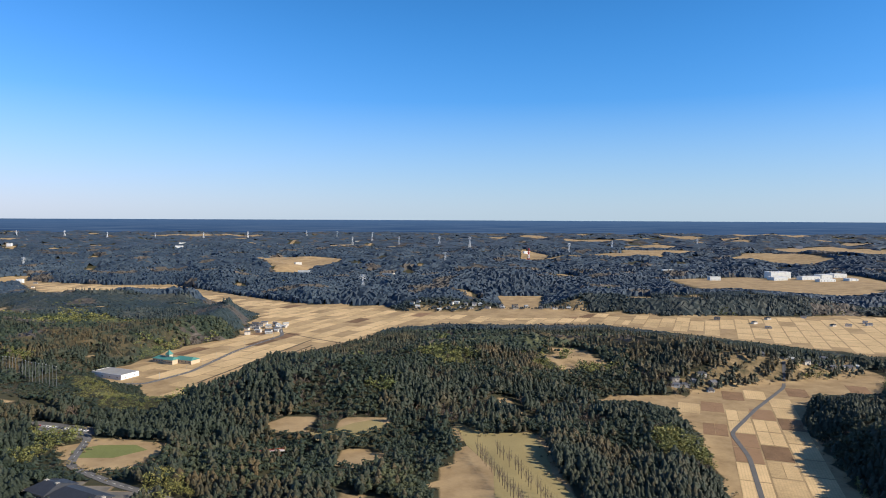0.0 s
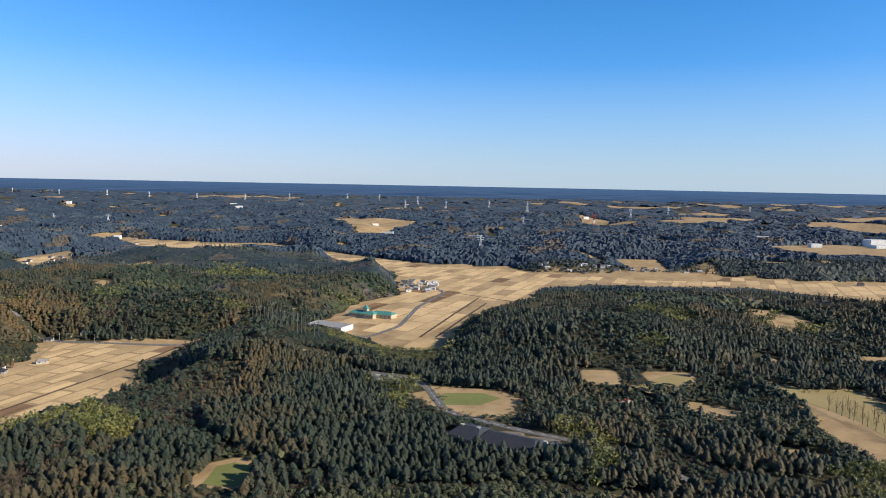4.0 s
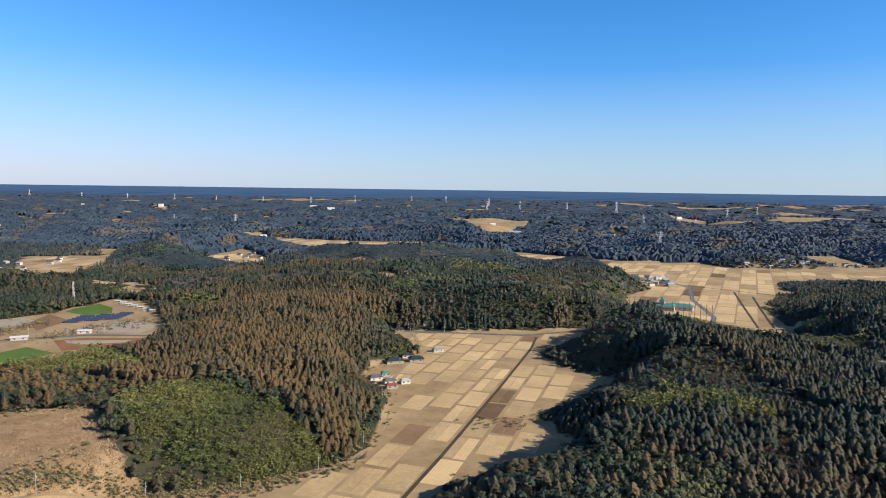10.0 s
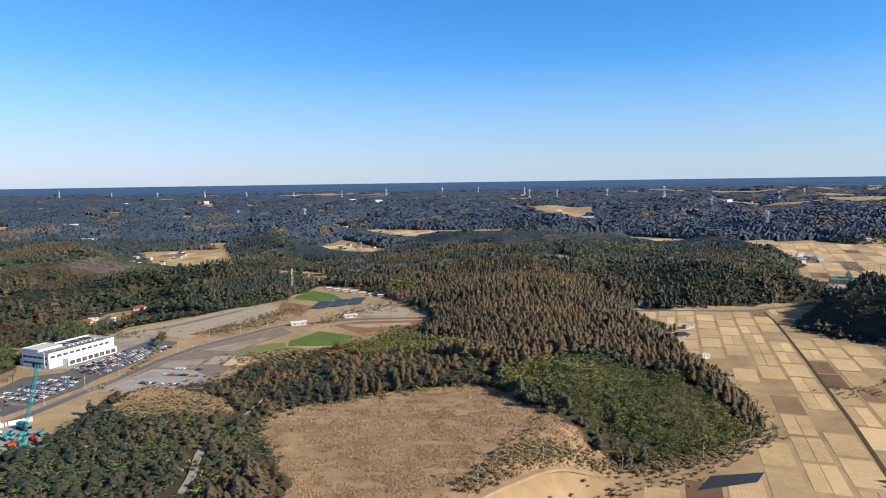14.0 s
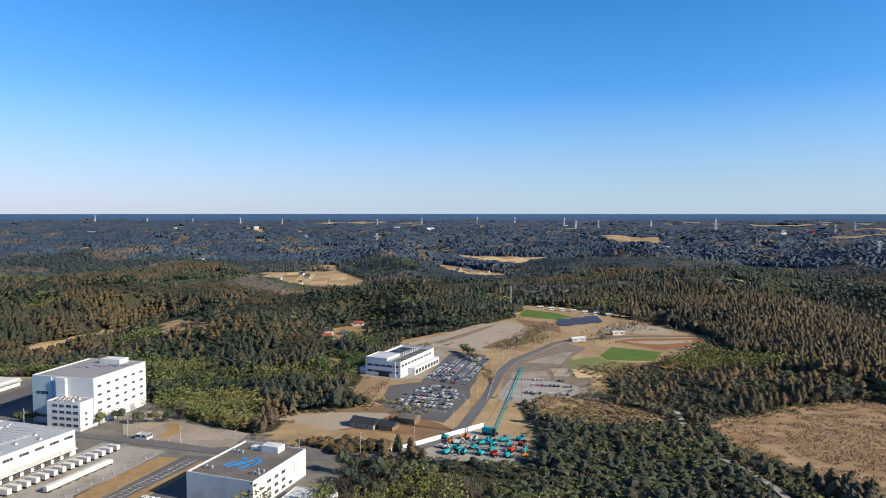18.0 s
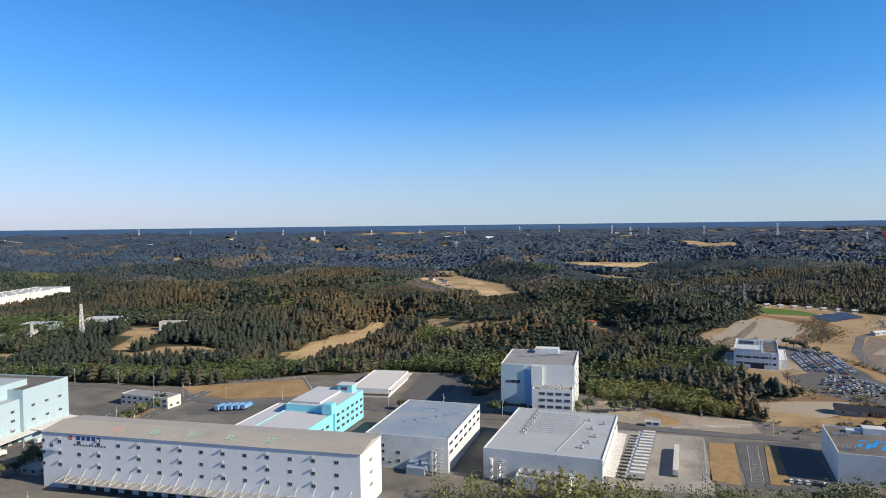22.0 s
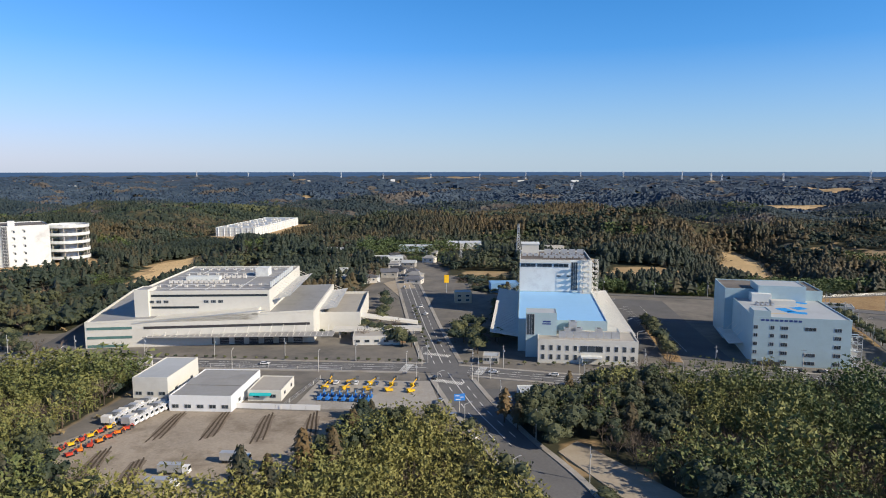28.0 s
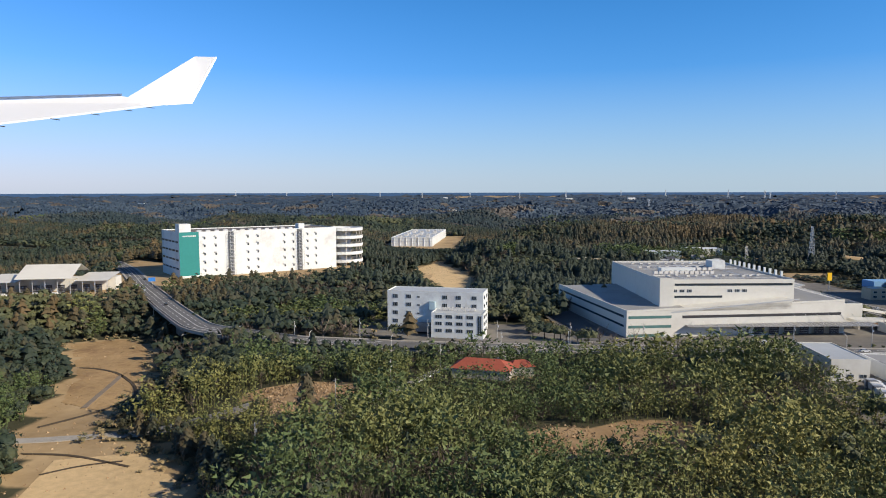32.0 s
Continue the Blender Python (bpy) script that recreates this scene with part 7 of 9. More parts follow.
def giant_depot():
    r = thing("warehouse", "huge white five-storey depot with green corner panel and spiral truck ramp", "warehouse", -2706, 466, -16, 43.9)
    L, D, H = 153, 62, 41
    block(r, 0, L, 0, D, -4, H, "white_panel", "dark_roof", rim=0.8, label="white panel walls")
    part("green_panel", Build().box(-0.12, 17, -0.15, -0.02, 2, H - 0.05).mesh("green_panel", "green_panel"), r, label="dark teal green corner panel")
    windows(r, ("W", 0), (9.5, 1.6), [(-8 - i * 12, z) for i in range(5) for z in (8, 16, 24, 32)], 5)
    cols = [22, 32, 62, 71.5, 98, 107, 122, 131]
    windows(r, ("S", 0), (1.5, 1.9), [(u, z) for u in cols for z in (5.5, 13, 20.5, 28, 35)], 0)
    hood = Build().box(-0.9, 0.9, -1.2, 0, 0, 0.8)
    hme = hood.mesh("hood", "steel")
    for u in cols:
        for z in (5.5, 13, 20.5, 28, 35):
            part("hood", hme, r, pose(u - 0.5, 0, z + 1.3))
    for u in (46, 113.5):
        part("stair_slot", Build().box(u - 2.6, u + 2.6, -0.14, -0.02, -3, H - 0.5).mesh("stair_slot", "dark_steel"), r)
        stair_tower(r, u, -2.6, -2, H - 1, 5, 4.6, "steel")
    bars_text(r, [(3.4 + i * 1.5, H - 3.6, 1.1, 1.1, 0) for i in range(8)], 0, "wall_mark", "white_panel", -0.16)
    part("lift_house", Build().box(1, 11, 3, 16, H - 0.8, H + 7).mesh("lift_house", "white_panel"), r)
    part("roof_house", Build().box(118, 124, 12, 20, H - 0.8, H + 4).mesh("roof_house", "white_panel"), r)
    roof_units(r, [(20 + i * 8, 10) for i in range(12)], H - 0.78, (4, 2.4, 1.6))
    cx, cy, R = L + 19, 22, 21
    for k in range(5):
        zc = 3.5 + k * 8.2
        part("ramp_wall", ring(cx, cy, R - 0.5, R, zc, 30, 3.0).mesh("ramp_wall", "white_panel"), r)
        part("ramp_deck", ring(cx, cy, 8, R - 0.55, zc - 0.5, 30, 0.5).mesh("ramp_deck", "concrete"), r)
    part("ramp_core", ring(cx, cy, 7, 8, -4, 24, 43).mesh("ramp_core", "grey_panel"), r)
    for i in range(10):
        a = i * 0.628
        part("ramp_column", Build().beam((cx + (R - 1.4) * math.cos(a), cy + (R - 1.4) * math.sin(a), -4), (cx + (R - 1.4) * math.cos(a), cy + (R - 1.4) * math.sin(a), 37), 0.6, sides=6).mesh("ramp_column", "concrete"), r)


giant_depot()


def cream_hangar():
    r = thing("shed", "cream metal shed with raised centre roof and open front", "shed", -2762, 378, -16, 18)
    r.matrix_basis = r.matrix_basis @ Matrix.Diagonal((1.1, 1.1, 1.4, 1))
    part("roof", Build().add([(-18, -14, 9), (18, -14, 9), (18, 6, 15), (-18, 6, 15), (-18, 22, 10), (18, 22, 10)], [(0, 1, 2, 3), (3, 2, 5, 4)]).box(-18, 18, -14.2, -13.8, 8.6, 9).mesh("roof", "cream_panel"), r)
    for s in (-1, 1):
        part("side_roof", Build().add([(s * 18.05, -12, 7), (s * 40, -12, 7), (s * 40, 20, 9), (s * 18.05, 20, 9)], [(0, 1, 2, 3) if s > 0 else (3, 2, 1, 0)]).mesh("side_roof", "cream_panel"), r)
    part("wall", Build().box(-40, 40, 6, 20, 0, 6.9).mesh("wall", "cream_panel"), r)
    for i in range(11):
        part("post", Build().box(-39.6 + i * 7.9, -39.2 + i * 7.9, -12, -11.6, -1, 7).mesh("post", "steel"), r)
    doors(r, "S", -6, [-32 + i * 8 for i in range(9)], 5, 4.6, "shade_void")


cream_hangar()


def ribbed_far_depot():
    r = thing("warehouse", "far-off long white ribbed warehouse with roof plant", "warehouse", -2572, 1043, -33, 2.5)
    block(r, -70, 0, 0, 254, -3, 15.5, "white_panel", "pale_roof", rim=0.8)
    for z in (4, 8.5, 13):
        part("shadow_gap", Build().box(0.02, 0.3, 2, 248, z, z + 0.5).mesh("shadow_gap", "steel"), r)
        part("shadow_gap", Build().box(-69, -1, -0.3, -0.02, z, z + 0.5).mesh("shadow_gap", "steel"), r)
    for i in range(24):
        part("pilaster", Build().box(0.02, 0.9, 4 + i * 10.4, 5.2 + i * 10.4, -3, 14.9).mesh("pilaster", "grey_panel"), r)
    for i in range(7):
        part("pilaster", Build().box(-66 + i * 10.4, -64.8 + i * 10.4, -0.9, -0.02, -3, 14.9).mesh("pilaster", "grey_panel"), r)
    roof_units(r, [(-58 + (i % 3) * 22 + (i % 4) * 2, 16 + (i // 3) * 26 + (i % 5) * 3) for i in range(24)], 14.72, (7, 5, 2.6), "rust_white")


ribbed_far_depot()


def showroom():
    r = thing("auction_hall", "white and grey two-storey car auction hall with stepped flat roofs", "hall", -1471, 569, -17, -20)
    block(r, -16.5, 16.5, -33, 33, -1, 13.2, "grey_panel", "pale_roof", rim=1.2)
    block(r, -16.4, 4, -32.9, -10, 13.25, 15.4, "white_panel", "white_roof", "roof_storey", rim=0.4)
    block(r, 16.55, 23, -20, 30, -1, 6.0, "white_panel", "white_roof", "side_wing", rim=0.4)
    block(r, -24, -16.55, -30, 4, -1, 5.0, "grey_panel", "grey_roof", "rear_wing", rim=0.4)
    windows(r, ("S", -33), (5.2, 1.6), [(-12 + i * 6.0, z) for i in range(5) for z in (4, 9)], 3)
    windows(r, ("E", 16.5), (4.2, 1.8), [(-29 + i * 6, 9.6) for i in range(10)], 1)
    windows(r, ("E", 23), (4.4, 3.2), [(-16 + i * 6, 2.6) for i in range(8)], 2)
    for i in range(6):
        part("roof_panel", Build().box(6, 14.5, -29 + i * 10, -22 + i * 10, 12.05, 12.6).mesh("roof_panel", "dark_roof"), r)
    for y0 in (-6, 6, 18):
        part("roof_panel", Build().box(-14, -2, y0, y0 + 9, 12.05, 12.5).mesh("roof_panel", "slate_roof"), r)
    roof_units(r, [(1 + (i % 2) * 2.6, -4 + (i // 2) * 4.4) for i in range(14)], 12.02, (1.8, 1.4, 1.6), "rust_white")
    part("pillar", Build().box(10.5, 12, -33.5, -33.02, 0, 13).mesh("pillar", "white_panel"), r)
    part("door", Build().box(-4, 6, -33.2, -33.02, 0, 4.2).mesh("door", "shade_void"), r)


showroom()


# ---- vehicles ----
def car_base(colour, small=False):
    root = new("car")
    w, l = (0.78, 1.75) if small else (0.88, 2.2)
    side = [(-l, 0.35), (l, 0.35), (l, 0.8), (l * 0.55, 0.98), (-l * 0.95, 1.0), (-l, 0.8)]
    n = len(side)
    body = Build().add([(x, -w, z) for x, z in side] + [(x, w, z) for x, z in side], [tuple(range(n)), tuple(range(2 * n - 1, n - 1, -1))] + [(i, n + i, n + (i + 1) % n, (i + 1) % n) for i in range(n)])
    body.box(-l * 0.72, l * 0.14, -w * 0.72, w * 0.72, 1.425, 1.48)
    part("body", body.mesh("body", colour), root)
    cab = Build().prism([(-l * 0.9, -w * 0.88), (l * 0.5, -w * 0.88), (l * 0.5, w * 0.88), (-l * 0.9, w * 0.88)], 0.985, 1.4)
    for k, (sx, sy) in enumerate(((-l * 0.72, -w * 0.72), (l * 0.14, -w * 0.72), (l * 0.14, w * 0.72), (-l * 0.72, w * 0.72))):
        cab.v[4 + k] = (sx, sy, 1.42)
    part("glasshouse", cab.mesh("glasshouse", "window_glass"), root)
    wh = Build().beam((0, -w - 0.08, 0), (0, w + 0.08, 0), 0.32, sides=8).mesh("axle", "tyre")
    for sx in (-l * 0.62, l * 0.62):
        part("axle", wh, root, pose(sx, 0, 0.32))
    return root


CAR_KINDS = (("car_white", "white parked car"), ("car_silver", "silver grey parked car"), ("car_black", "black parked car"), ("car_blue", "dark blue parked car"), ("car_red", "dark red parked car"))
CARS = {}


def car(x, y, z, turn, k, where, group):
    name, look_word = CAR_KINDS[k]
    label = look_word + " " + where
    if k not in CARS:
        CARS[k] = car_base(name, k == 3)
        ob = CARS[k]
        ob.matrix_basis = pose(x, y, z, 0, 0, turn)
    else:
        ob = copy_thing(CARS[k], pose(x, y, z, 0, 0, turn))
    return tagged(ob, label, "car", group)


rv = random.Random(8)


def car_rows(origin, turn, rows, where, z, group):
    """rows: (v, first u, last u, gap, facing)."""
    ca, sa = math.cos(radians(turn)), math.sin(radians(turn))
    for v, u0, u1, gap, facing in rows:
        u = u0
        while u < u1:
            if rv.random() < 0.82:
                k = rv.choices(range(5), (50, 20, 22, 6, 2))[0]
                car(origin[0] + u * ca - v * sa, origin[1] + u * sa + v * ca, z + 0.14, turn + facing + rv.uniform(-3, 3), k, where, group)
            u += gap


car_rows((-1436, 480), -14, [(-26, -14, 22, 2.9, 90), (-18, -18, 22, 2.9, 90), (-9, -20, 20, 2.9, 90), (-1, -20, 20, 2.9, 90), (9, -16, 18, 2.9, 90), (17, -14, 14, 2.9, 90), (26, -12, 6, 2.9, 90)], "in the marked asphalt car park", -17, "cars in the car park")
car_rows((-1418, 560), 78, [(-12, -42, 48, 2.9, 90), (-4, -42, 52, 2.9, 90), (5, -40, 55, 2.9, 90), (13, -36, 45, 2.9, 90), (20, -34, 30, 2.9, 90)], "in the long car park rows", -17, "cars in the car park")
car_rows((-1350, 505), -8, [(-14, -18, 22, 3.4, 90), (10, -14, 20, 3.2, 90), (27, -14, 14, 3.2, 90)], "on pale gravel beside the road", -17, "cars on the gravel")
car_rows((-392, 682), -16, [(-12, -22, 26, 3.0, 90), (2, -34, 30, 3.0, 90)], "at the golf club", -14, "cars at the golf club")
car_rows((-1548, 312), -14, [(-24, -10, 12, 3.4, 90)], "in the dark factory car park", -15.5, "cars at the factories")
car_rows((-1985, 266), -4, [(2, -10, 14, 2.8, 90)], "before the pale blue building", -15.5, "cars at the factories")
car_rows((-2105, 214), 6, [(0, -18, 8, 3.4, 90)], "on the forecourt by the crossing", -15.5, "cars at the crossing")
car_rows((-2192, 225), 4, [(0, -8, 14, 3.0, 90)], "in the hire yard", -15.5, "cars at the crossing")
for x, y, turn in ((-2141, 190, 72), (-2148, 205, 252), (-2154, 236, 72), (-2178, 372, 75), (-2185, 395, 258), (-2131, 170, 72), (-2240, 249, 5), (-2100, 247, 172), (-2160, 300, 75), (-2210, 470, 78), (-2300, 243, 185), (-2128, 248, 170), (-2640, 330, 125), (-2690, 385, 126), (-2730, 450, 130)):
    car(x, y, ground_at(x, y) + 0.35 if x > -2480 else -15.0, turn, rv.choice((0, 0, 1, 2)), "driving on the main road", "cars on the road")


def lorry(x, y, z, turn, box, cab, length, label, group):
    key = (box, cab, length)
    if key in CARS:
        return tagged(copy_thing(CARS[key], pose(x, y, z, 0, 0, turn)), label, "lorry", group)
    root = new("lorry")
    h = length / 2
    part("box", Build().box(-h, h - 2.3, -1.2, 1.2, 1.0, 3.5).mesh("box", box), root)
    part("chassis", Build().box(-h, h - 0.2, -0.9, 0.9, 0.6, 0.98).mesh("chassis", "dark_steel"), root)
    c = Build().prism([(h - 2.1, -1.15), (h, -1.15), (h, 1.15), (h - 2.1, 1.15)], 0.7, 2.8)
    for k in (5, 6):
        c.v[k] = (h - 0.35, c.v[k][1], 2.8)
    part("cab", c.mesh("cab", cab), root)
    part("windscreen", Build().add([(h - 0.12, -1.0, 1.75), (h - 0.12, 1.0, 1.75), (h - 0.34, 0.95, 2.65), (h - 0.34, -0.95, 2.65)], [(0, 1, 2, 3), (3, 2, 1, 0)]).mesh("windscreen", "window_glass"), root, pose(0.06, 0, 0))
    wh = Build().beam((0, -0.15, 0), (0, 0.15, 0), 0.48, sides=8).mesh("wheel", "tyre")
    for sx in (-h + 1.2, -h + 2.4, h - 1.3):
        for sy in (-1.0, 1.0):
            part("wheel", wh, root, pose(sx, sy, 0.48))
    root.matrix_basis = pose(x, y, z, 0, 0, turn)
    CARS[key] = root
    return tagged(root, label, "lorry", group)


for i in range(14):
    lorry(-1631 + i * 1.42 + 5, 289 + i * 4.75, -15.4, 167, "rust_white", "car_white", 9, "white box lorry backed up to the loading dock", "lorries at the docks")
for i in range(7):
    lorry(-1606 + i * 1.4, 296 + i * 5.2, -15.4, 75, "rust_white", "car_white", 8, "white delivery lorry parked in the yard", "lorries in the yard")
for x, y, t in ((-2222.5, 130.5, 5), (-2221, 120.5, 5), (-2207, 141, 4)):
    lorry(x, y, -15.3, t, "steel", "car_white", 10, "silver box lorry parked on worn gravel", "lorries on the gravel")
for i in range(5):
    lorry(-1868 + i * 4, 394 + i * 1.0, -15.3, 80, "blue_panel", "blue_paint", 11, "blue lorry trailer parked in a row", "blue trailers")
for i, (x, y) in enumerate(((-1947, 300), (-1941, 325), (-1938, 342), (-1935, 362))):
    lorry(x, y, -15.3, 84, ("rust_white", "vinyl")[i % 2], "car_white", 9, "white lorry beside the loading canopy", "lorries in the yard")
for i in range(3):
    lorry(-1800 + i * 16, 236.5 - i * 2.4, -15.4, 82, "green_panel", "car_white", 8, "green lorry under the long canopy", "lorries at the docks")
for x, y, t in ((-2752, 352, 20), (-2742, 356, 22), (-2775, 344, 20)):
    lorry(x, y, -15.8, t, "rust_white", "car_white", 8, "white lorry before the cream shed", "lorries at the shed")


# ---- building machines ----
def excavator(x, y, z, turn, mat, label, size=1.0, group="machines"):
    key = ("ex", mat, size)
    if key in CARS:
        return tagged(copy_thing(CARS[key], pose(x, y, z, 0, 0, turn)), label, "excavator", group)
    root = new("excavator")
    s = size
    for sy in (-1, 1):
        part("track", Build().box(-1.9 * s, 1.9 * s, (sy * 1.2 - 0.3) * s, (sy * 1.2 + 0.3) * s, 0, 0.8 * s).mesh("track", "tyre"), root)
    part("upper_body", Build().box(-2.2 * s, 1.1 * s, -1.3 * s, 1.3 * s, 0.9 * s, 2.1 * s).mesh("upper_body", mat), root)
    part("cab", Build().box(-0.1 * s, 1.4 * s, 0.3 * s, 1.3 * s, 2.12 * s, 3.1 * s).mesh("cab", "window_glass"), root)
    part("boom", Build().beam((0.9 * s, -0.3 * s, 1.8 * s), (3.0 * s, -0.3 * s, 3.4 * s), 0.28 * s).mesh("boom", mat), root)
    part("arm", Build().beam((3.0 * s, -0.3 * s, 3.4 * s), (4.0 * s, -0.3 * s, 1.3 * s), 0.22 * s).mesh("arm", mat), root)
    part("bucket", Build().box(3.5 * s, 4.4 * s, -0.8 * s, 0.2 * s, 0.5 * s, 1.3 * s).mesh("bucket", "dark_steel"), root)
    root.matrix_basis = pose(x, y, z, 0, 0, turn)
    CARS[key] = root
    return tagged(root, label, "excavator", group)


def lift(x, y, z, turn, mat, label, h=3.0, group="lifts"):
    key = ("lift", mat, h)
    if key in CARS:
        return tagged(copy_thing(CARS[key], pose(x, y, z, 0, 0, turn)), label, "lift", group)
    root = new("platform_lift")
    part("base", Build().box(-1.6, 1.6, -0.85, 0.85, 0.35, 1.1).mesh("base", mat), root)
    part("boom", Build().beam((-1.4, 0, 1.2), (2.6, 0, h * 0.62), 0.24).mesh("boom", mat), root)
    part("basket", Build().parapet(2.2, 3.6, -0.8, 0.8, h * 0.5, h * 0.5 + 1.1, 0.12).box(2.2, 3.6, -0.8, 0.8, h * 0.5 - 0.1, h * 0.5).mesh("basket", "dark_steel"), root)
    part("engine_cover", Build().box(-1.9, -0.6, -0.75, 0.75, 1.1, 1.7).mesh("engine_cover", mat), root)
    for sx in (-0.9, 0.9):
        part("axle", Build().beam((sx, -0.8, 0.35), (sx, 0.8, 0.35), 0.35, sides=8).mesh("axle", "tyre"), root)
    root.matrix_basis = pose(x, y, z, 0, 0, turn)
    CARS[key] = root
    return tagged(root, label, "lift", group)


for i in range(24):
    m, word = (("teal_paint", "teal"), ("teal_paint", "teal"), ("teal_paint", "teal"), ("red_paint", "red"), ("teal_paint", "teal"), ("orange_paint", "orange"), ("rust_white", "white"))[i % 7]
    x = -1420 + (i % 6) * 9 + rv.uniform(-2.5, 2.5)
    y = 362 + (i // 6) * 8.5 + rv.uniform(-1.5, 1.5) - (i % 6) * 0.5
    excavator(x, y, -16.85, rv.uniform(0, 360), m, f"{word} tracked excavator parked in the machine yard", 1.1, "machines in the yard")
for i in range(14):
    lift(-2198 + (i % 7) * 3.4, 203 + (i // 7) * 5, -15.35, 95, "blue_paint", "blue wheeled platform lift parked in a row", 3.2, "blue lifts")
for i in range(10):
    lift(-2200 + (i % 5) * 9.5, 217 + (i // 5) * 8, -15.35, rv.uniform(0, 90), "yellow_paint", "yellow boom lift in the hire yard", 4.4, "yellow lifts")
for i in range(14):
    m, word = (("yellow_paint", "yellow"), ("red_paint", "red"), ("red_paint", "red"), ("orange_paint", "orange"))[i % 4]
    excavator(-2271 + (i % 2) * 7 + (i // 2) * 0.9, 139 + (i // 2) * 4.0, -15.4, 80 + rv.uniform(-50, 50), m, f"{word} small machine in a packed yard row", 0.62, "machines by the bamboo")
for i in range(18):
    lorry(-2268 + (i % 2) * 8 + (i // 2) * 0.5, 167 + (i // 2) * 2.7, -15.4, 5 + rv.uniform(-4, 4), ("rust_white", "steel", "dark_steel")[i % 3], "car_white", 5.5, "small white truck packed in a yard row", "trucks by the bamboo")


def crawler_crane():
    r = thing("crawler_crane", "teal crawler crane with a raised lattice boom", "crane", -1394, 396, -16.85, -25)
    for sy in (-2.2, 2.2):
        part("track", Build().box(-4, 4, sy - 0.6, sy + 0.6, 0, 1.3).mesh("track", "tyre"), r)
    part("upper_body", Build().box(-5, 3, -1.8, 1.8, 1.5, 4.2).mesh("upper_body", "teal_paint"), r)
    part("cab", Build().box(2, 4.2, -1.8, -0.4, 1.6, 4.6).mesh("cab", "window_glass"), r)
    b = Build()
    a, e = Vector((2.5, 0, 2.5)), Vector((20, 0, 44))
    d = (e - a).normalized()
    u, v = Vector((0, 1, 0)), d.cross(Vector((0, 1, 0)))
    n = 14
    for s, t in ((-1, -1), (-1, 1), (1, -1), (1, 1)):
        b.beam(a + (u * s + v * t) * 0.9, e + (u * s + v * t) * 0.6, 0.17)
    for i in range(n):
        p, q = a + (e - a) * i / n, a + (e - a) * (i + 1) / n
        for s in (-1, 1):
            b.beam(p + u * s * 0.9 - v * 0.9, q + u * s * 0.9 + v * 0.9, 0.1).beam(p - u * 0.9 + v * s * 0.9, q + u * 0.9 + v * s * 0.9, 0.1)
    part("boom", b.mesh("boom", "teal_paint"), r)
    part("hook_line", Build().beam((20, 0, 44), (20.5, 0, 12), 0.08).mesh("hook_line", "dark_steel"), r)
    part("stay", Build().beam((-4.5, 0, 4.2), (20, 0, 44), 0.08).mesh("stay", "dark_steel"), r)


crawler_crane()
r = thing("site_fence", "white panel site fence along the road", "fence", -1420, 385, -17, 0)
for i in range(15):
    a, c = (-1450 + i * 3.45, 361 + i * 3.3), (-1450 + (i + 1) * 3.45, 361 + (i + 1) * 3.3)
    d = math.degrees(math.atan2(c[1] - a[1], c[0] - a[0]))
    if i == 0:
        pm = Build().box(0, 4.85, -0.06, 0.06, 0, 3.0).mesh("panel", "car_white")
    part("panel", pm, r, pose(a[0] + 1420, a[1] - 385, 0, 0, 0, d))


# ---- houses and small buildings ----
def house(x, y, turn, w, d, h, roof, wall, label, hip=True, z=None, cat="house", group="houses"):
    r = thing("house" if cat == "house" else cat.replace(" ", "_"), label, cat, x, y, z, turn, group)
    part("wall", Build().box(-w / 2, w / 2, -d / 2, d / 2, -1.5, h).mesh("wall", wall), r)
    e, k = 0.8, (d / 2.2 if hip else 0.0)
    rise = d * 0.28
    X0, X1, Y0, Y1 = -w / 2 - e, w / 2 + e, -d / 2 - e, d / 2 + e
    v = [(X0, Y0, h), (X1, Y0, h), (X1, Y1, h), (X0, Y1, h), (X0 + k, 0, h + rise), (X1 - k, 0, h + rise)]
    part("roof", Build().add(v, [(0, 1, 5, 4), (2, 3, 4, 5), (1, 2, 5), (3, 0, 4), (3, 2, 1, 0)]).mesh("roof", roof), r)
    fine = 0 if y < 600 else -1
    for u in (-w / 4, w / 4) if y < 1400 else (0,):
        windows(r, ("S", -d / 2), (1.8, 1.3), [(u, h * 0.6)], fine)
    if y < 1400:
        windows(r, ("E", w / 2), (1.6, 1.2), [(0, h * 0.6)], fine)
    return r


HOUSE_LABELS = ("grey-tiled farmhouse by the rice fields", "low house with a dark tiled hip roof", "small rural house with blue-grey roof tiles", "pale rendered house with dark roof")


def hamlet(n, x0, x1, y0, y1, seed, tall=4.5, roofs=("house_tile",), avoid=None):
    q = random.Random(seed)
    spots = []
    while len(spots) < n:
        x, y = q.uniform(x0, x1), q.uniform(y0, y1)
        if all(math.hypot(x - a, y - b) > 15 for a, b in spots):
            spots.append((x, y))
            house(x, y, q.uniform(-30, 30), q.uniform(9, 15), q.uniform(7, 10), tall * q.uniform(0.8, 1.4), q.choice(roofs), "house_wall", q.choice(HOUSE_LABELS), q.random() < 0.6)


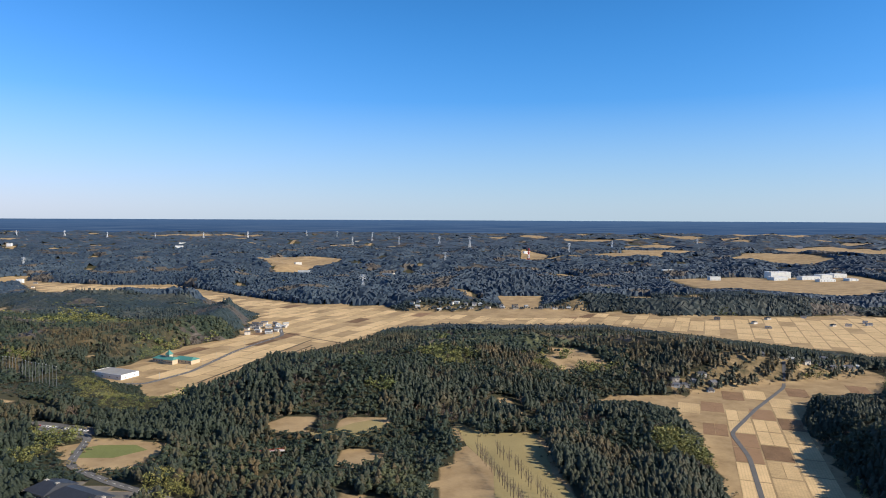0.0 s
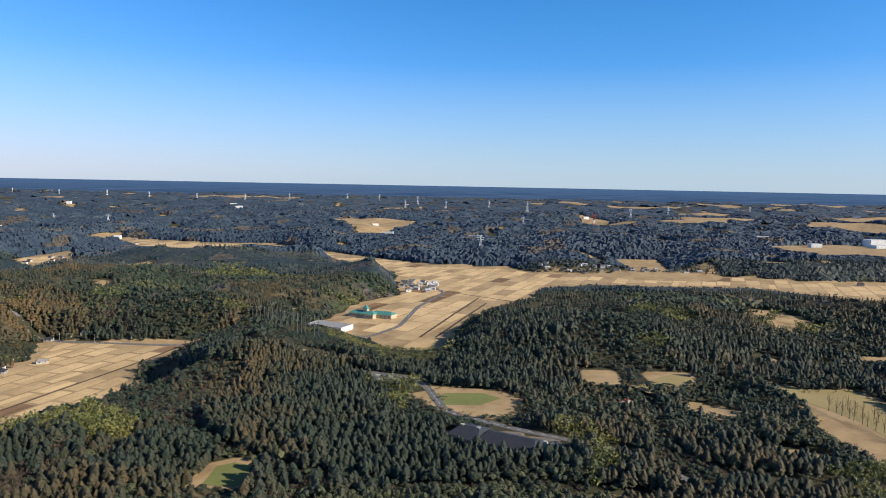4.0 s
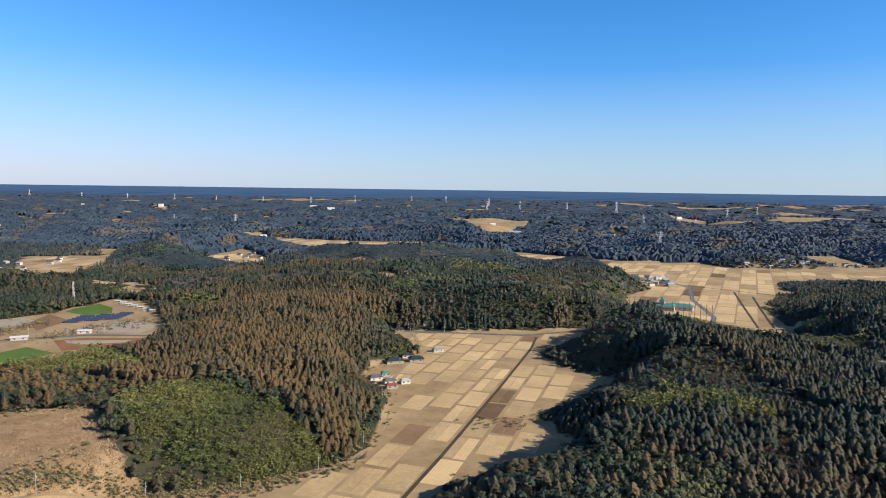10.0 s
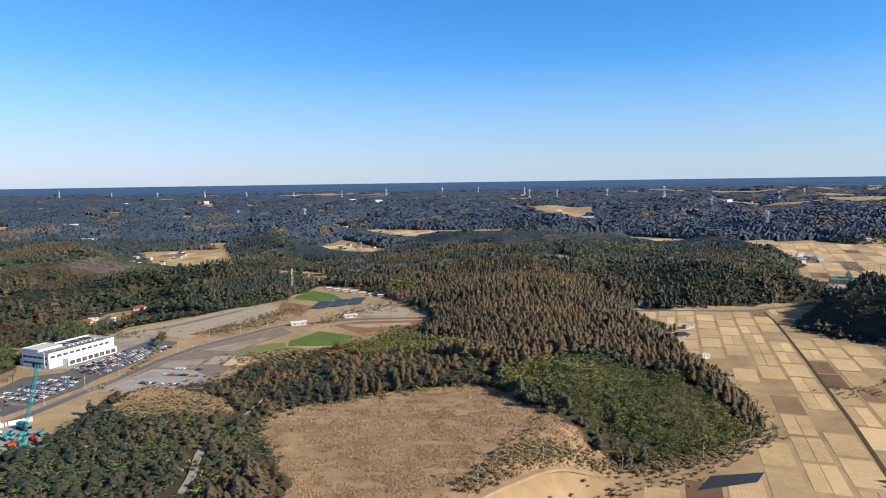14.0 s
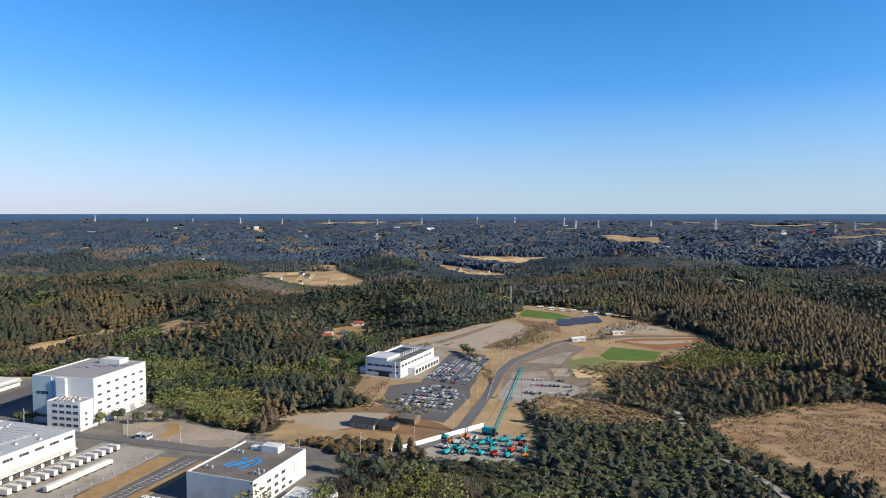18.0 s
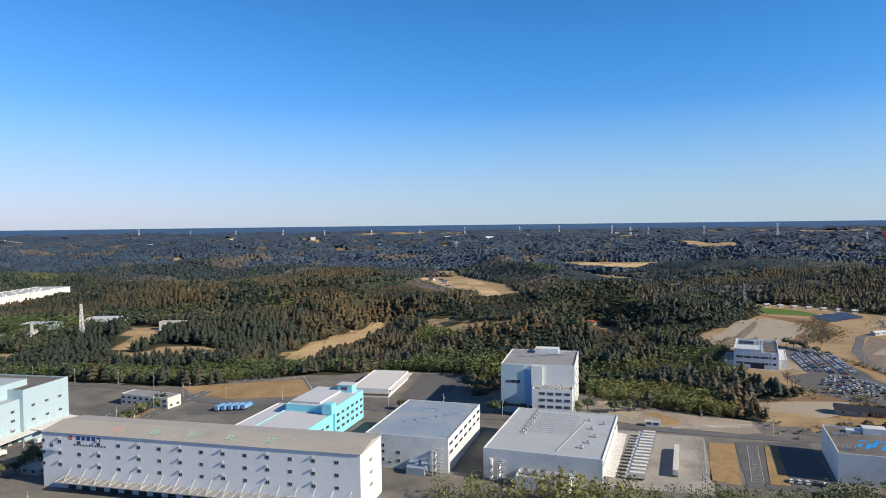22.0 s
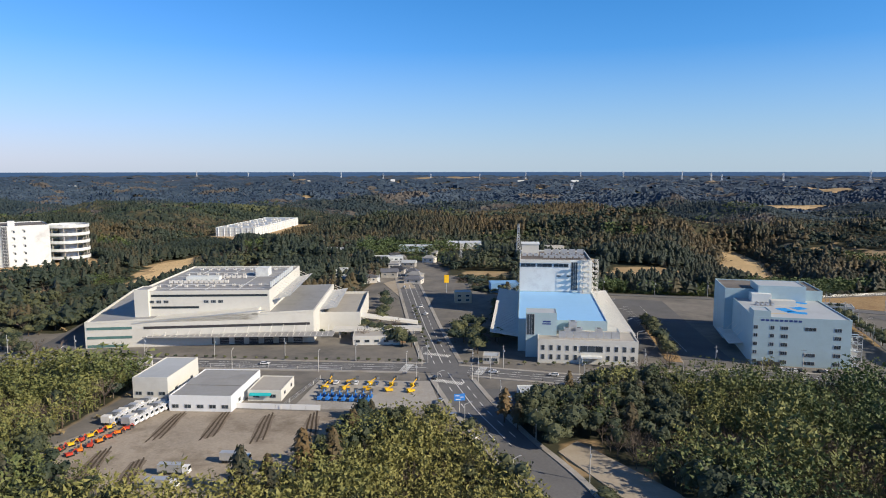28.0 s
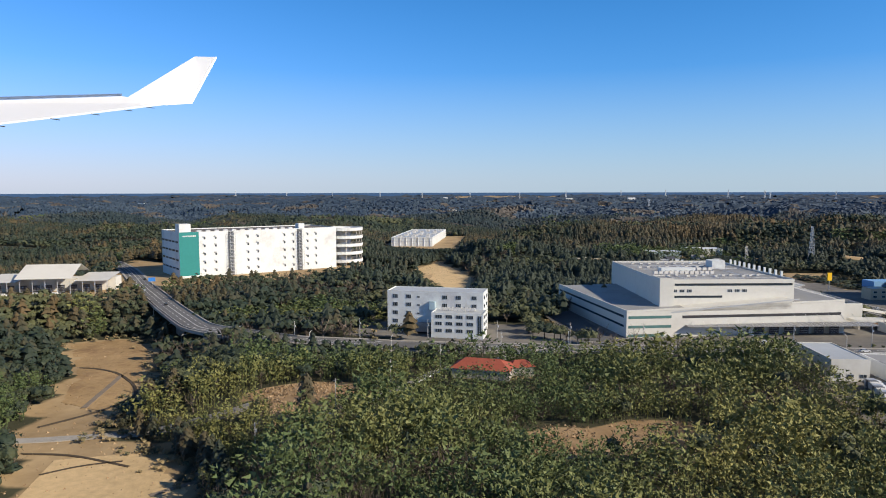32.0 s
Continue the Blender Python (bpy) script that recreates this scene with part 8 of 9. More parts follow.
for x, y, t, w, d, roof, lab in ((-893, 772, 20, 20, 12, "slate_roof", "large farmhouse with a dark hipped tile roof"), (-868, 782, 15, 17, 11, "slate_roof", "farmhouse with dark tiles beside tall trees"), (-880, 800, 10, 13, 9, "house_tile", "barn with grey tiles behind the farmhouse"), (-905, 700, 30, 14, 9, "house_tile", "farmhouse with grey tiles at the field edge"), (-888, 688, 25, 13, 8, "house_tile", "house with dark tiles at the field edge"), (-884, 672, 25, 12, 7, "red_tile", "low shed with a red-brown tin roof"), (-896, 716, 20, 9, 7, "teal_roof", "small shed with a blue-green roof"), (-872, 690, 28, 10, 6, "pale_roof", "low white-roofed farm shed beside the fields"), (-907, 948, 5, 11, 8, "house_tile", "house beside the valley road"), (-890, 968, 5, 11, 8, "house_tile", "house with tiled roof under the woods"), (-868, 975, 5, 12, 8, "house_tile", "house with tiled roof under the woods"), (-845, 832, 30, 14, 7, "grey_roof", "long low grey farm shed by the trees")):
    house(x, y, t, w, d, 3.8, roof, "house_wall", lab)
hamlet(20, -440, -360, 1440, 1590, 3, 4.5, ("house_tile", "house_tile", "pale_roof"))
hamlet(26, 505, 715, 1085, 1205, 4, 4.5, ("house_tile", "house_tile", "pale_roof"))
hamlet(8, 345, 425, 968, 1012, 12)
hamlet(26, -80, 380, 1826, 1872, 5, 4.5, ("house_tile", "house_tile", "pale_roof"))
hamlet(16, -1800, -1420, 2080, 2700, 6)
hamlet(8, -1950, -1740, 1420, 1680, 7, 6, ("house_tile", "pale_roof"))
hamlet(8, -1480, -1380, 1720, 1980, 8)
hamlet(14, 700, 1300, 1500, 1750, 9)
hamlet(18, -2290, -2200, 480, 700, 10, 4.5, ("house_tile", "pale_roof", "grey_roof"))
hamlet(6, -1640, -1540, 770, 850, 11)
for x, y, t, w, d, roof, lab in ((-1591, 792, 15, 13, 10, "red_tile", "house with a faded red tiled roof in a glen"), (-1592, 738, -10, 15, 10, "slate_roof", "house with a dark tiled roof beside bamboo"), (-1574, 735, 20, 12, 9, "house_tile", "grey-roofed house with white walls in a glen"), (-1570, 885, 5, 14, 9, "red_tile", "white house with a red roof at a wood's edge"), (-1560, 742, 30, 8, 6, "white_roof", "small white shed in a glen")):
    house(x, y, t, w, d, 4, roof, "house_wall", lab)
house(-2415, 190, -8, 24, 12, 4, "red_tile", "house_wall", "long low house with a red roof among trees")
house(-2400, 196, 20, 10, 8, 3.5, "red_tile", "house_wall", "small annex with a red roof among trees")
house(-1250, 745, 15, 14, 5, 3, "white_roof", "house_wall", "white site cabin on bare earth", False, cat="site cabin")
house(-1300, 705, 25, 16, 6, 3, "white_roof", "house_wall", "white site office beside the road", False, cat="site cabin")
for i in range(7):
    house(-1320 + i * 14, 948 - i * 11, 10, 7, 4, 2.6, "white_roof", "house_wall", "white hut on the building plot", False, cat="hut")
house(-1473, 408, -22, 17, 10, 3.2, "slate_roof", "house_wall", "low hall with dark solar-like roof planes", False, cat="shed", group="sheds")
house(-1458, 404, -22, 10, 8, 3.0, "slate_roof", "brown_earth", "dark-roofed brown wooden shed", False, cat="shed", group="sheds")
house(-1446, 418, -22, 11, 8, 3.6, "dark_roof", "brown_earth", "brown wooden shed with a flat roof", False, cat="shed", group="sheds")


def flat_house(x, y, turn, w, d, h, wall, roof, label, z=None, rows=1, cat="workshop"):
    r = thing(cat.replace(" ", "_"), label, cat, x, y, z, turn)
    block(r, -w / 2, w / 2, -d / 2, d / 2, -2, h, wall, roof, rim=0.3)
    n = max(2, int(w / (5 if y < 700 else 14)))
    fine = 1 if y < 300 else (0 if y < 600 else -1)
    for k in range(rows):
        windows(r, ("S", -d / 2), (2.6, 1.3), [(-w / 2 + w * (i + 0.5) / n, 2.2 + 3.2 * k) for i in range(n)], fine)
    if y < 1500:
        windows(r, ("E", w / 2), (2.2, 1.3), [(-d / 4, 2.2), (d / 4, 2.2)], fine)
    return r


flat_house(-2270, 212, 4, 15, 31, 9, "cream_panel", "pale_roof", "tall cream metal store by the lorry park", PADZ, cat="store")
r = flat_house(-2242, 202, 4, 25, 36, 6.5, "grey_panel", "grey_roof", "low grey workshop with a ribbed metal roof", PADZ)
part("ridge", Build().prism([(-12.4, -4), (12.4, -4), (12.4, 4), (-12.4, 4)], 6.3, [6.4, 6.4, 6.8, 6.8]).mesh("ridge", "grey_roof"), r)
r = flat_house(-2221, 209, 4, 14, 20, 4.6, "cream_panel", "tan_roof", "small shop with a teal awning", PADZ, cat="shop")
part("awning", Build().prism([(-6, -11.5), (3, -11.5), (3, -10.05), (-6, -10.05)], [2.6, 2.6, 3.2, 3.2], [2.8, 2.8, 3.5, 3.5]).mesh("awning", "teal_paint"), r, label="bright teal awning")
for i in range(12):
    if i == 0:
        cb = Build().box(-3, 3, -0.1, 0.1, 0, 2.2).mesh("panel", "car_white")
        rf_ = thing("yard_fence", "white panel fence round the lorry park", "fence", -2240, 186, PADZ, 2)
    part("panel", cb, rf_, pose(-24 + i * 6.1, 3.5, 0))
flat_house(-2110, 216, 10, 12, 10, 4, "white_panel", "pale_roof", "small white building beside the crossing", PADZ, cat="shop")
flat_house(-2098, 205, 10, 14, 9, 3.5, "white_panel", "white_roof", "low white-roofed shed by the trees", PADZ, cat="shed")
flat_house(-2130, 268, 0, 8, 8, 4, "house_wall", "pale_roof", "small house with a pale roof beside the road", PADZ, cat="shop")
flat_house(-2158, 420, 10, 12, 10, 8, "orange_wall", "pale_roof", "beige two-storey shop with a sign", PADZ, 2, cat="shop")
flat_house(-2130, 470, 10, 22, 14, 7, "blue_panel", "blue_panel", "bright blue metal shed beside the road", PADZ, cat="shed")
flat_house(-2195, 300, 10, 26, 14, 5, "cream_panel", "tan_roof", "low cream garage wing with an arched ramp", PADZ, cat="garage")
flat_house(-2255, 505, 12, 34, 20, 6, "grey_panel", "grey_roof", "grey industrial shed with a dark roof", cat="workshop")
flat_house(-2290, 560, 12, 18, 14, 7, "white_panel", "pale_roof", "white two-storey clinic with flat roof", cat="clinic")
flat_house(-2262, 640, 12, 40, 14, 5, "white_panel", "pale_roof", "long white low building along the road", cat="school")
flat_house(-2330, 720, 6, 46, 16, 5, "grey_panel", "pale_roof", "long pale roofed shed among the trees", cat="shed")
flat_house(-2400, 820, 6, 40, 16, 5, "white_panel", "white_roof", "long white shed among the trees", cat="shed")
flat_house(-2082, 752, 5, 30, 12, 10, "cream_panel", "tan_roof", "cream flat-roofed water station in the woods", cat="pump house")
flat_house(-2190, 790, 5, 44, 26, 8, "white_panel", "white_roof", "white low factory in the woods", cat="factory")
flat_house(-2245, 745, 5, 40, 22, 7, "pale_blue_panel", "white_roof", "pale industrial hall in the woods", cat="factory")
flat_house(-1921, 404, -16, 40, 12, 7.5, "cream_panel", "grey_roof", "two-storey cream office with rows of windows", PADZ, 2, cat="office")
flat_house(-1912, 282, -16, 12, 9, 3.5, "concrete", "tan_roof", "low concrete guard house", PADZ, cat="guard house")
flat_house(-1600, 372, -12, 8, 5, 3, "rust_white", "pale_roof", "small white gate hut", PADZ, cat="hut")
flat_house(-1478, 290, -14, 22, 14, 4, "vinyl", "white_roof", "low white store beside the white factory", PADZ, cat="store")
flat_house(-2245, 1880, 0, 60, 24, 8, "white_panel", "white_roof", "distant white factory on the plateau", cat="factory")
flat_house(-520, 1058, -24, 66, 34, 7, "grey_panel", "grey_roof", "flat grey-roofed school hall beside the rice fields", -46, cat="school")
for x, y, w, d, h in ((1330, 2640, 90, 40, 26), (1290, 2560, 60, 40, 12), (1420, 2580, 80, 30, 14), (1500, 2620, 50, 40, 18), (1440, 2500, 70, 24, 10), (1600, 2700, 60, 40, 14), (1560, 2540, 40, 30, 9)):
    flat_house(x, y, 12, w, d, h, "white_panel", "white_roof", "white plant building in a distant industrial park", -22, 2, cat="factory")
q = random.Random(77)
for i in range(34):
    y = q.uniform(2300, 7200)
    x = q.uniform(-0.85 * y - 2300, 0.62 * y)
    flat_house(x, y, q.uniform(-30, 30), q.uniform(20, 60), q.uniform(12, 28), q.uniform(6, 12) + 8, q.choice(("white_panel", "grey_panel", "cream_panel")), q.choice(("white_roof", "pale_roof", "grey_roof")), q.choice(("distant white building among dark woods", "far-off pale factory roof in the forest", "small distant pale block on the plain")), cat="factory")


def community_hall():
    r = thing("community_hall", "community hall with teal pitched roofs, pyramid tower and ochre walls", "hall", -470, 1160, -46, -22)
    for x0, x1, y0, y1, h in ((-34, -4, -10, 10, 6), (4, 44, -2, 20, 6), (-4, 16, -16, 4, 7)):
        part("wall", Build().box(x0, x1, y0, y1, -1, h).mesh("wall", "orange_wall"), r)
        ym = (y0 + y1) / 2
        part("roof", Build().add([(x0 - 1, y0 - 1, h), (x1 + 1, y0 - 1, h), (x1 + 1, y1 + 1, h), (x0 - 1, y1 + 1, h), (x0 + 5, ym, h + 4), (x1 - 5, ym, h + 4)], [(0, 1, 5, 4), (2, 3, 4, 5), (1, 2, 5), (3, 0, 4), (3, 2, 1, 0)]).mesh("roof", "teal_roof"), r)
        windows(r, ("S", y0), (3, 2), [(x0 + (x1 - x0) * (i + 0.5) / 5, 3) for i in range(5)], 1)
    part("tower", Build().box(-10, -2, -4, 4, 6, 13).mesh("tower", "orange_wall"), r)
    part("spire", Build().add([(-11, -5, 13), (-1, -5, 13), (-1, 5, 13), (-11, 5, 13), (-6, 0, 21)], [(0, 1, 4), (1, 2, 4), (2, 3, 4), (3, 0, 4), (3, 2, 1, 0)]).mesh("spire", "teal_roof"), r)


community_hall()


def clubhouse():
    r = thing("clubhouse", "long golf clubhouse with dark slate roofs and glass front", "clubhouse", -284, 508, -14, -28)
    for x0, x1, y0, y1, h, k in ((-42, -18, -13, 13, 5, 4.2), (-18, 28, -11, 12, 4, 4.6), (28, 44, -12, 9, 3.5, 2.6)):
        part("wall", Build().box(x0, x1, y0, y1, -2, h).mesh("wall", "cream_panel"), r)
        ym = (y0 + y1) / 2
        part("roof", Build().add([(x0 - 1.5, y0 - 2, h), (x1 + 1.5, y0 - 2, h), (x1 + 1.5, y1 + 2, h), (x0 - 1.5, y1 + 2, h), (x0 + 5, ym, h + k), (x1 - 3, ym, h + k)], [(0, 1, 5, 4), (2, 3, 4, 5), (1, 2, 5), (3, 0, 4), (3, 2, 1, 0)]).mesh("roof", "slate_roof"), r)
        windows(r, ("S", y0), (3.6, 2.2), [(x0 + (x1 - x0) * (i + 0.5) / 6, 1.6) for i in range(6)], 1)
    for x in (-38, -24, 32):
        part("chimney", Build().box(x, x + 3, -1.5, 1.5, 5, 9.5).mesh("chimney", "tan_roof"), r)


clubhouse()

# ---- solar tables ----
sp = Build().prism([(-9, -2), (9, -2), (9, 2), (-9, 2)], [0.8, 0.8, 2.2, 2.2], [0.95, 0.95, 2.35, 2.35]).mesh("panel", "solar_cell")
sl = Build().box(-0.12, 0.12, -0.12, 0.12, 0, 1.4).mesh("leg", "steel")
first = None
for i in range(15):
    x, y = -1300 + (i % 3) * 19, 800 + (i // 3) * 9 + (i % 3) * 13
    if first is None:
        first = thing("solar_table", "tilted dark blue solar panel table on steel legs", "solar panel", x, y, -16.9, 12, "solar tables")
        part("panel", sp, first)
        for s in (-7, 0, 7):
            part("leg", sl, first, pose(s, 0, 0))
    else:
        copy_thing(first, pose(x, y, -16.9, 0, 0, 12))


# ---- masts, pylons, poles, lamps ----
def lattice(x, y, h, base, mats, label, cat, arms=(), group="", z=None, r0=0.5):
    r = thing("power_pylon" if arms else "radio_mast", label, cat, x, y, z, 8, group)
    n = 7
    for m, (k0, k1) in mats:
        b = Build()
        for i in range(int(n * k0), int(n * k1)):
            t0, t1 = i / n, (i + 1) / n
            w0, w1 = base * (1 - t0) ** 1.3 + 0.8, base * (1 - t1) ** 1.3 + 0.8
            c0 = [(sx * w0, sy * w0, h * t0) for sx, sy in ((-1, -1), (1, -1), (1, 1), (-1, 1))]
            c1 = [(sx * w1, sy * w1, h * t1) for sx, sy in ((-1, -1), (1, -1), (1, 1), (-1, 1))]
            for k in range(4):
                b.beam(c0[k], c1[k], r0)
                b.beam(c0[k], c1[(k + 1) % 4], r0 * 0.6).beam(c0[(k + 1) % 4], c1[k], r0 * 0.6).beam(c1[k], c1[(k + 1) % 4], r0 * 0.6)
        part("tower", b.mesh("tower", m), r)
    for t, reach in arms:
        b = Build()
        for s in (-1, 1):
            b.beam((0, 0, h * t + 1.5), (s * reach, 0, h * t), r0 * 1.1).beam((0, 0, h * t - 1.5), (s * reach, 0, h * t), r0)
        part("cross_arm", b.mesh("cross_arm", mats[-1][0]), r)
    return r


ARMS = ((0.97, 9), (0.84, 12), (0.71, 10))
GREY = [("pylon_steel", (0, 1))]
for x, y, h in ((205, 4811, 82), (-16, 5744, 74), (-387, 6148, 82), (-661, 6435, 84), (-1100, 7100, 72), (-1500, 7500, 76), (2201, 5759, 80), (1300, 5100, 76), (-2100, 7300, 74), (-2600, 7350, 74), (-3150, 7400, 74), (-3700, 7450, 74), (-4200, 7500, 74), (-4800, 7600, 74), (-5400, 7700, 74), (-6100, 7800, 74), (860, 4500, 64), (-700, 5300, 64), (-2300, 3300, 50), (-1900, 3050, 44), (20, 3300, 48), (-240, 2050, 46)):
    lattice(x, y, h, h * 0.1, GREY, "grey steel lattice power pylon above the distant woods", "pylon", ARMS, "power pylons", r0=0.75 if y > 4000 else 0.4)
lattice(540, 4130, 84, 8, [("red_paint", (0, 0.3)), ("car_white", (0.3, 0.58)), ("red_paint", (0.58, 1.0))], "red and white banded lattice pylon", "pylon", ARMS, "power pylons", r0=0.85)
lattice(-2120, 633, 37, 1.8, [("steel", (0, 1))], "slim grey lattice radio mast in the woods", "mast", r0=0.22)
lattice(-1363, 910, 36, 0.2, [("steel", (0, 1))], "thin pale antenna mast beside the crops", "mast", r0=0.12)
lattice(-2180, 640, 20, 0.8, [("rust_white", (0, 1))], "slim grey antenna mast behind the houses", "mast", r0=0.14)


def pole_base():
    r = new("utility_pole")
    part("post", Build().beam((0, 0, -1), (0, 0, 11.5), 0.19, r2=0.12, sides=6).mesh("post", "pole_concrete"), r)
    for z, w in ((10.8, 1.1),):
        part("cross_arm", Build().box(-w, w, -0.07, 0.07, z - 0.07, z + 0.07).mesh("cross_arm", "dark_steel"), r)
    part("transformer", Build().beam((0.45, 0, 8.2), (0.45, 0, 9.2), 0.3, sides=8).mesh("transformer", "steel"), r)
    return r


def lamp_base():
    r = new("street_lamp")
    part("post", Build().beam((0, 0, -1), (0, 0, 9.5), 0.14, r2=0.09, sides=6).mesh("post", "rust_white"), r)
    part("arm", Build().beam((0, 0, 9.4), (0, -2.0, 10.1), 0.08, sides=5).mesh("arm", "rust_white"), r)
    part("head", Build().box(-0.2, 0.2, -2.9, -1.9, 10.0, 10.2).mesh("head", "steel"), r)
    return r


def along(points, gap, off, base, label, cat, group, z=None):
    first = base
    done = False
    rest = 0.0
    for (ax, ay), (bx, by) in zip(points, points[1:]):
        ln = math.hypot(bx - ax, by - ay)
        s = rest
        while s < ln:
            x, y = ax + (bx - ax) * s / ln - (by - ay) / ln * off, ay + (by - ay) * s / ln + (bx - ax) / ln * off
            t = math.degrees(math.atan2(by - ay, bx - ax)) + (0 if off > 0 else 180)
            zz = ground_at(x, y) if z is None else z
            m = pose(x, y, zz, 0, 0, t)
            if not done:
                first.matrix_basis = m
                tagged(first, label, cat, group)
                done = True
            else:
                copy_thing(first, m)
            s += gap
        rest = s - ln


POLE = "grey concrete utility pole with cross arms"
along(ROAD_BACK, 38, 6, pole_base(), POLE, "pole", "utility poles")
along(ROAD_CROSS[5:14], 36, 9, pole_base(), POLE + " along the main road", "pole", "utility poles")
along(ROAD_MAIN[:6], 34, -10.5, pole_base(), POLE + " beside the crossing", "pole", "utility poles")
along(ROAD_YARD, 32, 6, pole_base(), POLE, "pole", "utility poles")
along(ROAD_VAL, 60, 4, pole_base(), POLE + " beside the field track", "pole", "utility poles")
along(ROAD_FAR, 55, 5.5, pole_base(), POLE + " beside the valley road", "pole", "utility poles")
along(ROAD_M, 34, 3.5, pole_base(), POLE + " beside the lane", "pole", "utility poles")
LAMP = "white street lamp with a curved arm"
along(ROAD_CROSS[2:15], 42, -9, lamp_base(), LAMP, "street lamp", "street lamps")
along(ROAD_MAIN[1:7], 40, 10.5, lamp_base(), LAMP + " beside the wide road", "street lamp", "street lamps")
along([(-2052, 300), (-2056, 420)], 30, 2, lamp_base(), LAMP + " in the factory yard", "street lamp", "street lamps")
along([(-1922, 300), (-1908, 400)], 24, 2, lamp_base(), LAMP + " in the lorry yard", "street lamp", "street lamps")

# golf range net poles
net = None
for i in range(17):
    k = i / 16
    x, y = -598 + 100 * k, 905 - 48 * k
    if net is None:
        net = thing("net_pole", "tall thin dark pole of a golf range net", "pole", x, y, None, 0, "net poles")
        part("post", Build().beam((0, 0, -1), (0, 0, 27), 0.35, r2=0.25, sides=6).mesh("post", "dark_steel"), net)
        part("cap", Build().box(-0.5, 0.5, -0.5, 0.5, 27, 27.4).mesh("cap", "steel"), net)
    else:
        copy_thing(net, pose(x, y, ground_at(x, y)))
r = thing("footbridge", "red arched golf footbridge between wooded slopes", "bridge", -176, 628, -19, 18)
part("deck", Build().box(-26, 26, -2, 2, 0, 0.8).mesh("deck", "rust_white"), r)
for s in (-2, 2):
    part("arch", Build().beam((-26, s, -5), (-9, s, -0.6), 0.5).beam((-9, s, -0.6), (9, s, -0.6), 0.5).beam((9, s, -0.6), (26, s, -5), 0.5).mesh("arch", "red_paint"), r)
    part("rail", Build().box(-26, 26, s - 0.08, s + 0.08, 1.6, 1.8).mesh("rail", "red_paint"), r)

# road bridge over the little valley
r = thing("road_bridge", "concrete road bridge with pale parapets above a dark gully", "bridge", -2560, 258, -15.4, 0, kind="")
for i, (x, y) in enumerate(((-2540, 248), (-2575, 262), (-2612, 298), (-2648, 342))):
    part("pier", Build().box(-1.4, 1.4, -4, 4, -22, -0.5).mesh("pier", "concrete"), r, pose(x + 2560, y - 258, 0, 0, 0, 45))
for off in (7.4, -7.4):
    pts = [(-2720, 428), (-2634, 324), (-2580, 262), (-2520, 240)]
    b, _, _ = strip(pts, 0.5, 1.0, off=off, level=bridge_level)
    part("parapet", b.mesh("parapet", "concrete"), r, pose(2560, -258, 15.4))

# wire fences along the grass field and the yards
def wire_fence(points, label):
    x0, y0 = points[0]
    z0 = ground_at(x0, y0)
    r = thing("wire_fence", label, "fence", x0, y0, z0)
    post = Build().beam((0, 0, -0.4), (0, 0, 1.9), 0.09, sides=5).mesh("post", "rust_white")
    rail = Build()
    spots = []
    for (ax, ay), (bx, by) in zip(points, points[1:]):
        n = max(1, int(math.hypot(bx - ax, by - ay) / 7))
        spots += [(ax + (bx - ax) * i / n, ay + (by - ay) * i / n) for i in range(n)]
    spots.append(points[-1])
    p = [(x - x0, y - y0, ground_at(x, y) - z0) for x, y in spots]
    for a, c in zip(p, p[1:]):
        for h in (0.5, 1.1, 1.75):
            rail.beam((a[0], a[1], a[2] + h), (c[0], c[1], c[2] + h), 0.05, sides=3)
    part("wires", rail.mesh("wires", "steel"), r)
    for q_ in p:
        part("post", post, r, pose(*q_))


wire_fence([(-1925, 456), (-1840, 484), (-1816, 432)], "grey wire fence round a dry grass field")
wire_fence([(-1590, 366), (-1545, 372), (-1500, 352)], "grey wire fence beside the back road")
wire_fence([(-1594, 288), (-1579, 345)], "grey wire fence between yard and grass strip")
wire_fence([(-2210, 190), (-2206, 230)], "white wire fence of the hire yard")
wire_fence([(-2380, 250), (-2300, 240), (-2200, 244)], "grey wire fence along the main road")
wire_fence([(-1396, 470), (-1388, 560), (-1374, 615)], "grey wire fence beside the curving road")

# signs at the crossing
r = thing("road_sign", "blue direction sign on a grey post", "sign", -2139, 196, PADZ, 20)
part("post", Build().beam((0, 0, 0), (0, 0, 7), 0.16, sides=6).mesh("post", "rust_white"), r)
part("board", Build().box(-2.2, 2.2, -0.2, -0.08, 4.6, 7.4).mesh("board", "blue_paint"), r)
for u, z, w in ((-0.9, 6.7, 1.6), (1.0, 6.0, 1.4), (-0.6, 5.2, 2.0)):
    part("mark", Build().box(u - w / 2, u + w / 2, -0.24, -0.205, z - 0.14, z + 0.14).mesh("mark", "line_paint"), r)
r = thing("road_sign", "blue direction sign over the sloping road", "sign", -2700, 412, -15.3, 25)
part("post", Build().beam((0, 0, 0), (0, 0, 7), 0.16, sides=6).mesh("post", "rust_white"), r)
part("board", Build().box(-2.6, 2.6, -0.2, -0.08, 4.2, 7.4).mesh("board", "blue_paint"), r)
r = thing("shop_sign", "tall yellow and white shop sign on a post", "sign", -2174, 455, PADZ, 20)
part("post", Build().beam((0, 0, 0), (0, 0, 8), 0.25, sides=6).mesh("post", "steel"), r)
part("board", Build().box(-1.8, 1.8, -0.5, 0.5, 8, 14).mesh("board", "yellow_paint"), r)
r = thing("shop_sign", "white sign column by the road", "sign", -2290, 233, PADZ, 0)
part("board", Build().box(-0.8, 0.8, -0.3, 0.3, 0, 8).mesh("board", "car_white"), r)
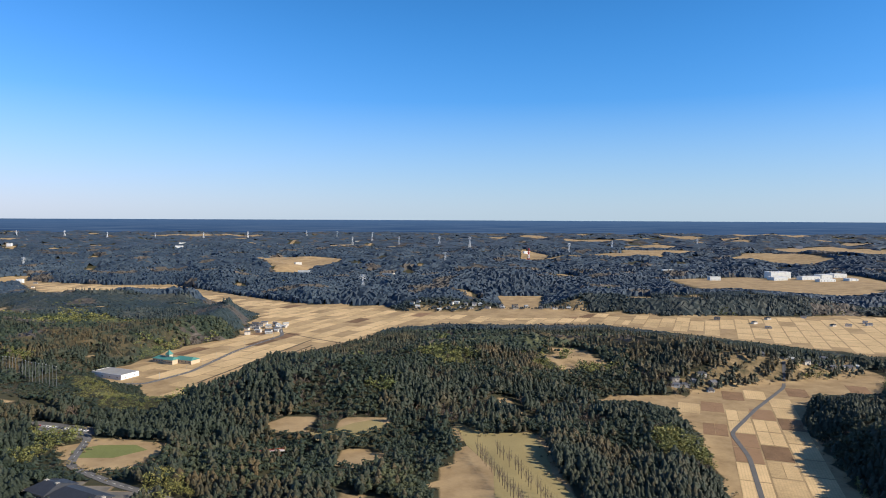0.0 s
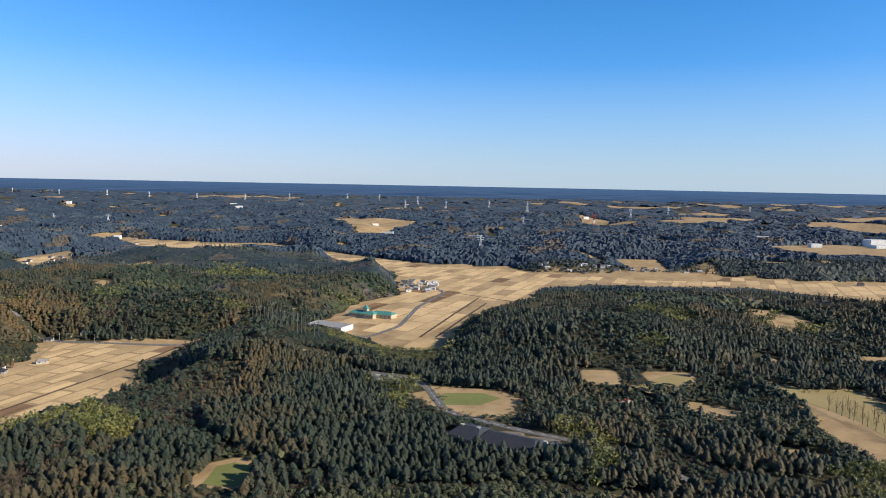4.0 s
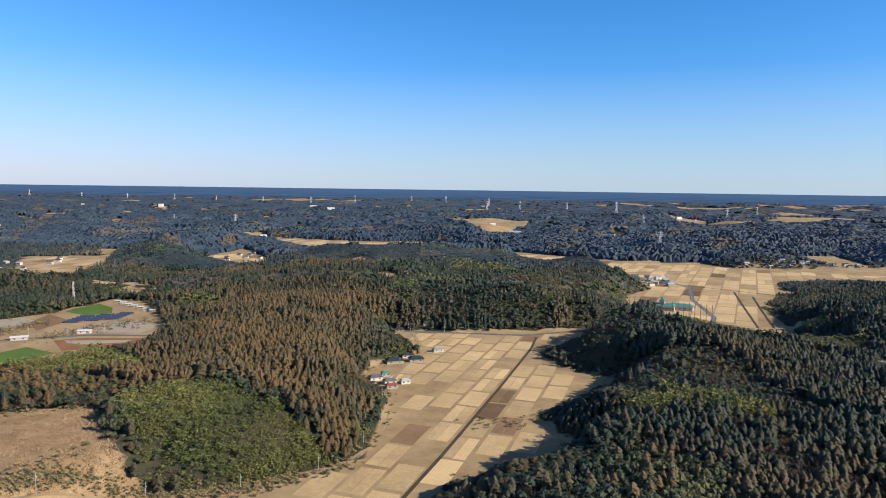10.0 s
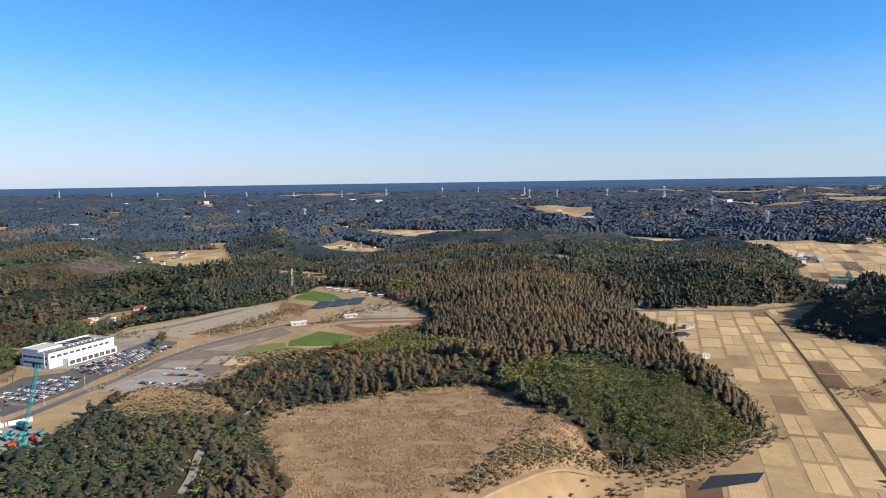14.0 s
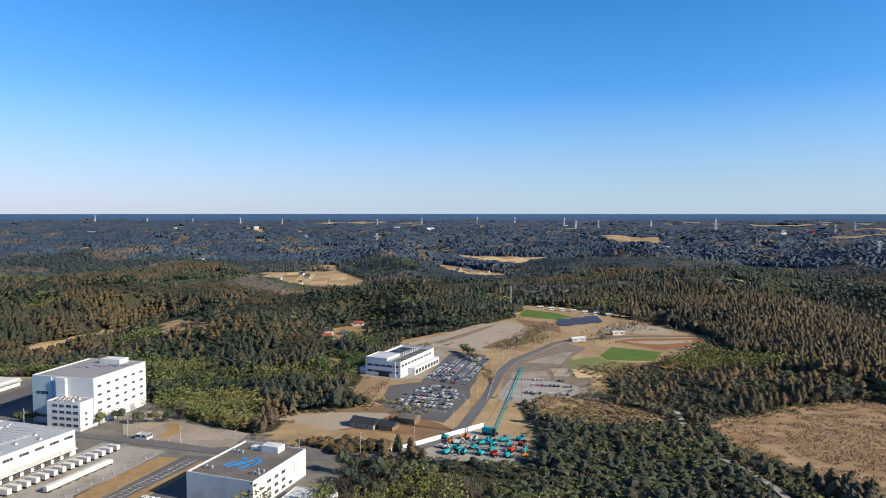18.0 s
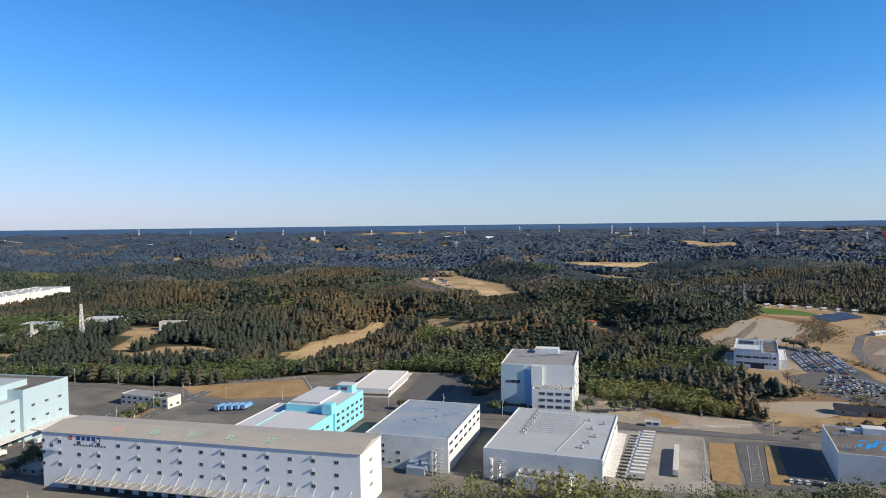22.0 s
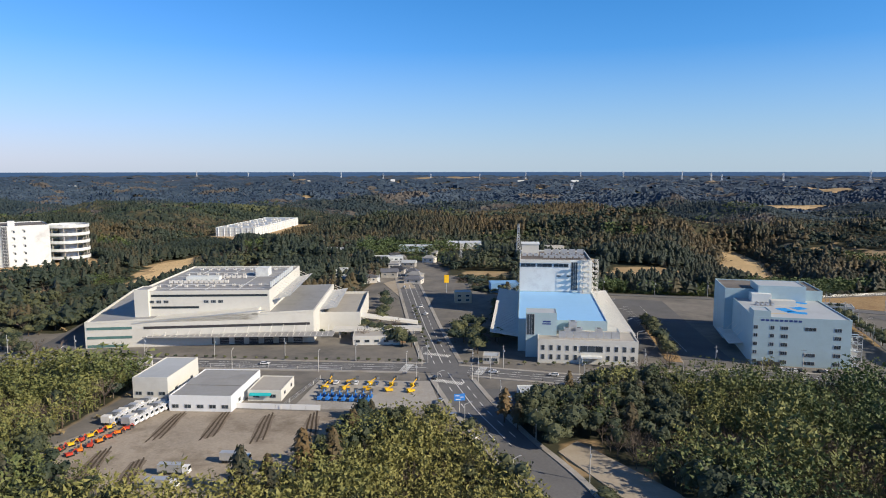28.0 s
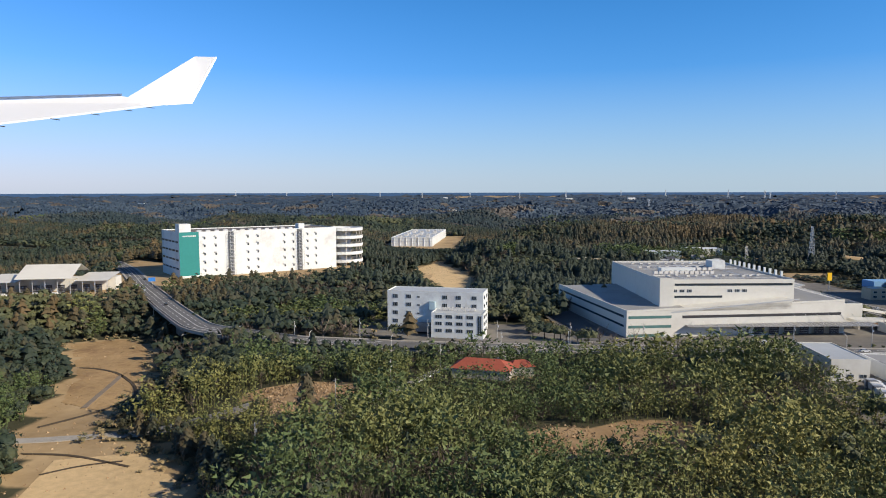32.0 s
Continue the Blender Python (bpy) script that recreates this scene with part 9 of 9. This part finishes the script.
# traffic lights
def traffic_light(x, y, turn):
    r = thing("traffic_light", "grey traffic light with an arm over the crossing", "traffic light", x, y, None, turn, "traffic lights")
    part("post", Build().beam((0, 0, -0.5), (0, 0, 7), 0.14, r2=0.1, sides=6).mesh("post", "rust_white"), r)
    part("arm", Build().beam((0, 0, 6.4), (4.5, 0, 6.7), 0.08, sides=5).mesh("arm", "rust_white"), r)
    part("signal_head", Build().box(3.2, 4.7, -0.2, 0.2, 5.9, 6.4).mesh("signal_head", "dark_steel"), r)
    part("backplate", Build().box(-0.5, 0.5, -0.12, 0.12, 4.2, 4.9).mesh("backplate", "steel"), r)


for x, y, turn in ((-2137, 236, 100), (-2166, 264, 280), (-2139, 266, 190), (-2163, 239, 10)):
    traffic_light(x, y, turn)
# guard rail of the lane below the red house
rail = thing("guard_rail", "white guard rail along a narrow wooded lane", "guard rail", -2452, 152, None, 0)
rb = Build()
spots = [(-2464, 131), (-2459, 141), (-2454, 152), (-2449.5, 163), (-2445, 174), (-2440, 186), (-2435.5, 197)]
z0 = ground_at(-2452, 152)
tops = [(x + 2452 + 2.6, y - 152, ground_at(x, y) - z0 + 1.25) for x, y in spots]
for p, q_ in zip(tops, tops[1:]):
    rb.beam(p, q_, 0.3)
part("beam", rb.mesh("beam", "car_white"), rail)
for x, y, z in tops:
    part("post", Build().box(x - 0.12, x + 0.12, y - 0.12, y + 0.12, z - 2.2, z).mesh("post", "car_white"), rail)
# crossing stripes
st = Build().box(-0.25, 0.25, -2, 2, 0, 0.05).mesh("stripe", "line_paint")
for cx, cy, turn, n in ((-2147, 232, -17, 14), (-2158, 276, -17, 14), (-2134, 251, 80, 12), (-2170, 252, 84, 12)):
    r = tagged(new("zebra_crossing"), "white zebra stripes on worn asphalt", "crossing", kind="structure")
    r.matrix_basis = pose(cx, cy, ground_at(cx, cy) + 0.36, 0, 0, turn)
    for i in range(n):
        part("stripe", st, r, pose((i - n / 2) * 1.05, 0, 0))
# old bay strips on the lorry park
ws = Build().prism([(-2.6, -11), (-0.4, -13), (2.2, -10), (3.0, -3), (2.4, 6), (2.8, 11), (0.3, 12), (-2.2, 10), (-3.0, 2)], 0, 0.04).mesh("stain", "worn_ground")
rut = Build().prism([(-0.35, -14), (0.3, -13.5), (0.45, -4), (0.25, 5), (0.4, 13), (-0.2, 14), (-0.45, 3), (-0.25, -6)], 0.05, 0.09).mesh("rut", "ditch")
for i, (x, y) in enumerate(((-2246, 170), (-2228, 171), (-2210, 172), (-2192, 173), (-2252, 133), (-2236, 128))):
    r = tagged(new("worn_strip"), "dark worn ruts in brown-stained lorry park gravel", "ground", "worn strips", "structure")
    r.matrix_basis = pose(x, y, -15.36, 0, 0, 8 + 2 * i)
    part("stain", ws, r)
    for u in (-1.5, 0.1, 1.6):
        part("rut", rut, r, pose(u, (i * 3 % 5) - 2 + u, 0, 0, 0, u))
# car park bay lines
bl = Build().box(-0.07, 0.07, -2.5, 2.5, 0, 0.03).mesh("bay_line", "line_paint")
lines = tagged(new("bay_lines"), "white painted bay lines of the car park", "marking", kind="structure")
lines.matrix_basis = pose(-1436, 480, -16.86, 0, 0, -14)
for v in (-34, -26, -18, -9, -1, 9):
    for i in range(15):
        part("bay_line", bl, lines, pose(-20 + i * 2.9, v, 0))
yard = tagged(new("bay_lines"), "white painted bay lines of the dark yard", "marking", kind="structure")
yard.matrix_basis = pose(-2030, 360, -15.36, 0, 0, 2)
for i in range(22):
    part("bay_line", bl, yard, pose(-12, -60 + i * 5.5, 0, 0, 0, 70))
    part("bay_line", bl, yard, pose(-1, -60 + i * 5.5, 0))

side = tagged(new("bay_lines"), "white painted bay lines beside a tan grass strip", "marking", kind="structure")
side.matrix_basis = pose(-1565, 314, -15.34, 0, 0, -17)
for i in range(18):
    part("bay_line", bl, side, pose(1.2, -26 + i * 2.9, 0, 0, 0, 90))
for u in (-1.3, 3.7):
    for i in range(11):
        part("bay_line", bl, side, pose(u, -24 + i * 4.9, 0))

# ---- single trees about the yards and roads ----
rt = np.random.RandomState(3)


def tree_things(kind, word, label, spots, tall):
    shapes = []
    for s in range(3):
        v, f = SHAPES[0][kind][s]
        shapes.append(raw_mesh("crown", v, f, M[kind], np.full(len(v), 0.25 + 0.25 * s)))
    trunk = Build().beam((0, 0, -0.05), (0, 0, 0.45), 0.025, r2=0.012, sides=6).mesh("trunk", "bark")
    for i, (x, y) in enumerate(spots):
        h = tall * rt.uniform(0.75, 1.25)
        wide = 1.45 if kind == "broad" else 1.1
        ob = thing(word, label, "tree", x, y, None, rt.uniform(0, 360), "single trees")
        ob.matrix_basis = ob.matrix_basis @ Matrix.Diagonal((h * wide, h * wide, h, 1))
        part("trunk", trunk, ob)
        part("crown", shapes[i % 3], ob)


def row(a, b, n, wob=2.0):
    return [(a[0] + (b[0] - a[0]) * i / max(1, n - 1) + rt.uniform(-wob, wob), a[1] + (b[1] - a[1]) * i / max(1, n - 1) + rt.uniform(-wob, wob)) for i in range(n)]


tree_things("broad", "evergreen_tree", "rounded dark evergreen tree beside the road", [(-2114, 186), (-2108, 180), (-2100, 184), (-2104, 190), (-2110, 178)] + row((-2138, 280), (-2140, 340), 12, 3) + row((-2128, 300), (-2132, 400), 12, 3) + row((-2200, 340), (-2215, 420), 8, 3) + row((-1925, 270), (-1912, 400), 24, 1.5) + row((-2392, 262), (-2400, 330), 12, 5) + row((-2040, 285), (-2040, 360), 14, 1.5) + row((-2150, 300), (-2150, 345), 8, 4) + row((-2212, 326), (-2174, 290), 14, 4) + row((-2368, 250), (-2386, 262), 6, 3) + row((-1750, 400), (-1740, 300), 8, 2) + row((-1695, 395), (-1600, 400), 10, 4) + row((-1405, 600), (-1420, 640), 5, 3), 8.5)
tree_things("broad", "shrub", "low clipped dark shrub along the factory front", row((-2368, 252), (-2165, 262), 40, 0.6) + row((-2142, 262), (-2020, 270), 18, 0.8) + row((-2164, 285), (-2190, 395), 14, 0.8) + row((-2205, 310), (-2235, 320), 10, 3), 2.2)
tree_things("cedar", "cedar_tree", "dark pointed cedar tree on its own", [(-2196, 120), (-2190, 126), (-2182, 134), (-2186, 118), (-2174, 140), (-2121, 186), (-2116, 180), (-2471, 131), (-1437, 345), (-1445, 352), (-1430, 340), (-1452, 345), (-880, 812), (-875, 800), (-868, 808), (-1170, 500), (-1160, 505), (-1140, 508), (-1205, 480)] + row((-1215, 475), (-1150, 520), 10, 5), 13)
tree_things("bare", "bare_tree", "grey leafless winter tree beside the yard", row((-1560, 405), (-1530, 400), 5, 4) + row((-1480, 470), (-1478, 500), 5, 4) + row((-2085, 205), (-2050, 262), 12, 7) + row((-2380, 255), (-2300, 234), 10, 2) + row((-2205, 300), (-2190, 330), 6, 5) + row((-1230, 470), (-1100, 530), 14, 6) + row((-1375, 660), (-1320, 790), 22, 7) + row((-1280, 715), (-1190, 850), 22, 14), 10)
tree_things("bamboo", "bamboo_clump", "yellow-green bamboo clump at the yard edge", row((-2285, 150), (-2292, 218), 10, 3) + row((-1628, 428), (-1606, 428), 4, 3) + row((-1588, 409), (-1550, 391), 7, 3) + row((-2060, 238), (-1995, 262), 10, 2), 10)

# a straight avenue of tall leafless trees on the golf slope
avenue = raw_mesh("crown", SHAPES[0]["bare"][0][0] * (0.45, 0.45, 1.0), SHAPES[0]["bare"][0][1], M["bare"], np.full(len(SHAPES[0]["bare"][0][0]), 0.7))
stem = Build().beam((0, 0, -0.05), (0, 0, 0.9), 0.016, r2=0.004, sides=6).mesh("trunk", "bark")
for x, y in row((36, 632), (72, 480), 22, 1.0) + row((56, 636), (92, 490), 18, 1.5):
    ob = thing("bare_tree", "tall thin leafless tree in a straight golf avenue", "tree", x, y, None, rt.uniform(0, 360), "avenue trees")
    s = rt.uniform(16, 21)
    ob.matrix_basis = ob.matrix_basis @ Matrix.Diagonal((s, s, s, 1))
    part("trunk", stem, ob)
    part("crown", avenue, ob)

# low brush along the field edges
def brush(points, n, wide, tint):
    p = np.array(points, float)
    k = rt.uniform(0, len(p) - 1.001, n)
    i = k.astype(int)
    c = p[i] + (p[i + 1] - p[i]) * (k - i)[:, None] + rt.normal(size=(n, 2)) * wide
    v, f = SHAPES[3]["broad"][0]
    z = land_height(c[:, 0], c[:, 1])
    s = rt.uniform(2.0, 4.5, n)
    pts = v[None] * s[:, None, None] * np.array((1.4, 1.4, 0.9)) + np.stack([c[:, 0], c[:, 1], z - 0.5], 1)[:, None]
    tri = (f[None] + (np.arange(n) * len(v))[:, None, None]).reshape(-1, 3)
    return pts.reshape(-1, 3), tri, np.repeat(rt.uniform(*tint, n), len(v))


bv, bf, bt, nn = [], [], [], 0
for points, n, wide in ((BROWN[1:8], 300, 6), ([(-1112, 335), (-1085, 378), (-1058, 402), (-1020, 418), (-985, 424), (-950, 438), (-925, 460)], 1500, 4.5), ([(-1320, 560), (-1250, 575), (-1180, 560), (-1110, 530)], 520, 14), ([(-900, 470), (-893, 520), (-890, 560)], 80, 3), ([(-800, 560), (-780, 585), (-760, 570)], 60, 7), ([(-1125, 320), (-1098, 372), (-1074, 408), (-1064, 440)], 50, 5), ([(-1060, 362), (-985, 403), (-935, 438), (-890, 480)], 240, 5), (VAL_A[3:11], 200, 5), (VAL_A[12:24], 260, 5), (DEV + DEV[:1], 420, 5), ([(-1500, 590), (-1480, 640), (-1440, 680)], 120, 9), ([(-1410, 600), (-1395, 560), (-1392, 520)], 60, 2), ([(-1455, 420), (-1440, 450), (-1480, 470)], 90, 6), ([(-1372, 470), (-1310, 500), (-1300, 575), (-1240, 600)], 150, 7), ([(-1382, 655), (-1357, 720), (-1330, 790)], 260, 9), ([(-1280, 715), (-1240, 780), (-1190, 850)], 220, 12), (FIELD_T + FIELD_T[:1], 150, 5), ([(-1350, 440), (-1320, 456), (-1290, 440), (-1330, 425), (-1345, 445)], 560, 11), ([(-1372, 682), (-1350, 700), (-1335, 735)], 320, 7), ([(-1310, 588), (-1296, 560), (-1262, 590)], 120, 5), (VALLEY_S[:8], 260, 6), (PAD[20:30], 120, 4), (VAL_C + VAL_C[:1], 260, 6), ([(-1250, 280), (-1300, 330), (-1262, 370), (-1330, 400), (-1370, 330), (-1300, 270)], 420, 16), (GOLF_A + GOLF_A[:1], 160, 6), (GOLF_B + GOLF_B[:1], 120, 5), (CLUB + CLUB[:1], 160, 4)):
    v, f, t = brush(points, int(n * 0.7), wide, (0.2, 1.0))
    bv.append(v), bf.append(f + nn), bt.append(t)
    nn += len(v)
tagged(new("field_edge_brush", raw_mesh("field_edge_brush", np.concatenate(bv), np.concatenate(bf), M["brush"], np.concatenate(bt))), "low olive and tan brush along field edges", "shrubs", kind="stuff")

# rough dry grass on the open hill
def tufts(polys, n, tall, seed):
    r = np.random.RandomState(seed)
    out = []
    for poly in polys:
        p = np.array(poly, float)
        x, y = r.uniform(p[:, 0].min(), p[:, 0].max(), n), r.uniform(p[:, 1].min(), p[:, 1].max(), n)
        ok = inside(poly, x, y) & (lumps(x + 0.5 * y, y * 2.2, 14, 40) + 0.6 * lumps(x, y, 5, 41) > 0.62)
        out.append(np.stack([x[ok], y[ok]], 1))
    c = np.concatenate(out)
    m = len(c)
    z = land_height(c[:, 0], c[:, 1])
    a = r.uniform(0, 6.283, m)
    w, t = r.uniform(0.25, 0.65, m), tall * r.uniform(0.5, 1.4, m)
    dx, dy = np.cos(a) * w, np.sin(a) * w
    lean = r.normal(size=(m, 2)) * 0.4
    v = np.stack([np.stack([c[:, 0] - dx, c[:, 1] - dy, z - 0.1], 1), np.stack([c[:, 0] + dx, c[:, 1] + dy, z - 0.1], 1), np.stack([c[:, 0] + lean[:, 0], c[:, 1] + lean[:, 1], z + t], 1)], 1)
    return v.reshape(-1, 3), np.arange(3 * m).reshape(-1, 3), np.repeat(np.clip(0.35 + 0.5 * lumps(c[:, 0], c[:, 1], 11, 42) * r.uniform(0.6, 1.3, m), 0, 1), 3)


for label, polys, n, tall in (("tall dry russet grass covering the open hill", [BROWN, BANK, GLADE_C], 46000, 0.8), ("rough tan grass in the woodland glades", [GLADE_A, GLADE_B, VERGE, VALLEY_S, FIELD_U, FAR_H], 2600, 0.55)):
    v, f, t = tufts(polys, n, tall, len(label))
    tagged(new("dry_grass", raw_mesh("dry_grass", v, f, M["tuft"], t)), label, "grass", kind="stuff")

# ---- the aircraft's wing, placed to fit the camera's view at the path's end ----
wing = tagged(new("aircraft_wing"), "white airliner wing with an upswept winglet and flap edges", "aircraft wing")
A, B = Vector((-2410.29, -69.30, 62.81)), Vector((-2407.96, -71.58, 61.85))
C, D = Vector((-2406.49, -62.60, 63.68)), Vector((-2407.72, -63.27, 63.78))
up = Vector((0, 0, 0.16))
part("wing_panel", Build().add([A, B, C, D, A + up, B + up * 0.3, C + up * 0.4, D + up], [(0, 1, 2, 3)[::-1], (4, 5, 6, 7), (0, 4, 5, 1), (1, 5, 6, 2), (2, 6, 7, 3), (3, 7, 4, 0)]).mesh("wing_panel", "wing_white"), wing)
# upright strip that shows as the dark upper edge in the camera's view
part("upper_skin", Build().add([A + up * 1.05, A + up * 1.7, D + up * 1.6, D + up * 1.05], [(0, 1, 2, 3), (3, 2, 1, 0)]).mesh("upper_skin", "wing_top"), wing)
E_, F_, G_ = Vector((-2406.38, -60.37, 65.88)), Vector((-2405.57, -60.25, 65.86)), Vector((-2406.13, -61.31, 63.90))
th = Vector((0.05, 0.06, 0.0))
part("winglet", Build().add([D, E_, F_, G_, C, D + th, E_ + th, F_ + th, G_ + th, C + th], [(0, 1, 2, 3, 4), (9, 8, 7, 6, 5), (0, 5, 6, 1), (1, 6, 7, 2), (2, 7, 8, 3), (3, 8, 9, 4), (4, 9, 5, 0)]).mesh("winglet", "wing_white"), wing)
for k in (0.25, 0.45, 0.62, 0.78, 0.9):
    p = B.lerp(C, k)
    part("static_wick", Build().beam(p, p + Vector((0.35, -0.05, -0.05)), 0.012).mesh("static_wick", "dark_steel"), wing)

# ---- the whole plan at its built size ----
for ob in list(scene.objects):
    if ob.parent is None and ob.type in {"MESH", "EMPTY"}:
        ob.matrix_basis = Matrix.Scale(K, 4) @ ob.matrix_basis
